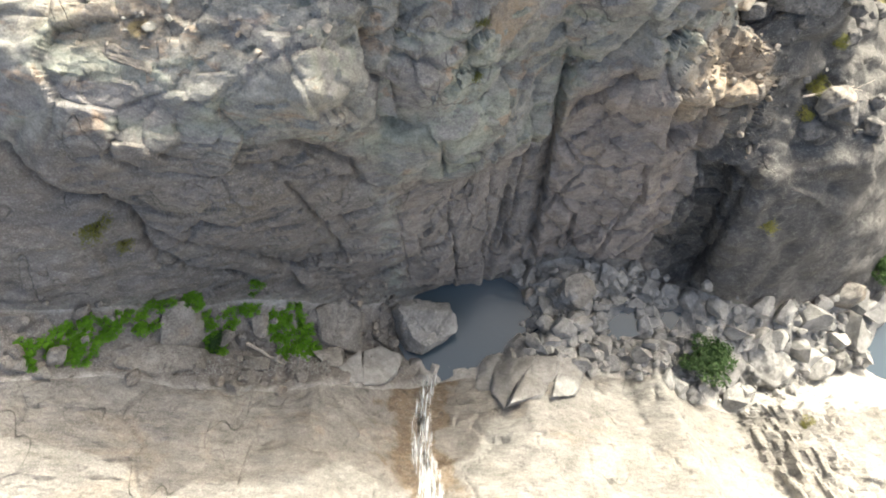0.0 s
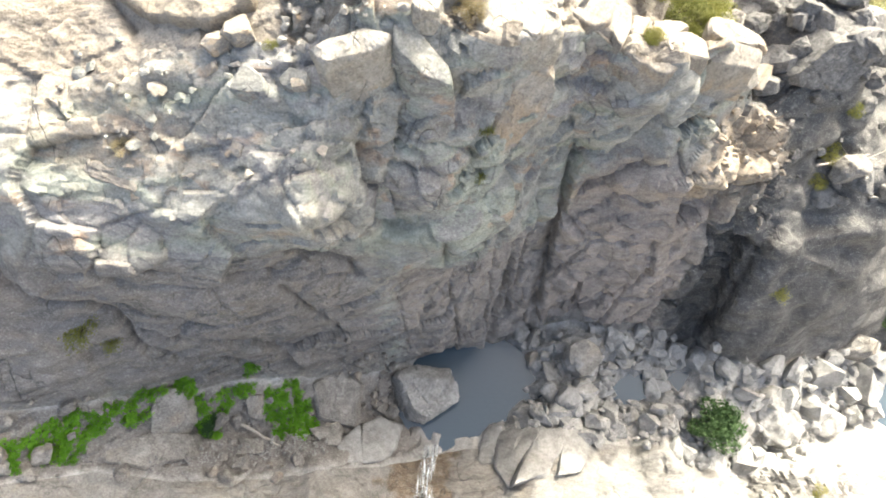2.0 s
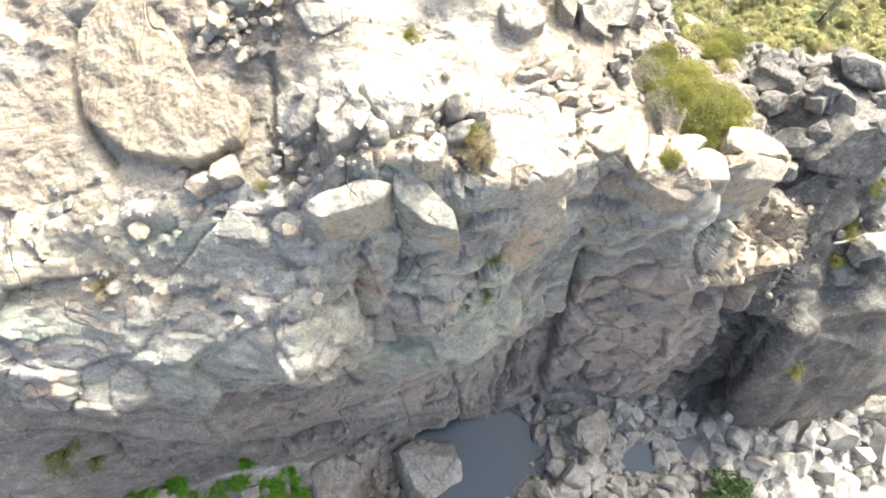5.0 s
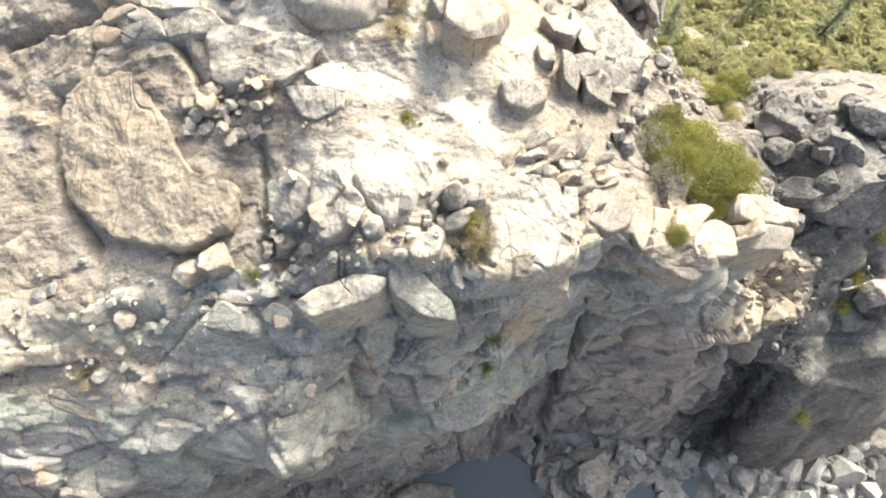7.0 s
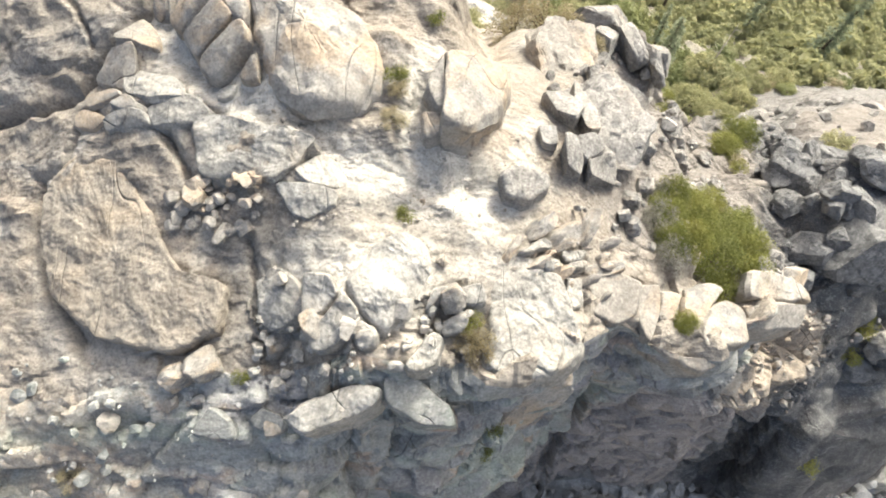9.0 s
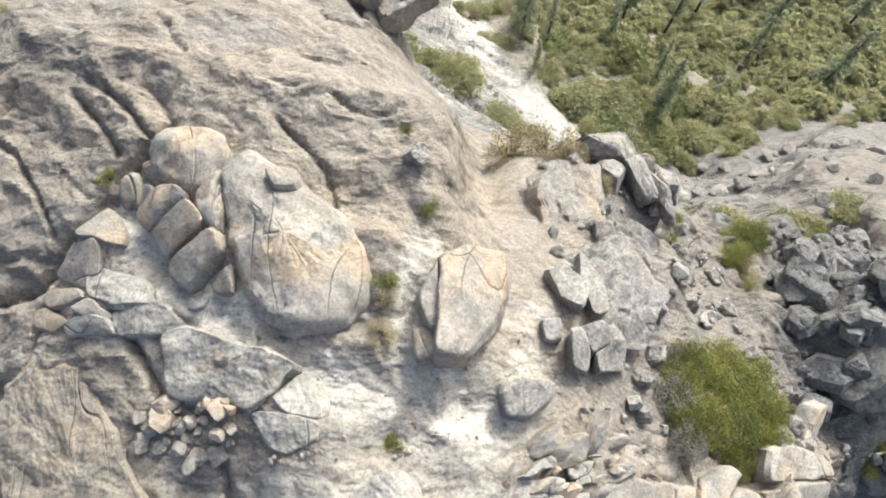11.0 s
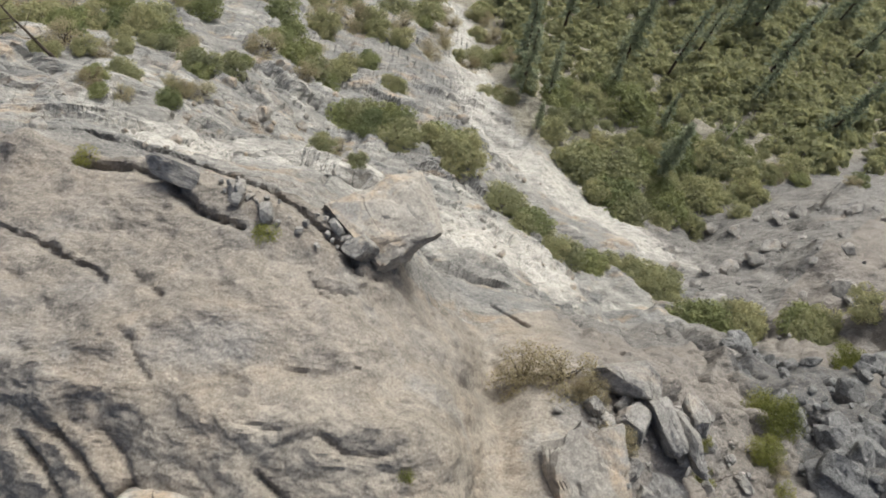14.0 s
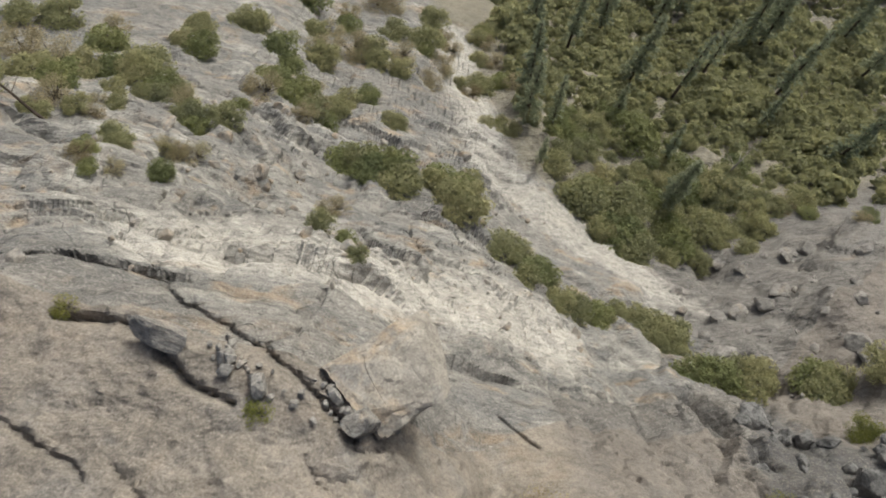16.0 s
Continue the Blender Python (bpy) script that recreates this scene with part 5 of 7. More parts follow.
def small_rock(seed):
    if seed not in SMALL:
        me = rock_mesh("rock", seed, ROCK_TAN, level=2, rough=0.015, planes=7, cut=(0.38, 0.72), boxy=0.25)
        co = np.empty(3 * len(me.vertices))
        me.vertices.foreach_get("co", co)
        SMALL[seed] = (co.reshape(-1, 3), np.array([f.vertices[:] for f in me.polygons]))
        bpy.data.meshes.remove(me)
    return SMALL[seed]


def scatter(count, low, high, rocks, sizes, label, group, where, name="rock", flat=(0.6, 1.0), sink=0.3, single=0.3, material=None, strike=None):
    """Rocks by chance in a stretch of the plan; where(x, y) tells whether one may lie there. Those under the size single are heaped into rubble."""
    made = 0
    material = material or rocks[0].materials[0]
    for _ in range(count * 8):
        x, y = rng.uniform(low[0], high[0]), rng.uniform(low[1], high[1])
        if where(x, y):
            s = sizes[0] * (sizes[1] / sizes[0]) ** (rng.random() ** 2.0)
            size = (s * rng.uniform(0.8, 1.3), s * rng.uniform(0.7, 1.1), s * rng.uniform(*flat))
            turn = any_turn()
            if strike is not None:
                size = (s * rng.uniform(1.2, 2.0), s * rng.uniform(0.5, 0.9), size[2])
                turn = (rng.uniform(-15, 15), rng.uniform(-25, 5), strike + rng.normal() * 14)
            if s > single:
                set_rock(name, rocks[rng.integers(len(rocks))], x, y, size, turn, sink, label, group)
            else:
                v, f = small_rock(950 + int(rng.integers(8)))
                spin = np.array(Euler([radians(a) for a in turn]).to_matrix()).T
                RUBBLE.setdefault((label, material), []).append(((v * np.array(size)) @ spin + np.array([x, y, ground(x, y) + size[2] * (0.75 - sink)]), f))
            made += 1
            if made == count:
                return


def heap_rubble():
    for (label, material), pieces in RUBBLE.items():
        verts, faces, k = [], [], 0
        for v, f in pieces:
            verts.append(v)
            faces.append(f + k)
            k += len(v)
        tagged(new("rubble", mesh_from("rubble", np.concatenate(verts), np.concatenate(faces), material)), label, "rubble", kind="stuff")


def in_bed(x, y):
    toe, foot = np.interp(x, AT, slab_toe_y), np.interp(x, AT, foot_y)
    wet = (x - 8.5) ** 2 / 1.2 + (y - 6.6) ** 2 / 0.7 < 0.7 or (x - 11.3) ** 2 / 2.0 + (y - 7.0) ** 2 / 0.6 < 0.6 or (x - 25.6) ** 2 + (y - 6.6) ** 2 < 3 or (x < 3.7 and y < 8)
    lip = np.interp(x, (6, 10, 12, 14.5, 17.2, 20.5, 26), (4.1, 3.5, 2.8, 2.9, 3.3, 5.3, 5.9))
    return max(toe - 0.1, lip if x > 6 else -9) < y < foot + 0.1 and not wet


scatter(560, (3.4, 3.0), (12.5, 8.8), GREY_ROCKS, (0.12, 0.6), "angular pale grey rubble in the stream bed", "rubble in the stream bed", in_bed, single=0.36)
scatter(300, (13.0, 1.8), (28.0, 10.0), GREY_ROCKS, (0.12, 0.8), "pale grey boulder rubble in the stream bed", "rubble in the stream bed", in_bed, single=0.5)
scatter(110, (-4.6, 4.2), (-1.9, 7.4), BROWN_ROCKS, (0.08, 0.36), "broken brown rock at the foot of the cliff", "rubble at the cliff foot", lambda x, y: in_bed(x, y) or x < -1.9)
scatter(50, (-13.5, 2.4), (-5.0, 5.4), BROWN_ROCKS, (0.08, 0.45), "brown rock among bright green ferns", "rocks among the ferns", lambda x, y: np.interp(x, AT, slab_toe_y) < y)
scatter(90, (8.0, 11.2), (12.5, 14.0), TAN_ROCKS, (0.04, 0.22), "loose stone on a bare earth gully", "stones in the gully", lambda x, y: True)

FERNS = [bush_kind(700 + s, 420, 0.13, LEAF_FERN, 16, 0.45) for s in range(3)]
FERN_BEDS = ([(-13.15, 3.35), (-12.55, 3.8), (-12.15, 4.1), (-11.65, 4.6), (-10.5, 4.85), (-9.9, 5.3), (-9.45, 5.5), (-9.65, 4.8), (-9.75, 4.4), (-10.1, 4.35), (-10.6, 4.3), (-11.05, 3.9), (-11.35, 3.6), (-11.55, 3.15), (-12.3, 3.2), (-12.65, 2.8), (-12.8, 3.15)],
             [(-9.4, 5.6), (-8.75, 5.9), (-8.45, 5.6), (-8.35, 5), (-8, 5.7), (-6.85, 5.9), (-6.85, 5.65), (-7.4, 5.45), (-7.95, 4.3), (-8.3, 3.8), (-8.65, 3.95), (-8.6, 4.95), (-8.8, 5.45), (-9.35, 5.4)],
             [(-7.5, 6.1), (-6.5, 6.4), (-6.55, 6.2), (-7.4, 6.05)],
             [(-6.7, 5.85), (-5.6, 6.2), (-5.6, 5.65), (-5.1, 5.15), (-5.05, 4.25), (-5.35, 3.95), (-6.3, 4.05), (-6.45, 4.7), (-6.75, 4.8), (-6.65, 5.5)])


def within(x, y, outline):
    """Whether a place lies inside an outline in plan."""
    odd = False
    for (ax, ay), (bx, by) in zip(outline, outline[1:] + outline[:1]):
        if (ay > y) != (by > y) and x < ax + (bx - ax) * (y - ay) / (by - ay):
            odd = not odd
    return odd


for bed_outline in FERN_BEDS:
    bx, by = np.array(bed_outline).T
    for x in np.arange(bx.min(), bx.max(), 0.23):
        for y in np.arange(by.min(), by.max(), 0.25):
            fx, fy = x + rng.normal() * 0.07, y + rng.normal() * 0.07
            if within(fx, fy, bed_outline) and rng.random() < 0.9:
                wide = rng.uniform(0.42, 0.7)
                set_bush(FERNS[rng.integers(3)], fx, fy, wide, None, 0.42 * wide + 0.12, "bright green fern clump at the cliff foot", "ferns at the cliff foot", "fern")
scatter(700, (-10.5, 2.9), (-4.3, 4.6), TAN_ROCKS, (0.02, 0.07), "pale gravel on the edge of the slab", "pale gravel", lambda x, y: 3.0 + 0.08 * (x + 10) < y < 3.5 + 0.16 * (x + 10), material=ROCK_BED)
MOSS = bush_kind(710, 900, 0.06, LEAF_OLIVE, 16, 0.25)
for x, y, wide in ((-9.9, 6.4, 1.4), (-9.5, 6.3, 0.9), (-3.3, 23.4, 0.75), (0.9, 9.9, 0.5), (13.6, 9.6, 1.2), (1.0, 10.3, 0.5)):
    set_bush(MOSS, x, y, wide, None, 0.35, "low yellow-green moss cushion on rock", "moss on the rocks", "moss_cushion")
WILLOW = bush_kind(711, 3600, 0.07, LEAF_DARK, 30, 0.9)
set_bush(WILLOW, 12.3, 4.8, 2.7, 2.5, 1.8, "dense dark green bush among pale boulders")
set_bush(WILLOW, -8.35, 4.45, 0.7, 1.0, 0.6, "dark green bush among ferns")
set_bush(WILLOW, 25.4, 10.6, 2.4, None, 2.0, "dark green bush at the foot of the cliff")
GRASS = bush_kind(712, 1800, 0.05, LEAF_OLIVE, 20, 0.8)
for x, y, wide in ((16.3, 2.0, 0.8), (26.0, 8.8, 1.2), (14.6, 14.2, 1.2), (14.2, 13.2, 0.9), (15.0, 15.2, 0.8)):
    set_bush(GRASS, x, y, wide, None, wide * 0.8, "small yellow-green shrub between rocks", "small shrubs")


def log(name, a, b, thick, label, material=DRIFT, twigs=0, seed=1):
    r = np.random.default_rng(seed)
    verts, faces = [], []
    a, b = np.array(a, float), np.array(b, float)
    k = 7
    mid = [a + (b - a) * i / k + r.normal(size=3) * thick * 0.4 * (0 < i < k) for i in range(k + 1)]
    for i in range(k):
        rod(verts, faces, mid[i], mid[i + 1], thick * (1 - 0.6 * i / k), thick * (1 - 0.6 * (i + 1) / k), 8)
    for _ in range(twigs):
        i = r.integers(2, k)
        tip = mid[i] + r.normal(size=3) * np.array([0.4, 0.4, 0.2]) * np.linalg.norm(b - a) * 0.5
        rod(verts, faces, mid[i], tip, thick * 0.45, thick * 0.15, 5)
        rod(verts, faces, (mid[i] + tip) / 2, tip + r.normal(size=3) * 0.25 * np.linalg.norm(b - a) * np.array([1, 1, 0.4]), thick * 0.25, thick * 0.08, 4)
    return tagged(new(name, mesh_from(name, verts, faces, material, True)), label, "log")


log("log", (-7.45, 4.5, ground(-7.4, 4.5) + 0.12), (-6.0, 3.75, ground(-6.0, 3.75) + 0.1), 0.07, "bleached driftwood log on the rocks", seed=2)
log("log", (-5.0, 4.4, ground(-5.0, 4.4) + 0.1), (-4.2, 4.7, ground(-4.2, 4.7) + 0.1), 0.04, "thin bleached stick on the rocks", seed=3)
log("dead_branch", (14.0, 13.6, ground(14.0, 13.6) + 0.15), (16.0, 14.0, ground(16.0, 14.0) + 0.3), 0.05, "pale dead branch lying on the slope", twigs=7, seed=4)
log("dead_branch", (10.0, 13.2, ground(10.0, 13.2) + 0.2), (11.4, 14.0, ground(11.4, 14.0) + 0.2), 0.04, "dark dead branch lying on a ledge", BARK, 3, 5)

# ---- the summit ----
# boulders over the gully wear ROCK_DARK: the shade they lie in is coloured in
SUMMIT = (((622, ROCK_SHEET, (-0.3, 18.4), (0.32, 0.26, 0.2), 10, 0.2, "small white stone on bare granite"), )
        + ((628, ROCK_BROWN, (4.3, 21.0), (0.95, 0.6, 0.75), -25, 0.3, "large brown block on the ridge"), (629, ROCK_BROWN, (4.95, 19.9), (0.4, 0.9, 0.6), 12, 0.35, "dark upright pillar of rock"), (630, ROCK_BROWN, (5.5, 19.5), (0.34, 0.8, 0.55), 14, 0.35, "dark upright pillar of rock"), (631, ROCK_BROWN, (5.95, 20.1), (0.4, 0.65, 0.6), 5, 0.35, "dark upright pillar of rock"), (632, ROCK_BROWN, (4.2, 19.9), (0.6, 0.55, 0.5), 50, 0.35, "brown block on the ridge"), (640, ROCK_TAN, (8.7, 13.7), (0.75, 0.5, 0.45), 35, 0.35, "pale block on the cliff edge"),)
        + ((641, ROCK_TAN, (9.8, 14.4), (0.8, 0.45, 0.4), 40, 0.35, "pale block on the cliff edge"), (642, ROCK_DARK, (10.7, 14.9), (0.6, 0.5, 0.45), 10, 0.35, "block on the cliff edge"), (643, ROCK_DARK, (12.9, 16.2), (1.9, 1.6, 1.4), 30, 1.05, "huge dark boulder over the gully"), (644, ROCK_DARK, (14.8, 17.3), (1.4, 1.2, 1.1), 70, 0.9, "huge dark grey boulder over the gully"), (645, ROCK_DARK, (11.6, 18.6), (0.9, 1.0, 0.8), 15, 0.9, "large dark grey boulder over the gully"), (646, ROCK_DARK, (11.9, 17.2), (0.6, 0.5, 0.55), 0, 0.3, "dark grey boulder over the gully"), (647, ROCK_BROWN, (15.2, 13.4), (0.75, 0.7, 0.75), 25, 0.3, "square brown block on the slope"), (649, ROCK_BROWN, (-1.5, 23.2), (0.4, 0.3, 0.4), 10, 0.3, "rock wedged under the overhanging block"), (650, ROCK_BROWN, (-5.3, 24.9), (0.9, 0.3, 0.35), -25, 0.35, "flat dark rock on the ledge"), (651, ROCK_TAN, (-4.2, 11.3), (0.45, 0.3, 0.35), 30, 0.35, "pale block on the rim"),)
        + ((652, ROCK_TAN, (-4.7, 11.15), (0.4, 0.3, 0.3), 10, 0.35, "pale block on the rim"),))


for seed, material, (x, y), size, turn, sink, label in SUMMIT:
    set_rock("boulder", rock_mesh("boulder", seed, material, level=5 if max(size) > 1.1 else 4, rough=0.03, planes=10), x, y, size, (rng.uniform(-8, 8), rng.uniform(-8, 8), turn), sink, label)

# boulders round the sandy trough
jointed_block([(-3.5, 18), (-3.15, 18.3), (-2.75, 18.15), (-2.1, 17.65), (-1.45, 17.25), (-1.1, 16.4), (-1.15, 15.85), (-1.65, 15.45), (-2, 15.4), (-2.6, 15.6), (-3.05, 16.05), (-3.3, 16.8)], 0.22, 1.0, 1401, ROCK_TAN, "huge rounded tan boulder on the summit", edge=0.26, swell=0.16, flare=0.12, tilt=(0.06, 0.0))
jointed_block([(-4.9, 18.65), (-4.65, 18.9), (-3.75, 18.85), (-3.45, 18.45), (-3.45, 18.1), (-3.85, 17.65), (-4.3, 17.7), (-4.75, 18.05)], 0.2, 0.9, 1402, ROCK_TAN, "rounded tan boulder beside a joint", edge=0.22, swell=0.14)
jointed_block([(-3.95, 17.6), (-3.5, 18), (-3.4, 17.3), (-3.4, 16.85), (-3.75, 17.1)], 0.22, 0.8, 1403, ROCK_TAN, "rounded rock wedged against the huge boulder", edge=0.14, swell=0.05)
jointed_block([(-5, 17.4), (-4.55, 17.75), (-4.1, 17.65), (-4.05, 17.5), (-4.8, 17.05)], 0.36, 0.9, 1404, ROCK_TAN, "square slice of a split boulder on the summit", edge=0.08, swell=0.04, flare=0.05, group="slices of a split boulder")
jointed_block([(-4.8, 17.05), (-4, 17.45), (-3.65, 17.05), (-4.5, 16.6)], 0.33999999999999997, 0.9, 1405, ROCK_TAN, "square slice of a split boulder on the summit", edge=0.08, swell=0.04, flare=0.05, group="slices of a split boulder")
jointed_block([(-4.4, 16.55), (-3.5, 16.95), (-3.35, 16.55), (-4, 16.05), (-4.35, 16.3)], 0.32, 0.9, 1406, ROCK_TAN, "square slice of a split boulder on the summit", edge=0.08, swell=0.04, flare=0.05, group="slices of a split boulder")
jointed_block([(-5, 17.9), (-4.7, 17.85), (-4.65, 17.6), (-4.95, 17.55)], 0.2, 0.5, 1408, ROCK_TAN, "small squarish stone on the summit", edge=0.08)
jointed_block([(-3.6, 16.05), (-3.2, 16.4), (-3.2, 15.95), (-3.5, 15.95)], 0.16, 0.5, 1409, ROCK_TAN, "grey wedge of rock beside the huge boulder", edge=0.03)
jointed_block([(-4.05, 16), (-3.65, 16), (-3.75, 15.8), (-4.05, 15.8)], 0.06, 0.3, 1410, ROCK_SHEET, "pale flat stone in the sandy trough", edge=0.03)
jointed_block([(-5.55, 18), (-5.25, 18.25), (-5.05, 18.05), (-5.05, 17.6), (-5.45, 17.65)], 0.12, 0.5, 1411, ROCK_TAN, "worn grey knob of rock in a joint", edge=0.12)
jointed_block([(0.1, 16.5), (0.5, 16.9), (1.3, 16.95), (1.3, 16.5), (1.2, 16.05), (0.85, 15.4), (0.45, 14.9), (0, 14.95), (0.05, 15.8)], 0.5, 1.3, 1412, ROCK_TAN, "tall weathered grey boulder beside the sandy trough", edge=0.14, swell=0.08, flare=0.1)
jointed_block([(-0.3, 15.9), (0.05, 16.5), (0.05, 15.4), (-0.1, 15.35)], 0.3, 0.9, 1413, ROCK_TAN, "thin upright slice of grey rock", edge=0.05)
jointed_block([(-0.4, 15.4), (0.05, 15.35), (0, 14.95), (-0.3, 14.9)], 0.2, 0.8, 1414, ROCK_TAN, "thin upright slice of grey rock", edge=0.06)
jointed_block([(1.05, 14.55), (1.4, 14.75), (2, 14.65), (1.95, 14.4), (1.5, 14.05), (1.1, 14.1)], 0.3, 0.7, 1415, ROCK_BROWN, "dark block on pale sand", edge=0.06)
jointed_block([(-2.7, 17.85), (-2.25, 17.9), (-2.2, 17.65), (-2.55, 17.5)], 0.44, 0.4, 1416, ROCK_TAN, "flat stone lying on the huge boulder", edge=0.035)
jointed_block([(2.1, 16.85), (2.55, 16.9), (2.9, 16.45), (2.65, 16), (2.3, 16.25)], 0.35, 0.8, 1420, ROCK_BROWN, "dark jagged rock on the ridge", edge=0.03, tilt=(0.25, 0.1))
jointed_block([(2.85, 17.35), (3.25, 16.65), (3.25, 16.05), (2.9, 16), (2.7, 16.65)], 0.3, 0.8, 1421, ROCK_BROWN, "dark jagged rock on the ridge", edge=0.03, tilt=(-0.25, 0.1))
jointed_block([(1.85, 15.8), (2.25, 15.85), (2.25, 15.45), (1.9, 15.45)], 0.2, 0.8, 1422, ROCK_BROWN, "dark jagged rock on the ridge", edge=0.03, tilt=(0.25, 0.1))
jointed_block([(2.35, 15.55), (2.6, 15.65), (2.75, 15.25), (2.65, 14.9), (2.35, 14.95)], 0.4, 0.8, 1423, ROCK_BROWN, "dark jagged rock on the ridge", edge=0.03, tilt=(-0.25, 0.1))
jointed_block([(2.6, 15.7), (3.05, 15.85), (3.25, 15.55), (2.8, 15.2)], 0.4, 0.8, 1424, ROCK_BROWN, "dark jagged rock on the ridge", edge=0.03, tilt=(0.25, 0.1))
jointed_block([(2.85, 15.2), (3.3, 15.55), (3.65, 15.5), (3.55, 15.05), (2.9, 14.9)], 0.3, 0.8, 1425, ROCK_BROWN, "dark jagged rock on the ridge", edge=0.03, tilt=(-0.25, 0.1))
# split sheets of the pavement
jointed_block([(-4.45, 15.45), (-4, 15.5), (-3, 15.15), (-2.4, 15), (-2.15, 14.85), (-2.6, 14.4), (-2.9, 14.2), (-3.4, 14.4), (-3.9, 14.35), (-4.3, 14.5)], 0.03, 0.6, 1441, ROCK_SHEET, "flat pale granite sheet split by open joints", edge=0.035, swell=0.01, group="split granite sheets", name='rock_sheet')
jointed_block([(-2.55, 14.4), (-2.15, 14.8), (-1.9, 14.7), (-1.65, 14.15), (-1.85, 14.05), (-2.3, 14.15)], 0.03, 0.6, 1442, ROCK_SHEET, "flat pale granite sheet split by open joints", edge=0.035, swell=0.01, group="split granite sheets", name='rock_sheet')
jointed_block([(-2.9, 14.15), (-2.3, 14.15), (-1.75, 14), (-1.85, 13.75), (-2.4, 13.55), (-2.65, 13.7)], 0.03, 0.6, 1443, ROCK_SHEET, "flat pale granite sheet split by open joints", edge=0.035, swell=0.01, group="split granite sheets", name='rock_sheet')
jointed_block([(-5.95, 16.55), (-5.65, 16.6), (-4.8, 16.3), (-4.65, 15.95), (-5.3, 15.9), (-5.8, 16.1)], 0.03, 0.6, 1444, ROCK_SHEET, "flat pale granite sheet split by open joints", edge=0.035, swell=0.01, group="split granite sheets", name='rock_sheet')
jointed_block([(-6.6, 16.55), (-6.15, 17), (-5.75, 17.05), (-5.65, 16.75), (-5.75, 16.25), (-6.5, 16.45)], 0.03, 0.6, 1445, ROCK_TAN, "flat pale granite sheet split by open joints", edge=0.035, swell=0.01, group="split granite sheets", name='rock_sheet')
jointed_block([(-6.1, 17.1), (-5.7, 17.65), (-5.3, 17.25), (-5.25, 16.95), (-5.55, 16.95), (-5.75, 17.05)], 0.03, 0.6, 1446, ROCK_TAN, "flat pale granite sheet split by open joints", edge=0.035, swell=0.01, group="split granite sheets", name='rock_sheet')
jointed_block([(-6.8, 16.3), (-6.05, 16.25), (-5.95, 16.1), (-6.55, 15.95), (-6.8, 16.1)], 0.03, 0.6, 1447, ROCK_TAN, "flat pale granite sheet split by open joints", edge=0.035, swell=0.01, group="split granite sheets", name='rock_sheet')
jointed_block([(-7.05, 15.95), (-6.8, 16.05), (-6.2, 15.75), (-6.6, 15.55), (-7, 15.75)], 0.03, 0.6, 1448, ROCK_TAN, "flat pale granite sheet split by open joints", edge=0.035, swell=0.01, group="split granite sheets", name='rock_sheet')
jointed_block([(-6.3, 15.7), (-5.85, 15.8), (-5.45, 15.7), (-5.3, 15.45), (-6.25, 15.5)], 0.03, 0.6, 1449, ROCK_SHEET, "flat pale granite sheet split by open joints", edge=0.035, swell=0.01, group="split granite sheets", name='rock_sheet')
jointed_block([(-6.15, 15.9), (-5.8, 16.05), (-5.35, 15.75), (-5.4, 15.65), (-5.95, 15.8)], 0.03, 0.6, 1450, ROCK_TAN, "flat pale granite sheet split by open joints", edge=0.035, swell=0.01, group="split granite sheets", name='rock_sheet')
jointed_block([(-5.4, 15.8), (-4.7, 16), (-4.4, 15.85), (-4.15, 15.6), (-4.2, 15.4), (-5.25, 15.45)], 0.03, 0.6, 1451, ROCK_SHEET, "flat pale granite sheet split by open joints", edge=0.035, swell=0.01, group="split granite sheets", name='rock_sheet')
# blocks along the cliff edge
jointed_block([(-2.55, 10.35), (-2.15, 10.6), (-1.5, 10.85), (-1.05, 10.8), (-1.15, 10.55), (-1.6, 10.35), (-2.25, 10.1)], 0.5, 2.6, 1460, ROCK_SHEET, "tall pale block standing out of the cliff edge", edge=0.035, swell=0.03, flare=0.03, slope=0.25)
jointed_block([(-1.0, 11.0), (-0.6, 11.05), (0.05, 10.6), (0.15, 10.25), (-0.45, 10.3), (-0.95, 10.6)], 0.3, 2.0, 1461, ROCK_CLIFF, "leaning triangular slab on the cliff edge", edge=0.03, tilt=(-0.35, 0.2), slope=0.4)
jointed_block([(-3.2, 12), (-3.3, 12.65), (-2.9, 12.85), (-2.45, 12.55), (-2.4, 12), (-2.95, 11.8)], 0.12, 0.9, 1462, ROCK_SHEET, "tilted pale slab on the cliff edge", edge=0.04, tilt=(0.2, 0.1), slope=0.3)
jointed_block([(-2.35, 12.65), (-1.85, 12.55), (-1.7, 12.25), (-2.25, 11.8), (-2.35, 11.95)], 0.2, 0.9, 1463, ROCK_SHEET, "tilted pale slab on the cliff edge", edge=0.04, tilt=(0.2, 0.1), slope=0.3)
jointed_block([(-2.2, 11.55), (-1.6, 12.2), (-1.35, 11.85), (-1.75, 11.35), (-2.1, 11.35)], 0.18, 0.9, 1464, ROCK_SHEET, "tilted pale slab on the cliff edge", edge=0.04, tilt=(0.2, 0.1), slope=0.3)
jointed_block([(-1.45, 11.85), (-1.05, 11.6), (-1.1, 11.35), (-1.35, 11.3)], 0.1, 0.9, 1465, ROCK_SHEET, "tilted pale slab on the cliff edge", edge=0.04, tilt=(0.2, 0.1), slope=0.3)
jointed_block([(-1.55, 12.35), (-1.2, 13.1), (-0.75, 13.35), (-0.25, 13.1), (-0.25, 12.6), (-0.5, 12.15), (-0.95, 11.6), (-1.4, 11.95)], 0.14, 0.8, 1466, ROCK_SHEET, "rounded cracked outcrop on the cliff edge", edge=0.2, swell=0.12)
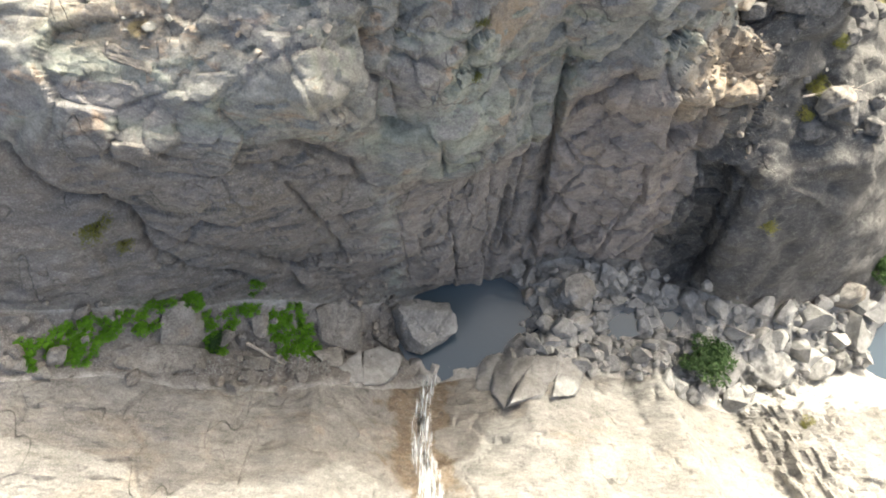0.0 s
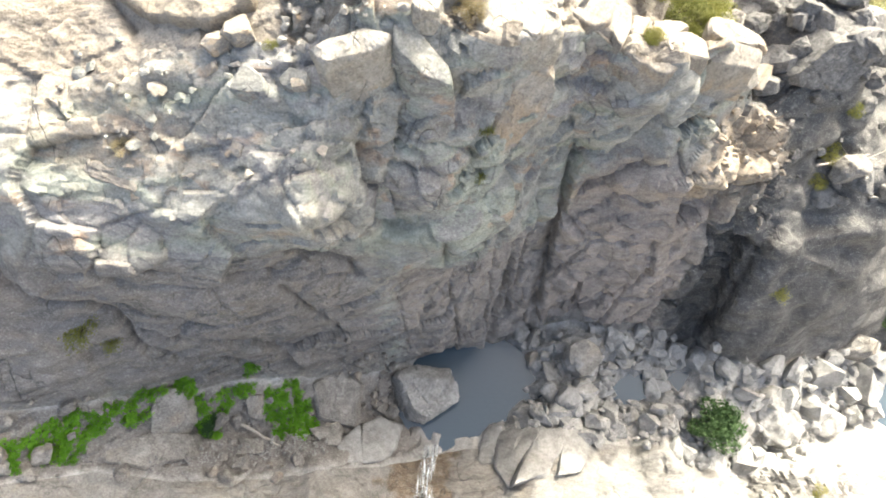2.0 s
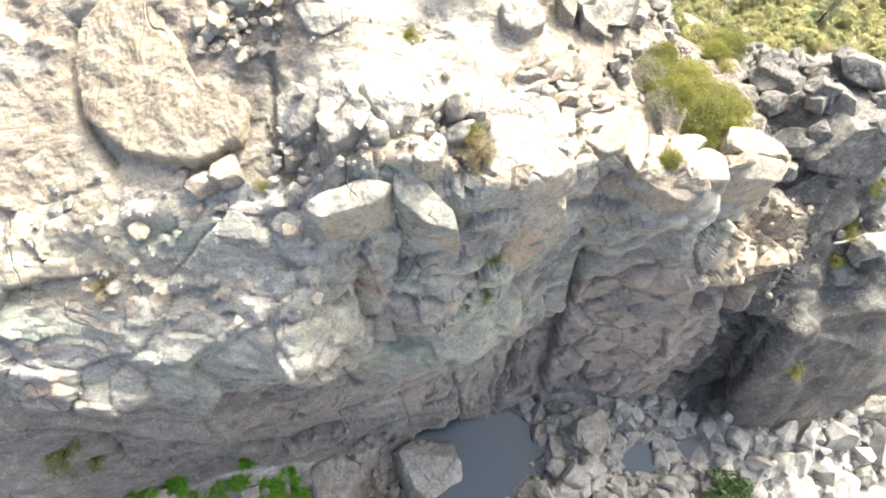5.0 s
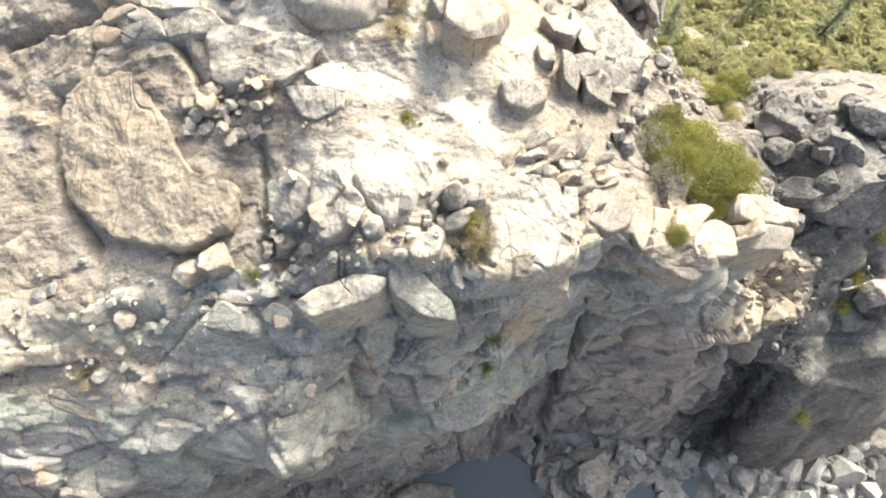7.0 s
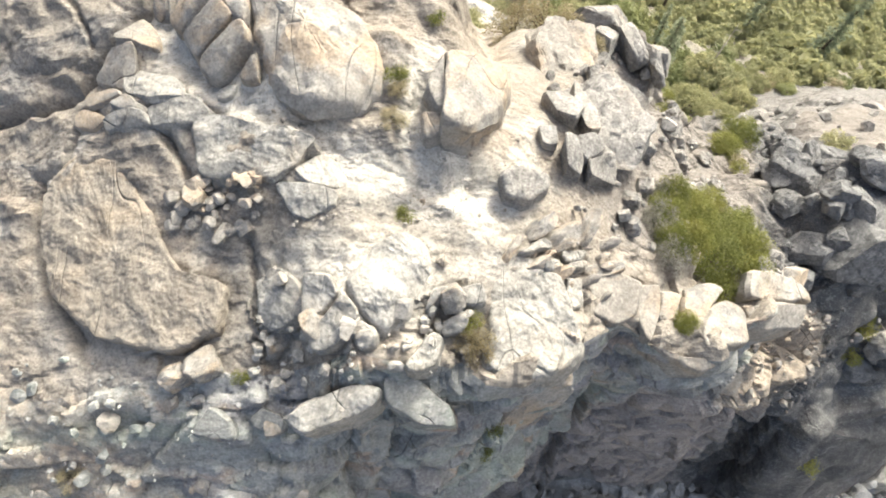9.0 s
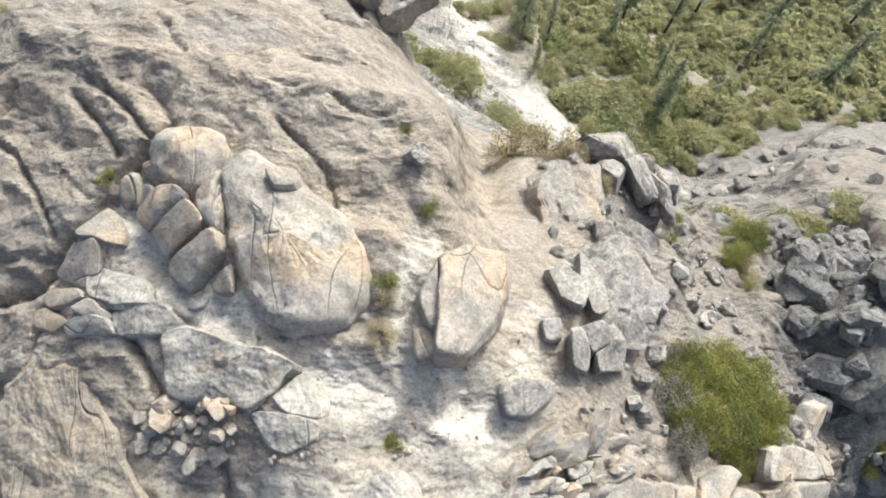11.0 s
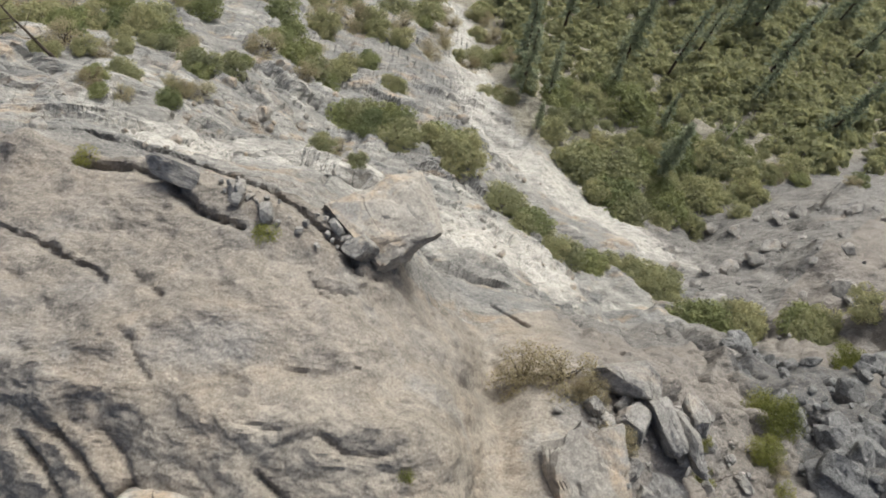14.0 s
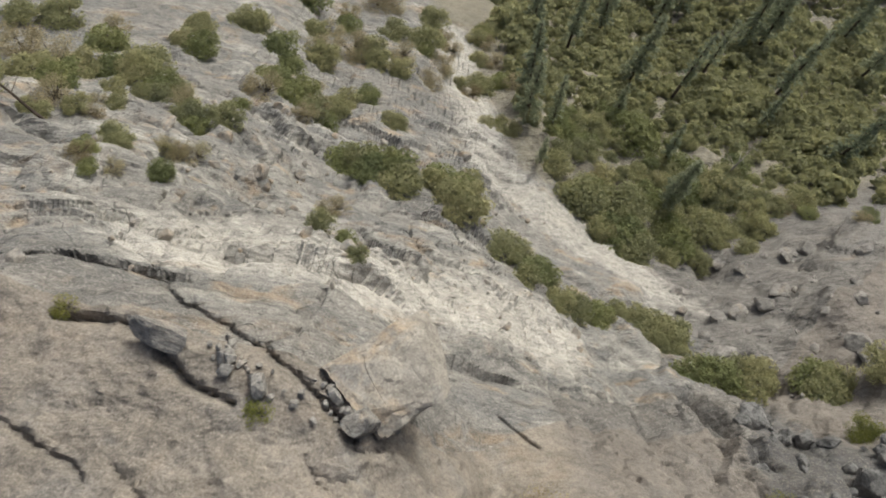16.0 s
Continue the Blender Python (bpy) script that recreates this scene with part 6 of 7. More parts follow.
jointed_block([(-0.35, 12), (-0.2, 12.35), (0.05, 12.45), (0.05, 12.35), (-0.2, 12.1)], 0.18, 0.6, 1467, ROCK_SHEET, "pale broken block on the cliff edge", edge=0.04, tilt=(0.15, -0.1))
jointed_block([(-0.2, 11.8), (0.25, 12), (0.45, 11.9), (0.3, 11.7), (-0.1, 11.7)], 0.18, 0.6, 1468, ROCK_SHEET, "pale broken block on the cliff edge", edge=0.04, tilt=(0.15, -0.1))
jointed_block([(-0.65, 11.1), (-0.2, 11.7), (-0.05, 11.6), (-0.15, 11.15), (-0.45, 11)], 0.18, 0.6, 1469, ROCK_SHEET, "pale broken block on the cliff edge", edge=0.04, tilt=(0.15, -0.1))
jointed_block([(0.1, 12.4), (0.65, 12.5), (0.7, 12.2), (0.15, 12.15)], 0.18, 0.6, 1470, ROCK_SHEET, "pale broken block on the cliff edge", edge=0.04, tilt=(0.15, -0.1))
jointed_block([(0.7, 11.2), (0.8, 12.2), (0.5, 12.6), (1, 13.3), (1.6, 13.1), (2.1, 12.8), (2.3, 12.2), (2.4, 11.5), (1.9, 11.1), (1.2, 11)], 0.06, 2.3, 1471, ROCK_SHEET, "broad smooth block with a sheer front on the cliff edge", edge=0.1, swell=0.05, flare=0.02, slope=0.4)
jointed_block([(-4.4, 10.15), (-4.1, 10.6), (-3.65, 10.35), (-3.65, 10.1), (-4.15, 10.1)], 0.1, 0.8, 1473, ROCK_CLIFF, "grey block on a ledge of the cliff", edge=0.04)
jointed_block([(-3.45, 10.4), (-3.2, 10.6), (-2.75, 10.45), (-2.8, 10.2), (-3.3, 10.25)], 0.1, 0.8, 1474, ROCK_CLIFF, "grey block on a ledge of the cliff", edge=0.04)
jointed_block([(2.8, 12.95), (3.35, 13.2), (3.95, 13), (3.75, 12.4), (3.35, 12.15), (2.8, 12.3)], 0.1, 1.4, 1476, ROCK_TAN, "massive joint block standing out of the cliff edge", edge=0.07, slope=0.5)
jointed_block([(3.85, 12.95), (4.35, 13.05), (4.3, 12.4), (4, 11.85), (3.8, 12.25)], 0.1, 1.6, 1477, ROCK_TAN, "massive joint block standing out of the cliff edge", edge=0.07, slope=0.5)
jointed_block([(4.45, 12.9), (4.9, 12.9), (4.65, 12.35), (4.25, 12.3)], 0.1, 0.8, 1478, ROCK_TAN, "massive joint block standing out of the cliff edge", edge=0.07, slope=0.5)
jointed_block([(5.05, 13.1), (5.85, 13.3), (6.05, 13.15), (5.2, 12.3), (4.85, 12.4)], 0.15, 1.0, 1479, ROCK_TAN, "massive joint block standing out of the cliff edge", edge=0.07, slope=0.5)
jointed_block([(5.1, 12.1), (5.5, 12.6), (6, 12.9), (6.4, 12.7), (6.2, 11.95), (5.1, 11.75)], 0.15, 1.3, 1480, ROCK_TAN, "massive joint block standing out of the cliff edge", edge=0.07, slope=0.5)
jointed_block([(6.6, 13), (6.8, 13.6), (7.4, 13.7), (8.2, 13.5), (8.3, 13.1), (7.4, 13)], 0.2, 1.2, 1481, ROCK_TAN, "massive joint block standing out of the cliff edge", edge=0.07, slope=0.5)
jointed_block([(6.5, 12.8), (7.5, 12.95), (8.2, 12.95), (8, 12.5), (6.6, 12.3)], 0.15, 1.3, 1482, ROCK_TAN, "massive joint block standing out of the cliff edge", edge=0.07, slope=0.5)
jointed_block([(4, 11.85), (4.45, 11.65), (5.45, 11.55), (5.05, 11.25), (4.3, 11.65)], 0.05, 1.2, 1483, ROCK_TAN, "massive joint block standing out of the cliff edge", edge=0.07, slope=0.5)
jointed_block([(1.3, 13.15), (1.85, 13.55), (2, 13.35), (1.55, 13.2)], 0.2, 0.5, 1486, ROCK_SHEET, "pale worn stone stacked on the cliff edge", edge=0.07, group="stacked stones on the cliff edge")
jointed_block([(1.75, 13.15), (2.15, 13.15), (2.1, 12.9), (1.8, 12.9)], 0.2, 0.5, 1487, ROCK_SHEET, "pale worn stone stacked on the cliff edge", edge=0.07, group="stacked stones on the cliff edge")
jointed_block([(2.15, 13.3), (2.7, 13.45), (2.6, 13.2), (2.2, 13.1)], 0.2, 0.5, 1488, ROCK_SHEET, "pale worn stone stacked on the cliff edge", edge=0.07, group="stacked stones on the cliff edge")
jointed_block([(2.25, 13.1), (2.75, 13.25), (2.65, 13.05), (2.25, 12.95)], 0.2, 0.5, 1489, ROCK_SHEET, "pale worn stone stacked on the cliff edge", edge=0.07, group="stacked stones on the cliff edge")
jointed_block([(2.25, 12.85), (2.6, 12.95), (2.6, 12.4), (2.2, 12.25)], 0.05, 0.5, 1490, ROCK_SHEET, "pale worn stone stacked on the cliff edge", edge=0.07, group="stacked stones on the cliff edge")


def paving(outline, thick, seed, swell=1.09, material=ROCK_SHEET):
    """A flat sheet of rock with a broken outline and worn edges, lying on the summit."""
    r = np.random.default_rng(seed)
    ring = []
    for (ax, ay), (bx, by) in zip(outline, outline[1:] + outline[:1]):
        k = max(2, int(math.hypot(bx - ax, by - ay) / 0.12))
        for i in range(k):
            j = 0.025 * r.normal(size=2)
            ring.append((ax + (bx - ax) * i / k + j[0], ay + (by - ay) * i / k + j[1]))
    ring = np.array(ring)
    c = ring.mean(0)
    ring = c + (ring - c) * swell
    base = np.median([ground(*q) for q in ring])
    slope = np.array([ground(c[0] + 0.8, c[1]) - ground(c[0] - 0.8, c[1]), ground(c[0], c[1] + 0.8) - ground(c[0], c[1] - 0.8)]) / 1.6 * 0.7
    verts, k = [], len(ring)
    for inset, z in ((0.0, -0.5), (0.0, thick - 0.08), (0.035, thick - 0.02), (0.09, thick), (0.45, thick + 0.02)):
        q = c + (ring - c) * (1 - inset / np.maximum(np.linalg.norm(ring - c, axis=1), 0.2))[:, None].clip(0.1) if inset < 0.3 else c + (ring - c) * 0.5
        h = z + (q - c) @ slope + 0.03 * smooth_noise(np.c_[q, np.zeros(k)], 0.3, seed) * (z > 0)
        verts += [(a - c[0], b - c[1], w) for (a, b), w in zip(q, h)]
    verts.append((0, 0, thick + 0.03))
    faces = [[j * k + i, j * k + (i + 1) % k, (j + 1) * k + (i + 1) % k, (j + 1) * k + i] for j in range(4) for i in range(k)]
    faces += [[4 * k + i, 4 * k + (i + 1) % k, 5 * k] for i in range(k)]
    ob = new("rock_sheet", mesh_from("rock_sheet", verts, faces, material, False))
    ob.location = (c[0], c[1], base)
    return tagged(ob, "flat pale granite sheet split by open joints", "rock", "split granite sheets")


paving([(-7.6, 14.5), (-7.0, 15.3), (-6.0, 15.0), (-5.4, 14.1), (-4.7, 12.9), (-3.8, 12.6), (-3.9, 11.8), (-4.8, 11.5), (-6.2, 11.8), (-7.2, 12.6), (-7.55, 13.5)], 0.09, 39, 1.0, ROCK_PLATE)
crag(1300, -1.05, 24.15, 16.42, (1.15, 1.0, 0.55), (-6, 12, 32), ROCK_TAN, "large flat-topped slab jutting out over the far edge", 6, 5)
crag(1320, 3.45, 16.7, ground(3.45, 16.7) - 0.4, (0.9, 1.05, 0.55), (6, 16, 18), ROCK_BROWN, "massive brown block on the ridge", 12, 5)
crag(1321, 4.5, 18.4, ground(4.5, 18.4) - 0.25, (0.75, 0.95, 0.5), (-4, 20, 24), ROCK_BROWN, "massive brown block on the ridge", 12, 5)
crag(1322, 2.9, 18.7, ground(2.9, 18.7) - 0.25, (0.9, 1.1, 0.4), (2, 18, 10), ROCK_TAN, "broad flat block below the summit", 12, 5)
on_rim = "broken blocks along the cliff edge"
anywhere = lambda x, y: True
for k, (x, y, z, half, turn) in enumerate(((0.15, 9.85, 11.3, (1.65, 0.72, 1.15), (-8, 3, 4)), (-1.85, 9.85, 13.8, (0.45, 0.5, 1.7), (-22, -4, 8)), (-2.95, 9.45, 13.6, (0.5, 0.5, 1.5), (-24, 10, -6)), (-4.1, 9.35, 14.2, (0.55, 0.45, 0.9), (-20, -14, 10)), (-7.4, 9.1, 14.9, (0.75, 0.3, 0.28), (10, 8, -14)), (-6.4, 8.9, 14.7, (0.5, 0.3, 0.3), (8, -6, 10)), (1.7, 11.4, 15.0, (0.85, 0.7, 1.2), (-10, 4, 8)))):
    crag(1212 + k, x, y, z, half, turn, ROCK_CLIFF if k < 4 else ROCK_TAN, "massive joint block standing out of the cliff edge", level=5 if max(half) > 1.1 else 4)
scatter(110, (-3.4, 10.9), (0.6, 12.3), TAN_ROCKS, (0.04, 0.2), "small angular pieces between the blocks", on_rim, anywhere, "rock", (0.5, 0.9), 0.35, material=ROCK_SHEET)
scatter(110, (-8.0, 9.3), (-2.6, 11.6), TAN_ROCKS, (0.03, 0.2), "angular broken pieces on the ledges", on_rim, anywhere, "rock", (0.4, 0.8), 0.6, material=ROCK_CLIFF)
scatter(14, (-3.0, 11.3), (0.6, 12.9), TAN_ROCKS, (0.12, 0.4), "pale broken block on the cliff edge", on_rim, anywhere, "boulder", (0.6, 1.0), 0.5)
scatter(34, (1.2, 12.6), (3.4, 13.9), TAN_ROCKS, (0.08, 0.36), "pale broken rock on the cliff edge", on_rim, anywhere, "boulder", (0.5, 0.9), 0.4, strike=20)
scatter(150, (2.4, 13.5), (8.5, 20.5), BROWN_ROCKS, (0.08, 0.42), "brown broken rock on the ridge", "rocks on the ridge", lambda x, y: (x - 6.3) ** 2 + (y - 15.3) ** 2 > 3, "boulder", (0.5, 0.9), 0.4)
scatter(40, (-4.2, 13.5), (-3.1, 14.4), TAN_ROCKS, (0.08, 0.26), "broken pieces of a granite sheet", "broken pieces of sheet", anywhere, "rock", (0.3, 0.6))
scatter(16, (-4.9, 13.6), (-4.2, 14.4), TAN_ROCKS, (0.12, 0.36), "pile of pale blocks on the summit", "pile of blocks", anywhere)
scatter(25, (-9.0, 9.6), (-1.5, 13.0), TAN_ROCKS, (0.03, 0.12), "loose pale stone on a ledge", "stones on the ledges", anywhere, "rock", (0.4, 0.8), 0.4)
scatter(18, (-8.5, 8.7), (-2.5, 10.8), TAN_ROCKS, (0.08, 0.3), "pale broken rock on a ledge", "stones on the ledges", anywhere, "rock", (0.4, 0.7), 0.62)
scatter(120, (-3.0, 13.4), (1.5, 15.5), TAN_ROCKS, (0.015, 0.07), "small stone on pale sand", "pebbles on the sand", anywhere)
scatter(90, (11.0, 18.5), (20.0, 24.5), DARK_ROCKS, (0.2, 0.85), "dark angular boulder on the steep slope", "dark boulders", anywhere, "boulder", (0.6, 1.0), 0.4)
# next two: dark rock chosen so the shaded ground by the gully reads dark
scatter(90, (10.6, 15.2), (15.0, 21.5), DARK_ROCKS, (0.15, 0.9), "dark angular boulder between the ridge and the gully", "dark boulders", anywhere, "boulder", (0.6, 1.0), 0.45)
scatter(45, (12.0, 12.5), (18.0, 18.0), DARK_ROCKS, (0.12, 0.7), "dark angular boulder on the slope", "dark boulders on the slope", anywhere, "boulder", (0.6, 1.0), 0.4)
scatter(50, (-4.5, 23.2), (-0.5, 25.2), BROWN_ROCKS, (0.06, 0.28), "broken rock along the far edge", "rocks along the far edge", lambda x, y: abs(y - 23.7 + (x + 2.5) * 0.5) < 0.4)
scatter(160, (-16, 27), (8, 46), TAN_ROCKS, (0.10, 0.6), "pale rock on the slope behind", "rocks on the slope behind", anywhere, "rock", (0.35, 0.7), 0.45, 0.45)
scatter(90, (16, 25.5), (34, 40), BROWN_ROCKS, (0.2, 1.1), "brown-grey rock on the far slope", "rocks on the far slope", lambda x, y: y < 23 + 0.45 * x + 5, "rock", (0.35, 0.7), 0.45, 0.5)
heap_rubble()

OLIVE = [bush_kind(820 + s, 7000, 0.036, LEAF_OLIVE, 46, 0.7) for s in range(2)]
DRY = [bush_kind(830 + s, 3600, 0.036, LEAF_DRY, 24, 0.75, 0.6) for s in range(2)]
GREY = bush_kind(840, 2200, 0.04, LEAF_GREY, 24, 0.75, 0.7)
for x, y, wide, deep in ((5.75, 15.0, 1.4, 1.6), (6.1, 14.1, 1.6, 1.5), (6.7, 14.7, 1.6, 1.7), (5.4, 14.2, 1.0, 1.2), (6.2, 13.4, 1.1, 1.0), (7.2, 14.3, 1.3, 1.3), (7.4, 15.2, 1.3, 1.4), (6.4, 15.6, 1.3, 1.3), (7.1, 13.7, 1.0, 1.0), (5.0, 14.9, 1.1, 1.2), (4.9, 14.1, 0.9, 1.0), (5.3, 15.5, 0.9, 1.0)):
    set_bush(OLIVE[rng.integers(2)], x, y, wide, deep, 0.95, "dense yellow-green bush on the cliff edge", "yellow-green bushes on the cliff edge")
for x, y, wide in ((4.75, 14.6, 1.0), (4.8, 13.7, 0.9), (5.1, 15.4, 0.8)):
    set_bush(GREY, x, y, wide, wide * 1.3, 0.9, "half-dead grey twiggy bush on the cliff edge", "half-dead bushes")
for x, y, wide, high, kind, label in (((-0.7, 13.7, 0.55, 0.5, MOSS, "small olive bush on pale sand"), (-0.8, 16.2, 0.6, 0.6, MOSS, "brown-olive bush beside a boulder"), (-0.8, 15.9, 0.45, 0.5, DRY[0], "dry brown bush beside a boulder"), (-0.85, 15.35, 0.6, 0.3, DRY[1], "low dead brown shrub on sand"), (2.0, 21.2, 1.7, 1.4, DRY[0], "dry tan bush below the summit"), (2.9, 21.0, 1.8, 1.5, DRY[1], "dry tan bush below the summit"), (3.4, 20.7, 1.0, 0.9, DRY[0], "dry tan bush below the summit"), (3.7, 19.5, 1.1, 0.7, DRY[1], "dry tan bush between rocks"), (-5.7, 18.1, 0.42, 0.4, GRASS, "small green shrub in a joint"), (-8.6, 21.7, 0.7, 0.5, GRASS, "small green shrub on the dome"), (6.1, 18.8, 0.75, 0.8, GRASS, "small bright green shrub on the ridge"), (10.3, 20.4, 1.6, 1.2, OLIVE[0], "green bush between dark boulders"), (9.2, 19.4, 1.2, 0.9, OLIVE[1], "green bush between dark boulders"), (9.3, 18.4, 0.7, 0.6, GRASS, "small green shrub between rocks"), (-0.1, 17.5, 0.5, 0.4, MOSS, "olive shrub in a joint"), (-0.5, 19.0, 0.35, 0.3, MOSS, "olive shrub in a joint"), (0.5, 11.6, 0.9, 0.7, DRY[0], "rust-brown shrub on the cliff edge"), (0.4, 11.9, 0.6, 0.6, MOSS, "olive shrub on the cliff edge"), (-3.6, 11.1, 0.4, 0.3, GRASS, "small yellow-green shrub on a ledge"),)
        + ((4.85, 12.3, 0.6, 0.5, OLIVE[1], "yellow-green shrub on the cliff edge"), (9.5, 18.9, 0.7, 0.6, DRY[0], "dry shrub on the ridge"), (-6.9, 9.5, 0.7, 0.3, DRY[1], "dry rust-coloured plants on a ledge"), (-7.6, 25.6, 0.65, 0.5, GRASS, "green shrub on the far edge"), (18.8, 23.5, 2.0, 1.2, OLIVE[0], "green bush between dark boulders"), (10.7, 20.9, 1.5, 1.2, OLIVE[1], "green bush between dark boulders"), (6.5, 19.6, 0.5, 0.5, GRASS, "small bright green shrub on the ridge"),)):
    set_bush(kind, x, y, wide, None, high, label)

# ---- behind the summit: brush, trees ----
BRUSH = [bush_kind(800 + s, 2600, 0.075, LEAF_BRUSH, 34, 0.75, 0.16, 0.42) for s in range(4)]
MIXED = BRUSH + [bush_kind(850 + s, 2600, 0.075, LEAF_GREEN, 34, 0.7, 0.16, 0.42) for s in range(2)]
HEDGE = ((-5.2, 42, 2.6), (-4, 41.1, 2.4), (-2.8, 40.3, 2.4), (-1, 40.1, 2.6), (0.5, 40.9, 2.8), (1.7, 38, 2.8), (1.4, 41.4, 2.2), (4.6, 35.6, 2.2), (5.2, 33.9, 2.2), (6.4, 32.6, 2.0), (7.5, 31.6, 1.9), (8.6, 30.7, 1.9), (11.2, 31.7, 1.8), (12.4, 30.9, 2.2),
         (13.6, 29.9, 2.2), (14.3, 28.5, 2.3), (15, 27.3, 2.3), (16.6, 27.1, 2.3), (19.2, 26.8, 2.4), (21.1, 26, 2.5), (21.7, 26.2, 2.4), (20.9, 26.2, 2.2), (22.6, 26.5, 2.4))
for x, y, wide in HEDGE:
    for _ in range(2):
        set_bush(MIXED[rng.integers(6)], x + rng.normal() * 0.6, y + rng.normal() * 0.5, wide * rng.uniform(0.9, 1.4), None, wide * rng.uniform(0.5, 0.8), "dark green brush in a crack of the slope", "brush along the slope")
for x, y, wide in (((-27.1, 47.9, 3.5), (-21.6, 43, 3.2), (-21.5, 45.3, 3.4), (-18.9, 45.6, 3.4), (-20.6, 39.3, 2.5), (-16.1, 44.1, 2.6), (-17.2, 42.6, 2.0), (-13.7, 40.5, 2.2), (-15.2, 42.3, 2.0), (-17.2, 40.4, 1.6), (-18.8, 39, 1.4), (-12.6, 53.4, 3.4), (-11.7, 50.8, 3.0), (-10.7, 47, 2.8), (-10.6, 50.6, 2.4), (-8.1, 48.7, 2.4), (-9.2, 46.3, 1.8), (-7.2, 59, 3.6), (-8.2, 56.7, 3.0), (-3.2, 63.6, 4.0), (-1.1, 61.9, 2.5), (-5.5, 51, 1.8), (-3.8, 47.4, 1.8), (-4.5, 31.3, 1.4), (-2.7, 29, 0.8), (1.5, 60.1, 2.4), (3.3, 57.7, 2.6), (5.1, 52.2, 2.2),)
        + ((-11.8, 36.9, 1.6), (-12.9, 40.0, 1.8), (-14.5, 36.8, 1.4), (-13.2, 36.0, 1.2), (-11.6, 34.0, 1.1), (-14.3, 34.3, 1.2), (-5.9, 34.9, 1.3), (-10.9, 48.1, 2.6), (-22.5, 42.2, 2.8), (-9.0, 47.5, 2.0))
        + ((2.6, 59.7, 2.2), (36, 41.3, 2.0), (31.8, 42.9, 2.2), (5.6, 52.8, 1.6), (-17.6, 51.2, 2.6), (-19.6, 45.5, 2.0), (-13.1, 34.1, 1.0), (-12.3, 36.6, 0.9), (-18.3, 54.6, 3), (-15, 58, 3), (-10.5, 61.8, 3), (-23.1, 52.8, 3.2), (-28.3, 53.2, 3.4), (-17.4, 39.4, 1.4), (-12.8, 44.9, 1.2), (6.5, 59.6, 2.6), (5.8, 63.7, 2.8), (-2.1, 55.8, 3.0), (-4.7, 60.3, 3.2), (1, 65.2, 3.2), (4.2, 67.8, 3.0), (-8.4, 65.2, 3.4), (-6.2, 68.8, 3.6), (7.2, 69.1, 3.0), (-0, 69.7, 3.2), (-13.4, 67.4, 3.6),)):
    for _ in range(2):
        w = wide * rng.uniform(0.8, 1.25)
        dry = rng.random() < 0.32
        set_bush(DRY[rng.integers(2)] if dry else MIXED[rng.integers(6)], x + rng.normal() * 0.35 * wide, y + rng.normal() * 0.28 * wide, w, None, w * rng.uniform(0.5, 0.8), "dry tan brush on the rocky slope" if dry else "green brush on the rocky slope", "brush on the rocky slope")


def wooded(x, y):
    if x < np.interp(y, (36, 38, 43, 47, 55, 80, 100), (17, 13, 11, 9, 7.8, 8, 7)) or y < np.interp(x, (7, 12, 17, 28, 30, 35, 45, 70), (36, 38.5, 37.2, 39.5, 42.6, 44.5, 46.5, 50)):
        return False
    return (x - 20.5) ** 2 / 3 + (y - 53.1) ** 2 > 1.6 and (x - 15.5) ** 2 / 2 + (y - 58.6) ** 2 > 1.6 and (x - 66) ** 2 / 9 + (y - 90) ** 2 / 4 > 1.5 and x < 0.95 * y + 6


spots = []
step = 1.85
for i in range(int(80 / step)):
    for j in range(int(66 / step)):
        x, y = 5 + (i + rng.uniform(-0.45, 0.45)) * step, 36 + (j + rng.uniform(-0.45, 0.45)) * step
        if wooded(x, y) and rng.random() < 0.93:
            spots.append((math.hypot(x - 16, y - 38), x, y))
spots.sort()
for _, x, y in spots[:90]:
    wide = rng.uniform(1.8, 3.2) * (1.6 if rng.random() < 0.25 else 1.0)
    set_bush(MIXED[rng.integers(6)], x, y, wide, None, wide * rng.uniform(0.6, 0.95), "dense green chaparral bush in the valley", "chaparral in the valley")
thicket_v, thicket_f, count = [], [], 0
FAR = [bush_shapes(870 + s, 480, 0.19, 20, 0.95, 0.08, 0.28)[:2] for s in range(5)]
for _, x, y in spots[90:]:
    lv, lf = FAR[rng.integers(5)]
    s, g = rng.uniform(0.8, 1.5) * (1.7 if rng.random() < 0.25 else 1.0), rng.uniform(0, 6.283)
    turn = np.array([[math.cos(g), math.sin(g), 0], [-math.sin(g), math.cos(g), 0], [0, 0, 1]])
    thicket_v.append((lv @ turn) * s * np.array([1, 1, rng.uniform(0.7, 1.0)]) + np.array([x, y, ground(x, y) - 0.05]))
    thicket_f.append(lf + count)
    count += len(lv)
tagged(new("chaparral", mesh_from("chaparral", np.concatenate(thicket_v), np.concatenate(thicket_f), LEAF_BRUSH)), "dense green chaparral covering the far valley side", "brush", kind="stuff")


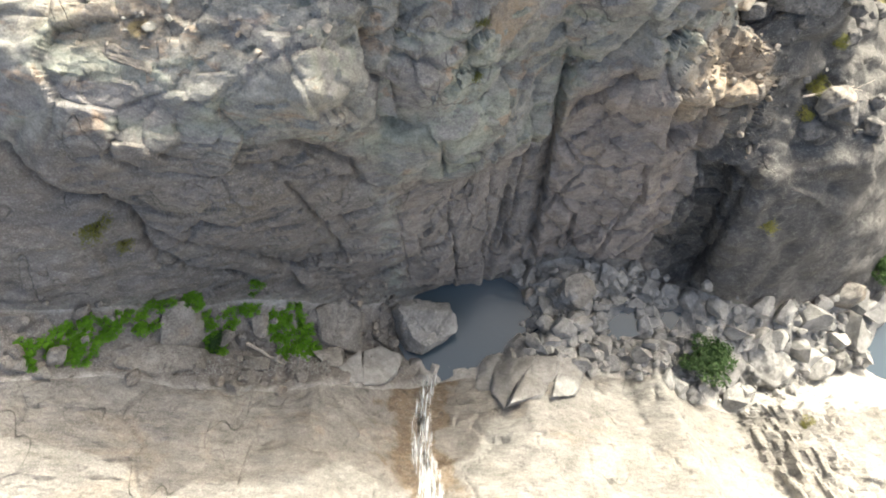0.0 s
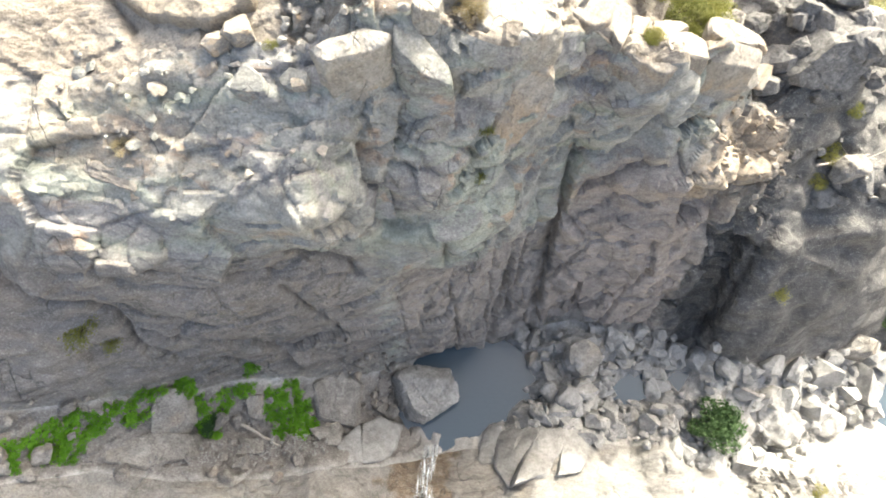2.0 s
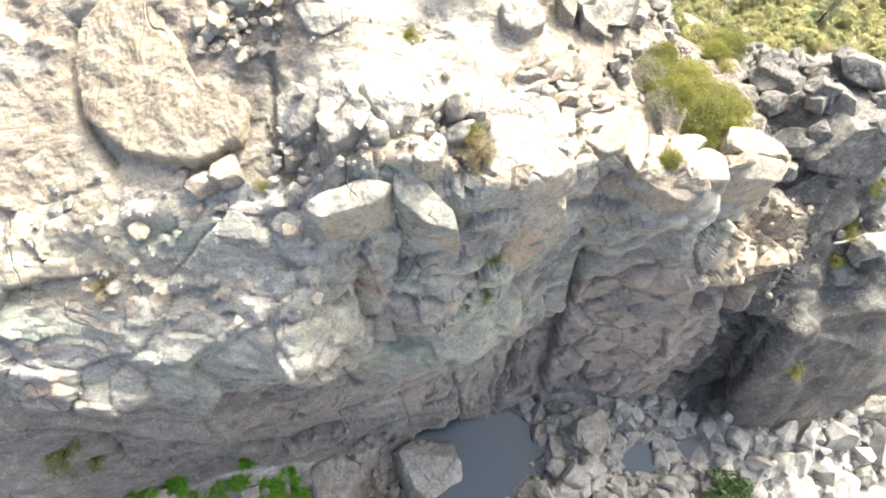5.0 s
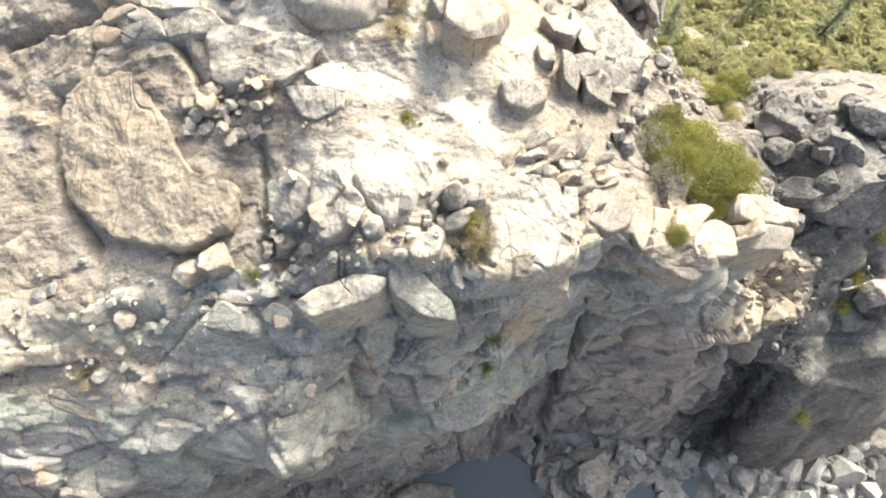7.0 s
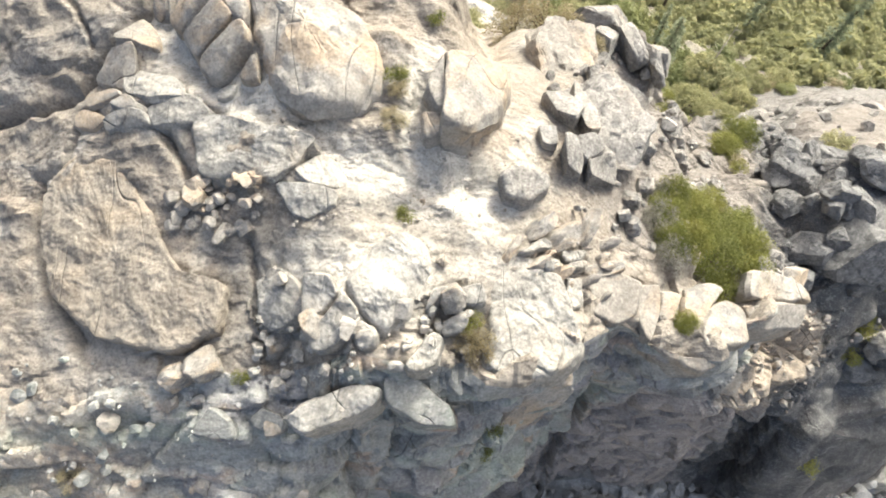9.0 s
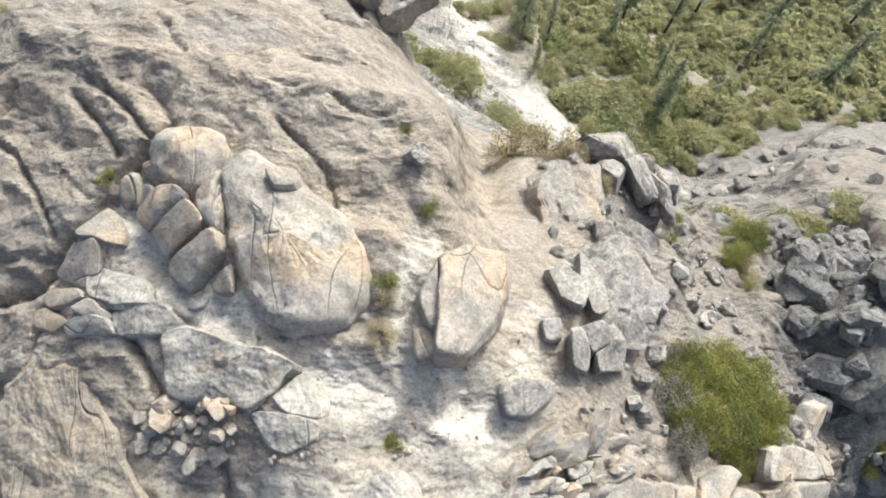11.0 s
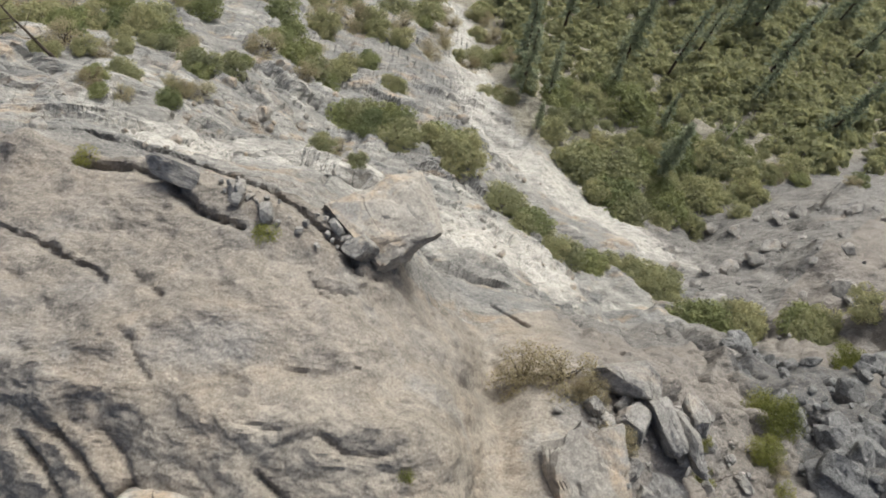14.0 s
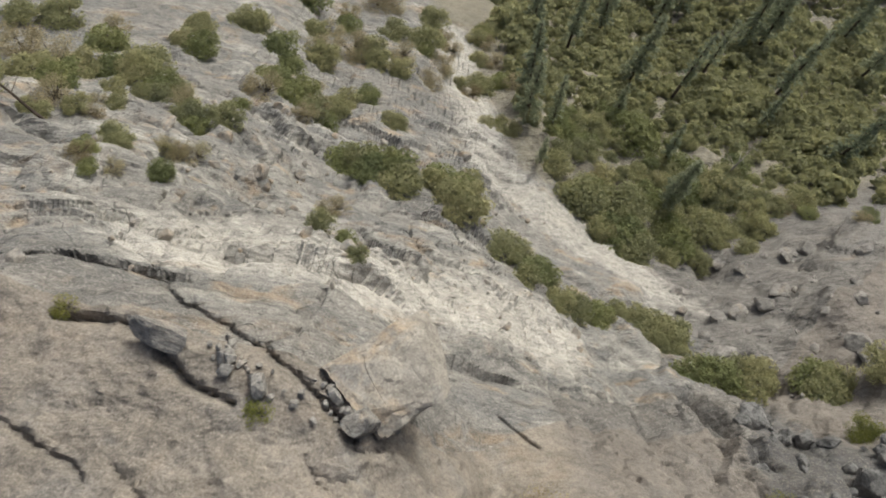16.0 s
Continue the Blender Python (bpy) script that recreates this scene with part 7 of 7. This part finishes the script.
def pine_kind(seed, high, bare=0.22, wide=0.16, full=1.0):
    """A slender conifer on z = 0: trunk, limbs and needles."""
    r = np.random.default_rng(seed)
    tv, tf, at, out = [], [], [], []
    k = 8
    bend = r.normal(size=2) * 0.02 * high
    spine = [np.array([bend[0] * (i / k) ** 2, bend[1] * (i / k) ** 2, high * i / k - 0.3]) for i in range(k + 1)]
    for i in range(k):
        rod(tv, tf, spine[i], spine[i + 1], 0.016 * high * (1 - i / k) + 0.02, 0.016 * high * (1 - (i + 1) / k) + 0.015, 7)
    levels = int(high * 3.2)
    for i in range(levels):
        s = bare + (1 - bare) * i / levels
        for _ in range(int(round(4 * full)) if s > bare + 0.06 else 2):
            g = r.uniform(0, 6.283)
            reach = wide * high * (1.05 - s) ** 0.8 * r.uniform(0.5, 1.15) + 0.12
            a = np.array([bend[0] * s * s, bend[1] * s * s, s * high - 0.3])
            b = a + np.array([math.cos(g), math.sin(g), r.uniform(-0.35, 0.1)]) * reach
            rod(tv, tf, a, b, 0.03, 0.01, 3)
            m = max(5, int(reach * 16))
            for j in range(m):
                w = 0.3 + 0.7 * (j + r.random()) / m
                at.append(a + (b - a) * w + r.normal(size=3) * 0.09)
                out.append((0, 0, 1))
    lv, lf = leaf_cards(np.array(at), np.array(out, float), 0.15, r, 2.4, 0.8)
    return mesh_from("trunk", tv, tf, BARK, True), mesh_from("crown", lv, lf, LEAF_PINE)


PINES = [pine_kind(900, 12.0), pine_kind(901, 12.0, 0.3, 0.12, 0.8), pine_kind(902, 12.0, 0.15, 0.16, 1.0), pine_kind(903, 12.0, 0.35, 0.10, 0.6)]
for x, y, high, kind in (((10.6, 52.6, 8, 1), (27.4, 62.9, 12, 3), (39.6, 63, 14, 1), (22.1, 50.6, 7, 1), (20, 44.2, 10, 0), (20.7, 44.8, 8, 1), (33, 68.3, 12, 3), (44.6, 76.6, 15, 0), (42.9, 77.7, 13, 2), (41.3, 52, 11, 2), (9, 58, 10, 2), (7.9, 52.9, 9, 2), (22.2, 64.5, 13, 0), (8.6, 47.1, 4, 2), (15.5, 69.7, 12, 1), (50.8, 86, 14, 0), (30.2, 80.3, 14, 1), (22.2, 78.5, 13, 0), (12.4, 76, 12, 2), (18, 56.1, 5, 2), (35.7, 57.7, 8, 1),)
        + ((57.8, 71.6, 12, 0), (62.9, 83.9, 14, 2), (36.4, 86.7, 14, 2), (47, 93.6, 14, 0),)):
    trunk, crown = PINES[kind]
    ob = new("pine_tree")
    part("trunk", trunk, ob)
    part("crown", crown, ob)
    ob.matrix_world = Matrix.Translation((x, y, ground(x, y))) @ pose(0, 0, 0, rng.uniform(-3, 3), rng.uniform(-3, 3), rng.uniform(0, 360)) @ Matrix.Diagonal((high / 12,) * 3 + (1,))
    tagged(ob, "slender dark green pine standing in brush", "tree", "pines in the valley")


def snag(x, y, high, lean, seed, label):
    """A dead tree with bare limbs."""
    r = np.random.default_rng(seed)
    verts, faces = [], []
    k = 7
    thick = 0.02 * high
    spine = [np.array([lean[0] * i / k, lean[1] * i / k, high * i / k - 0.3]) + r.normal(size=3) * 0.03 for i in range(k + 1)]
    for i in range(k):
        rod(verts, faces, spine[i], spine[i + 1], thick * (1 - 0.8 * i / k), thick * (1 - 0.8 * (i + 1) / k), 7)
        if i > 1:
            for _ in range(2):
                g = r.uniform(0, 6.283)
                tip = spine[i] + np.array([math.cos(g), math.sin(g), 0.5]) * r.uniform(0.06, 0.2) * high
                rod(verts, faces, spine[i], tip, 0.3 * thick, 0.1 * thick, 4)
    ob = new("dead_tree", mesh_from("dead_tree", verts, faces, BARK if high < 6 else DRIFT, True))
    ob.location = (x, y, ground(x, y))
    return tagged(ob, label, "tree")


snag(-18.5, 38.1, 4.5, (-0.6, 0.4), 1, "dark dead tree with bare limbs on the slope")
snag(28.4, 49.2, 6.0, (0.2, 0.2), 2, "pale dead tree standing in brush")
snag(6.3, 18.6, 1.0, (0.5, 0.3), 3, "thin dead sapling on the ridge")
snag(6.0, 17.6, 0.9, (0.4, 0.4), 4, "thin dead sapling on the ridge")
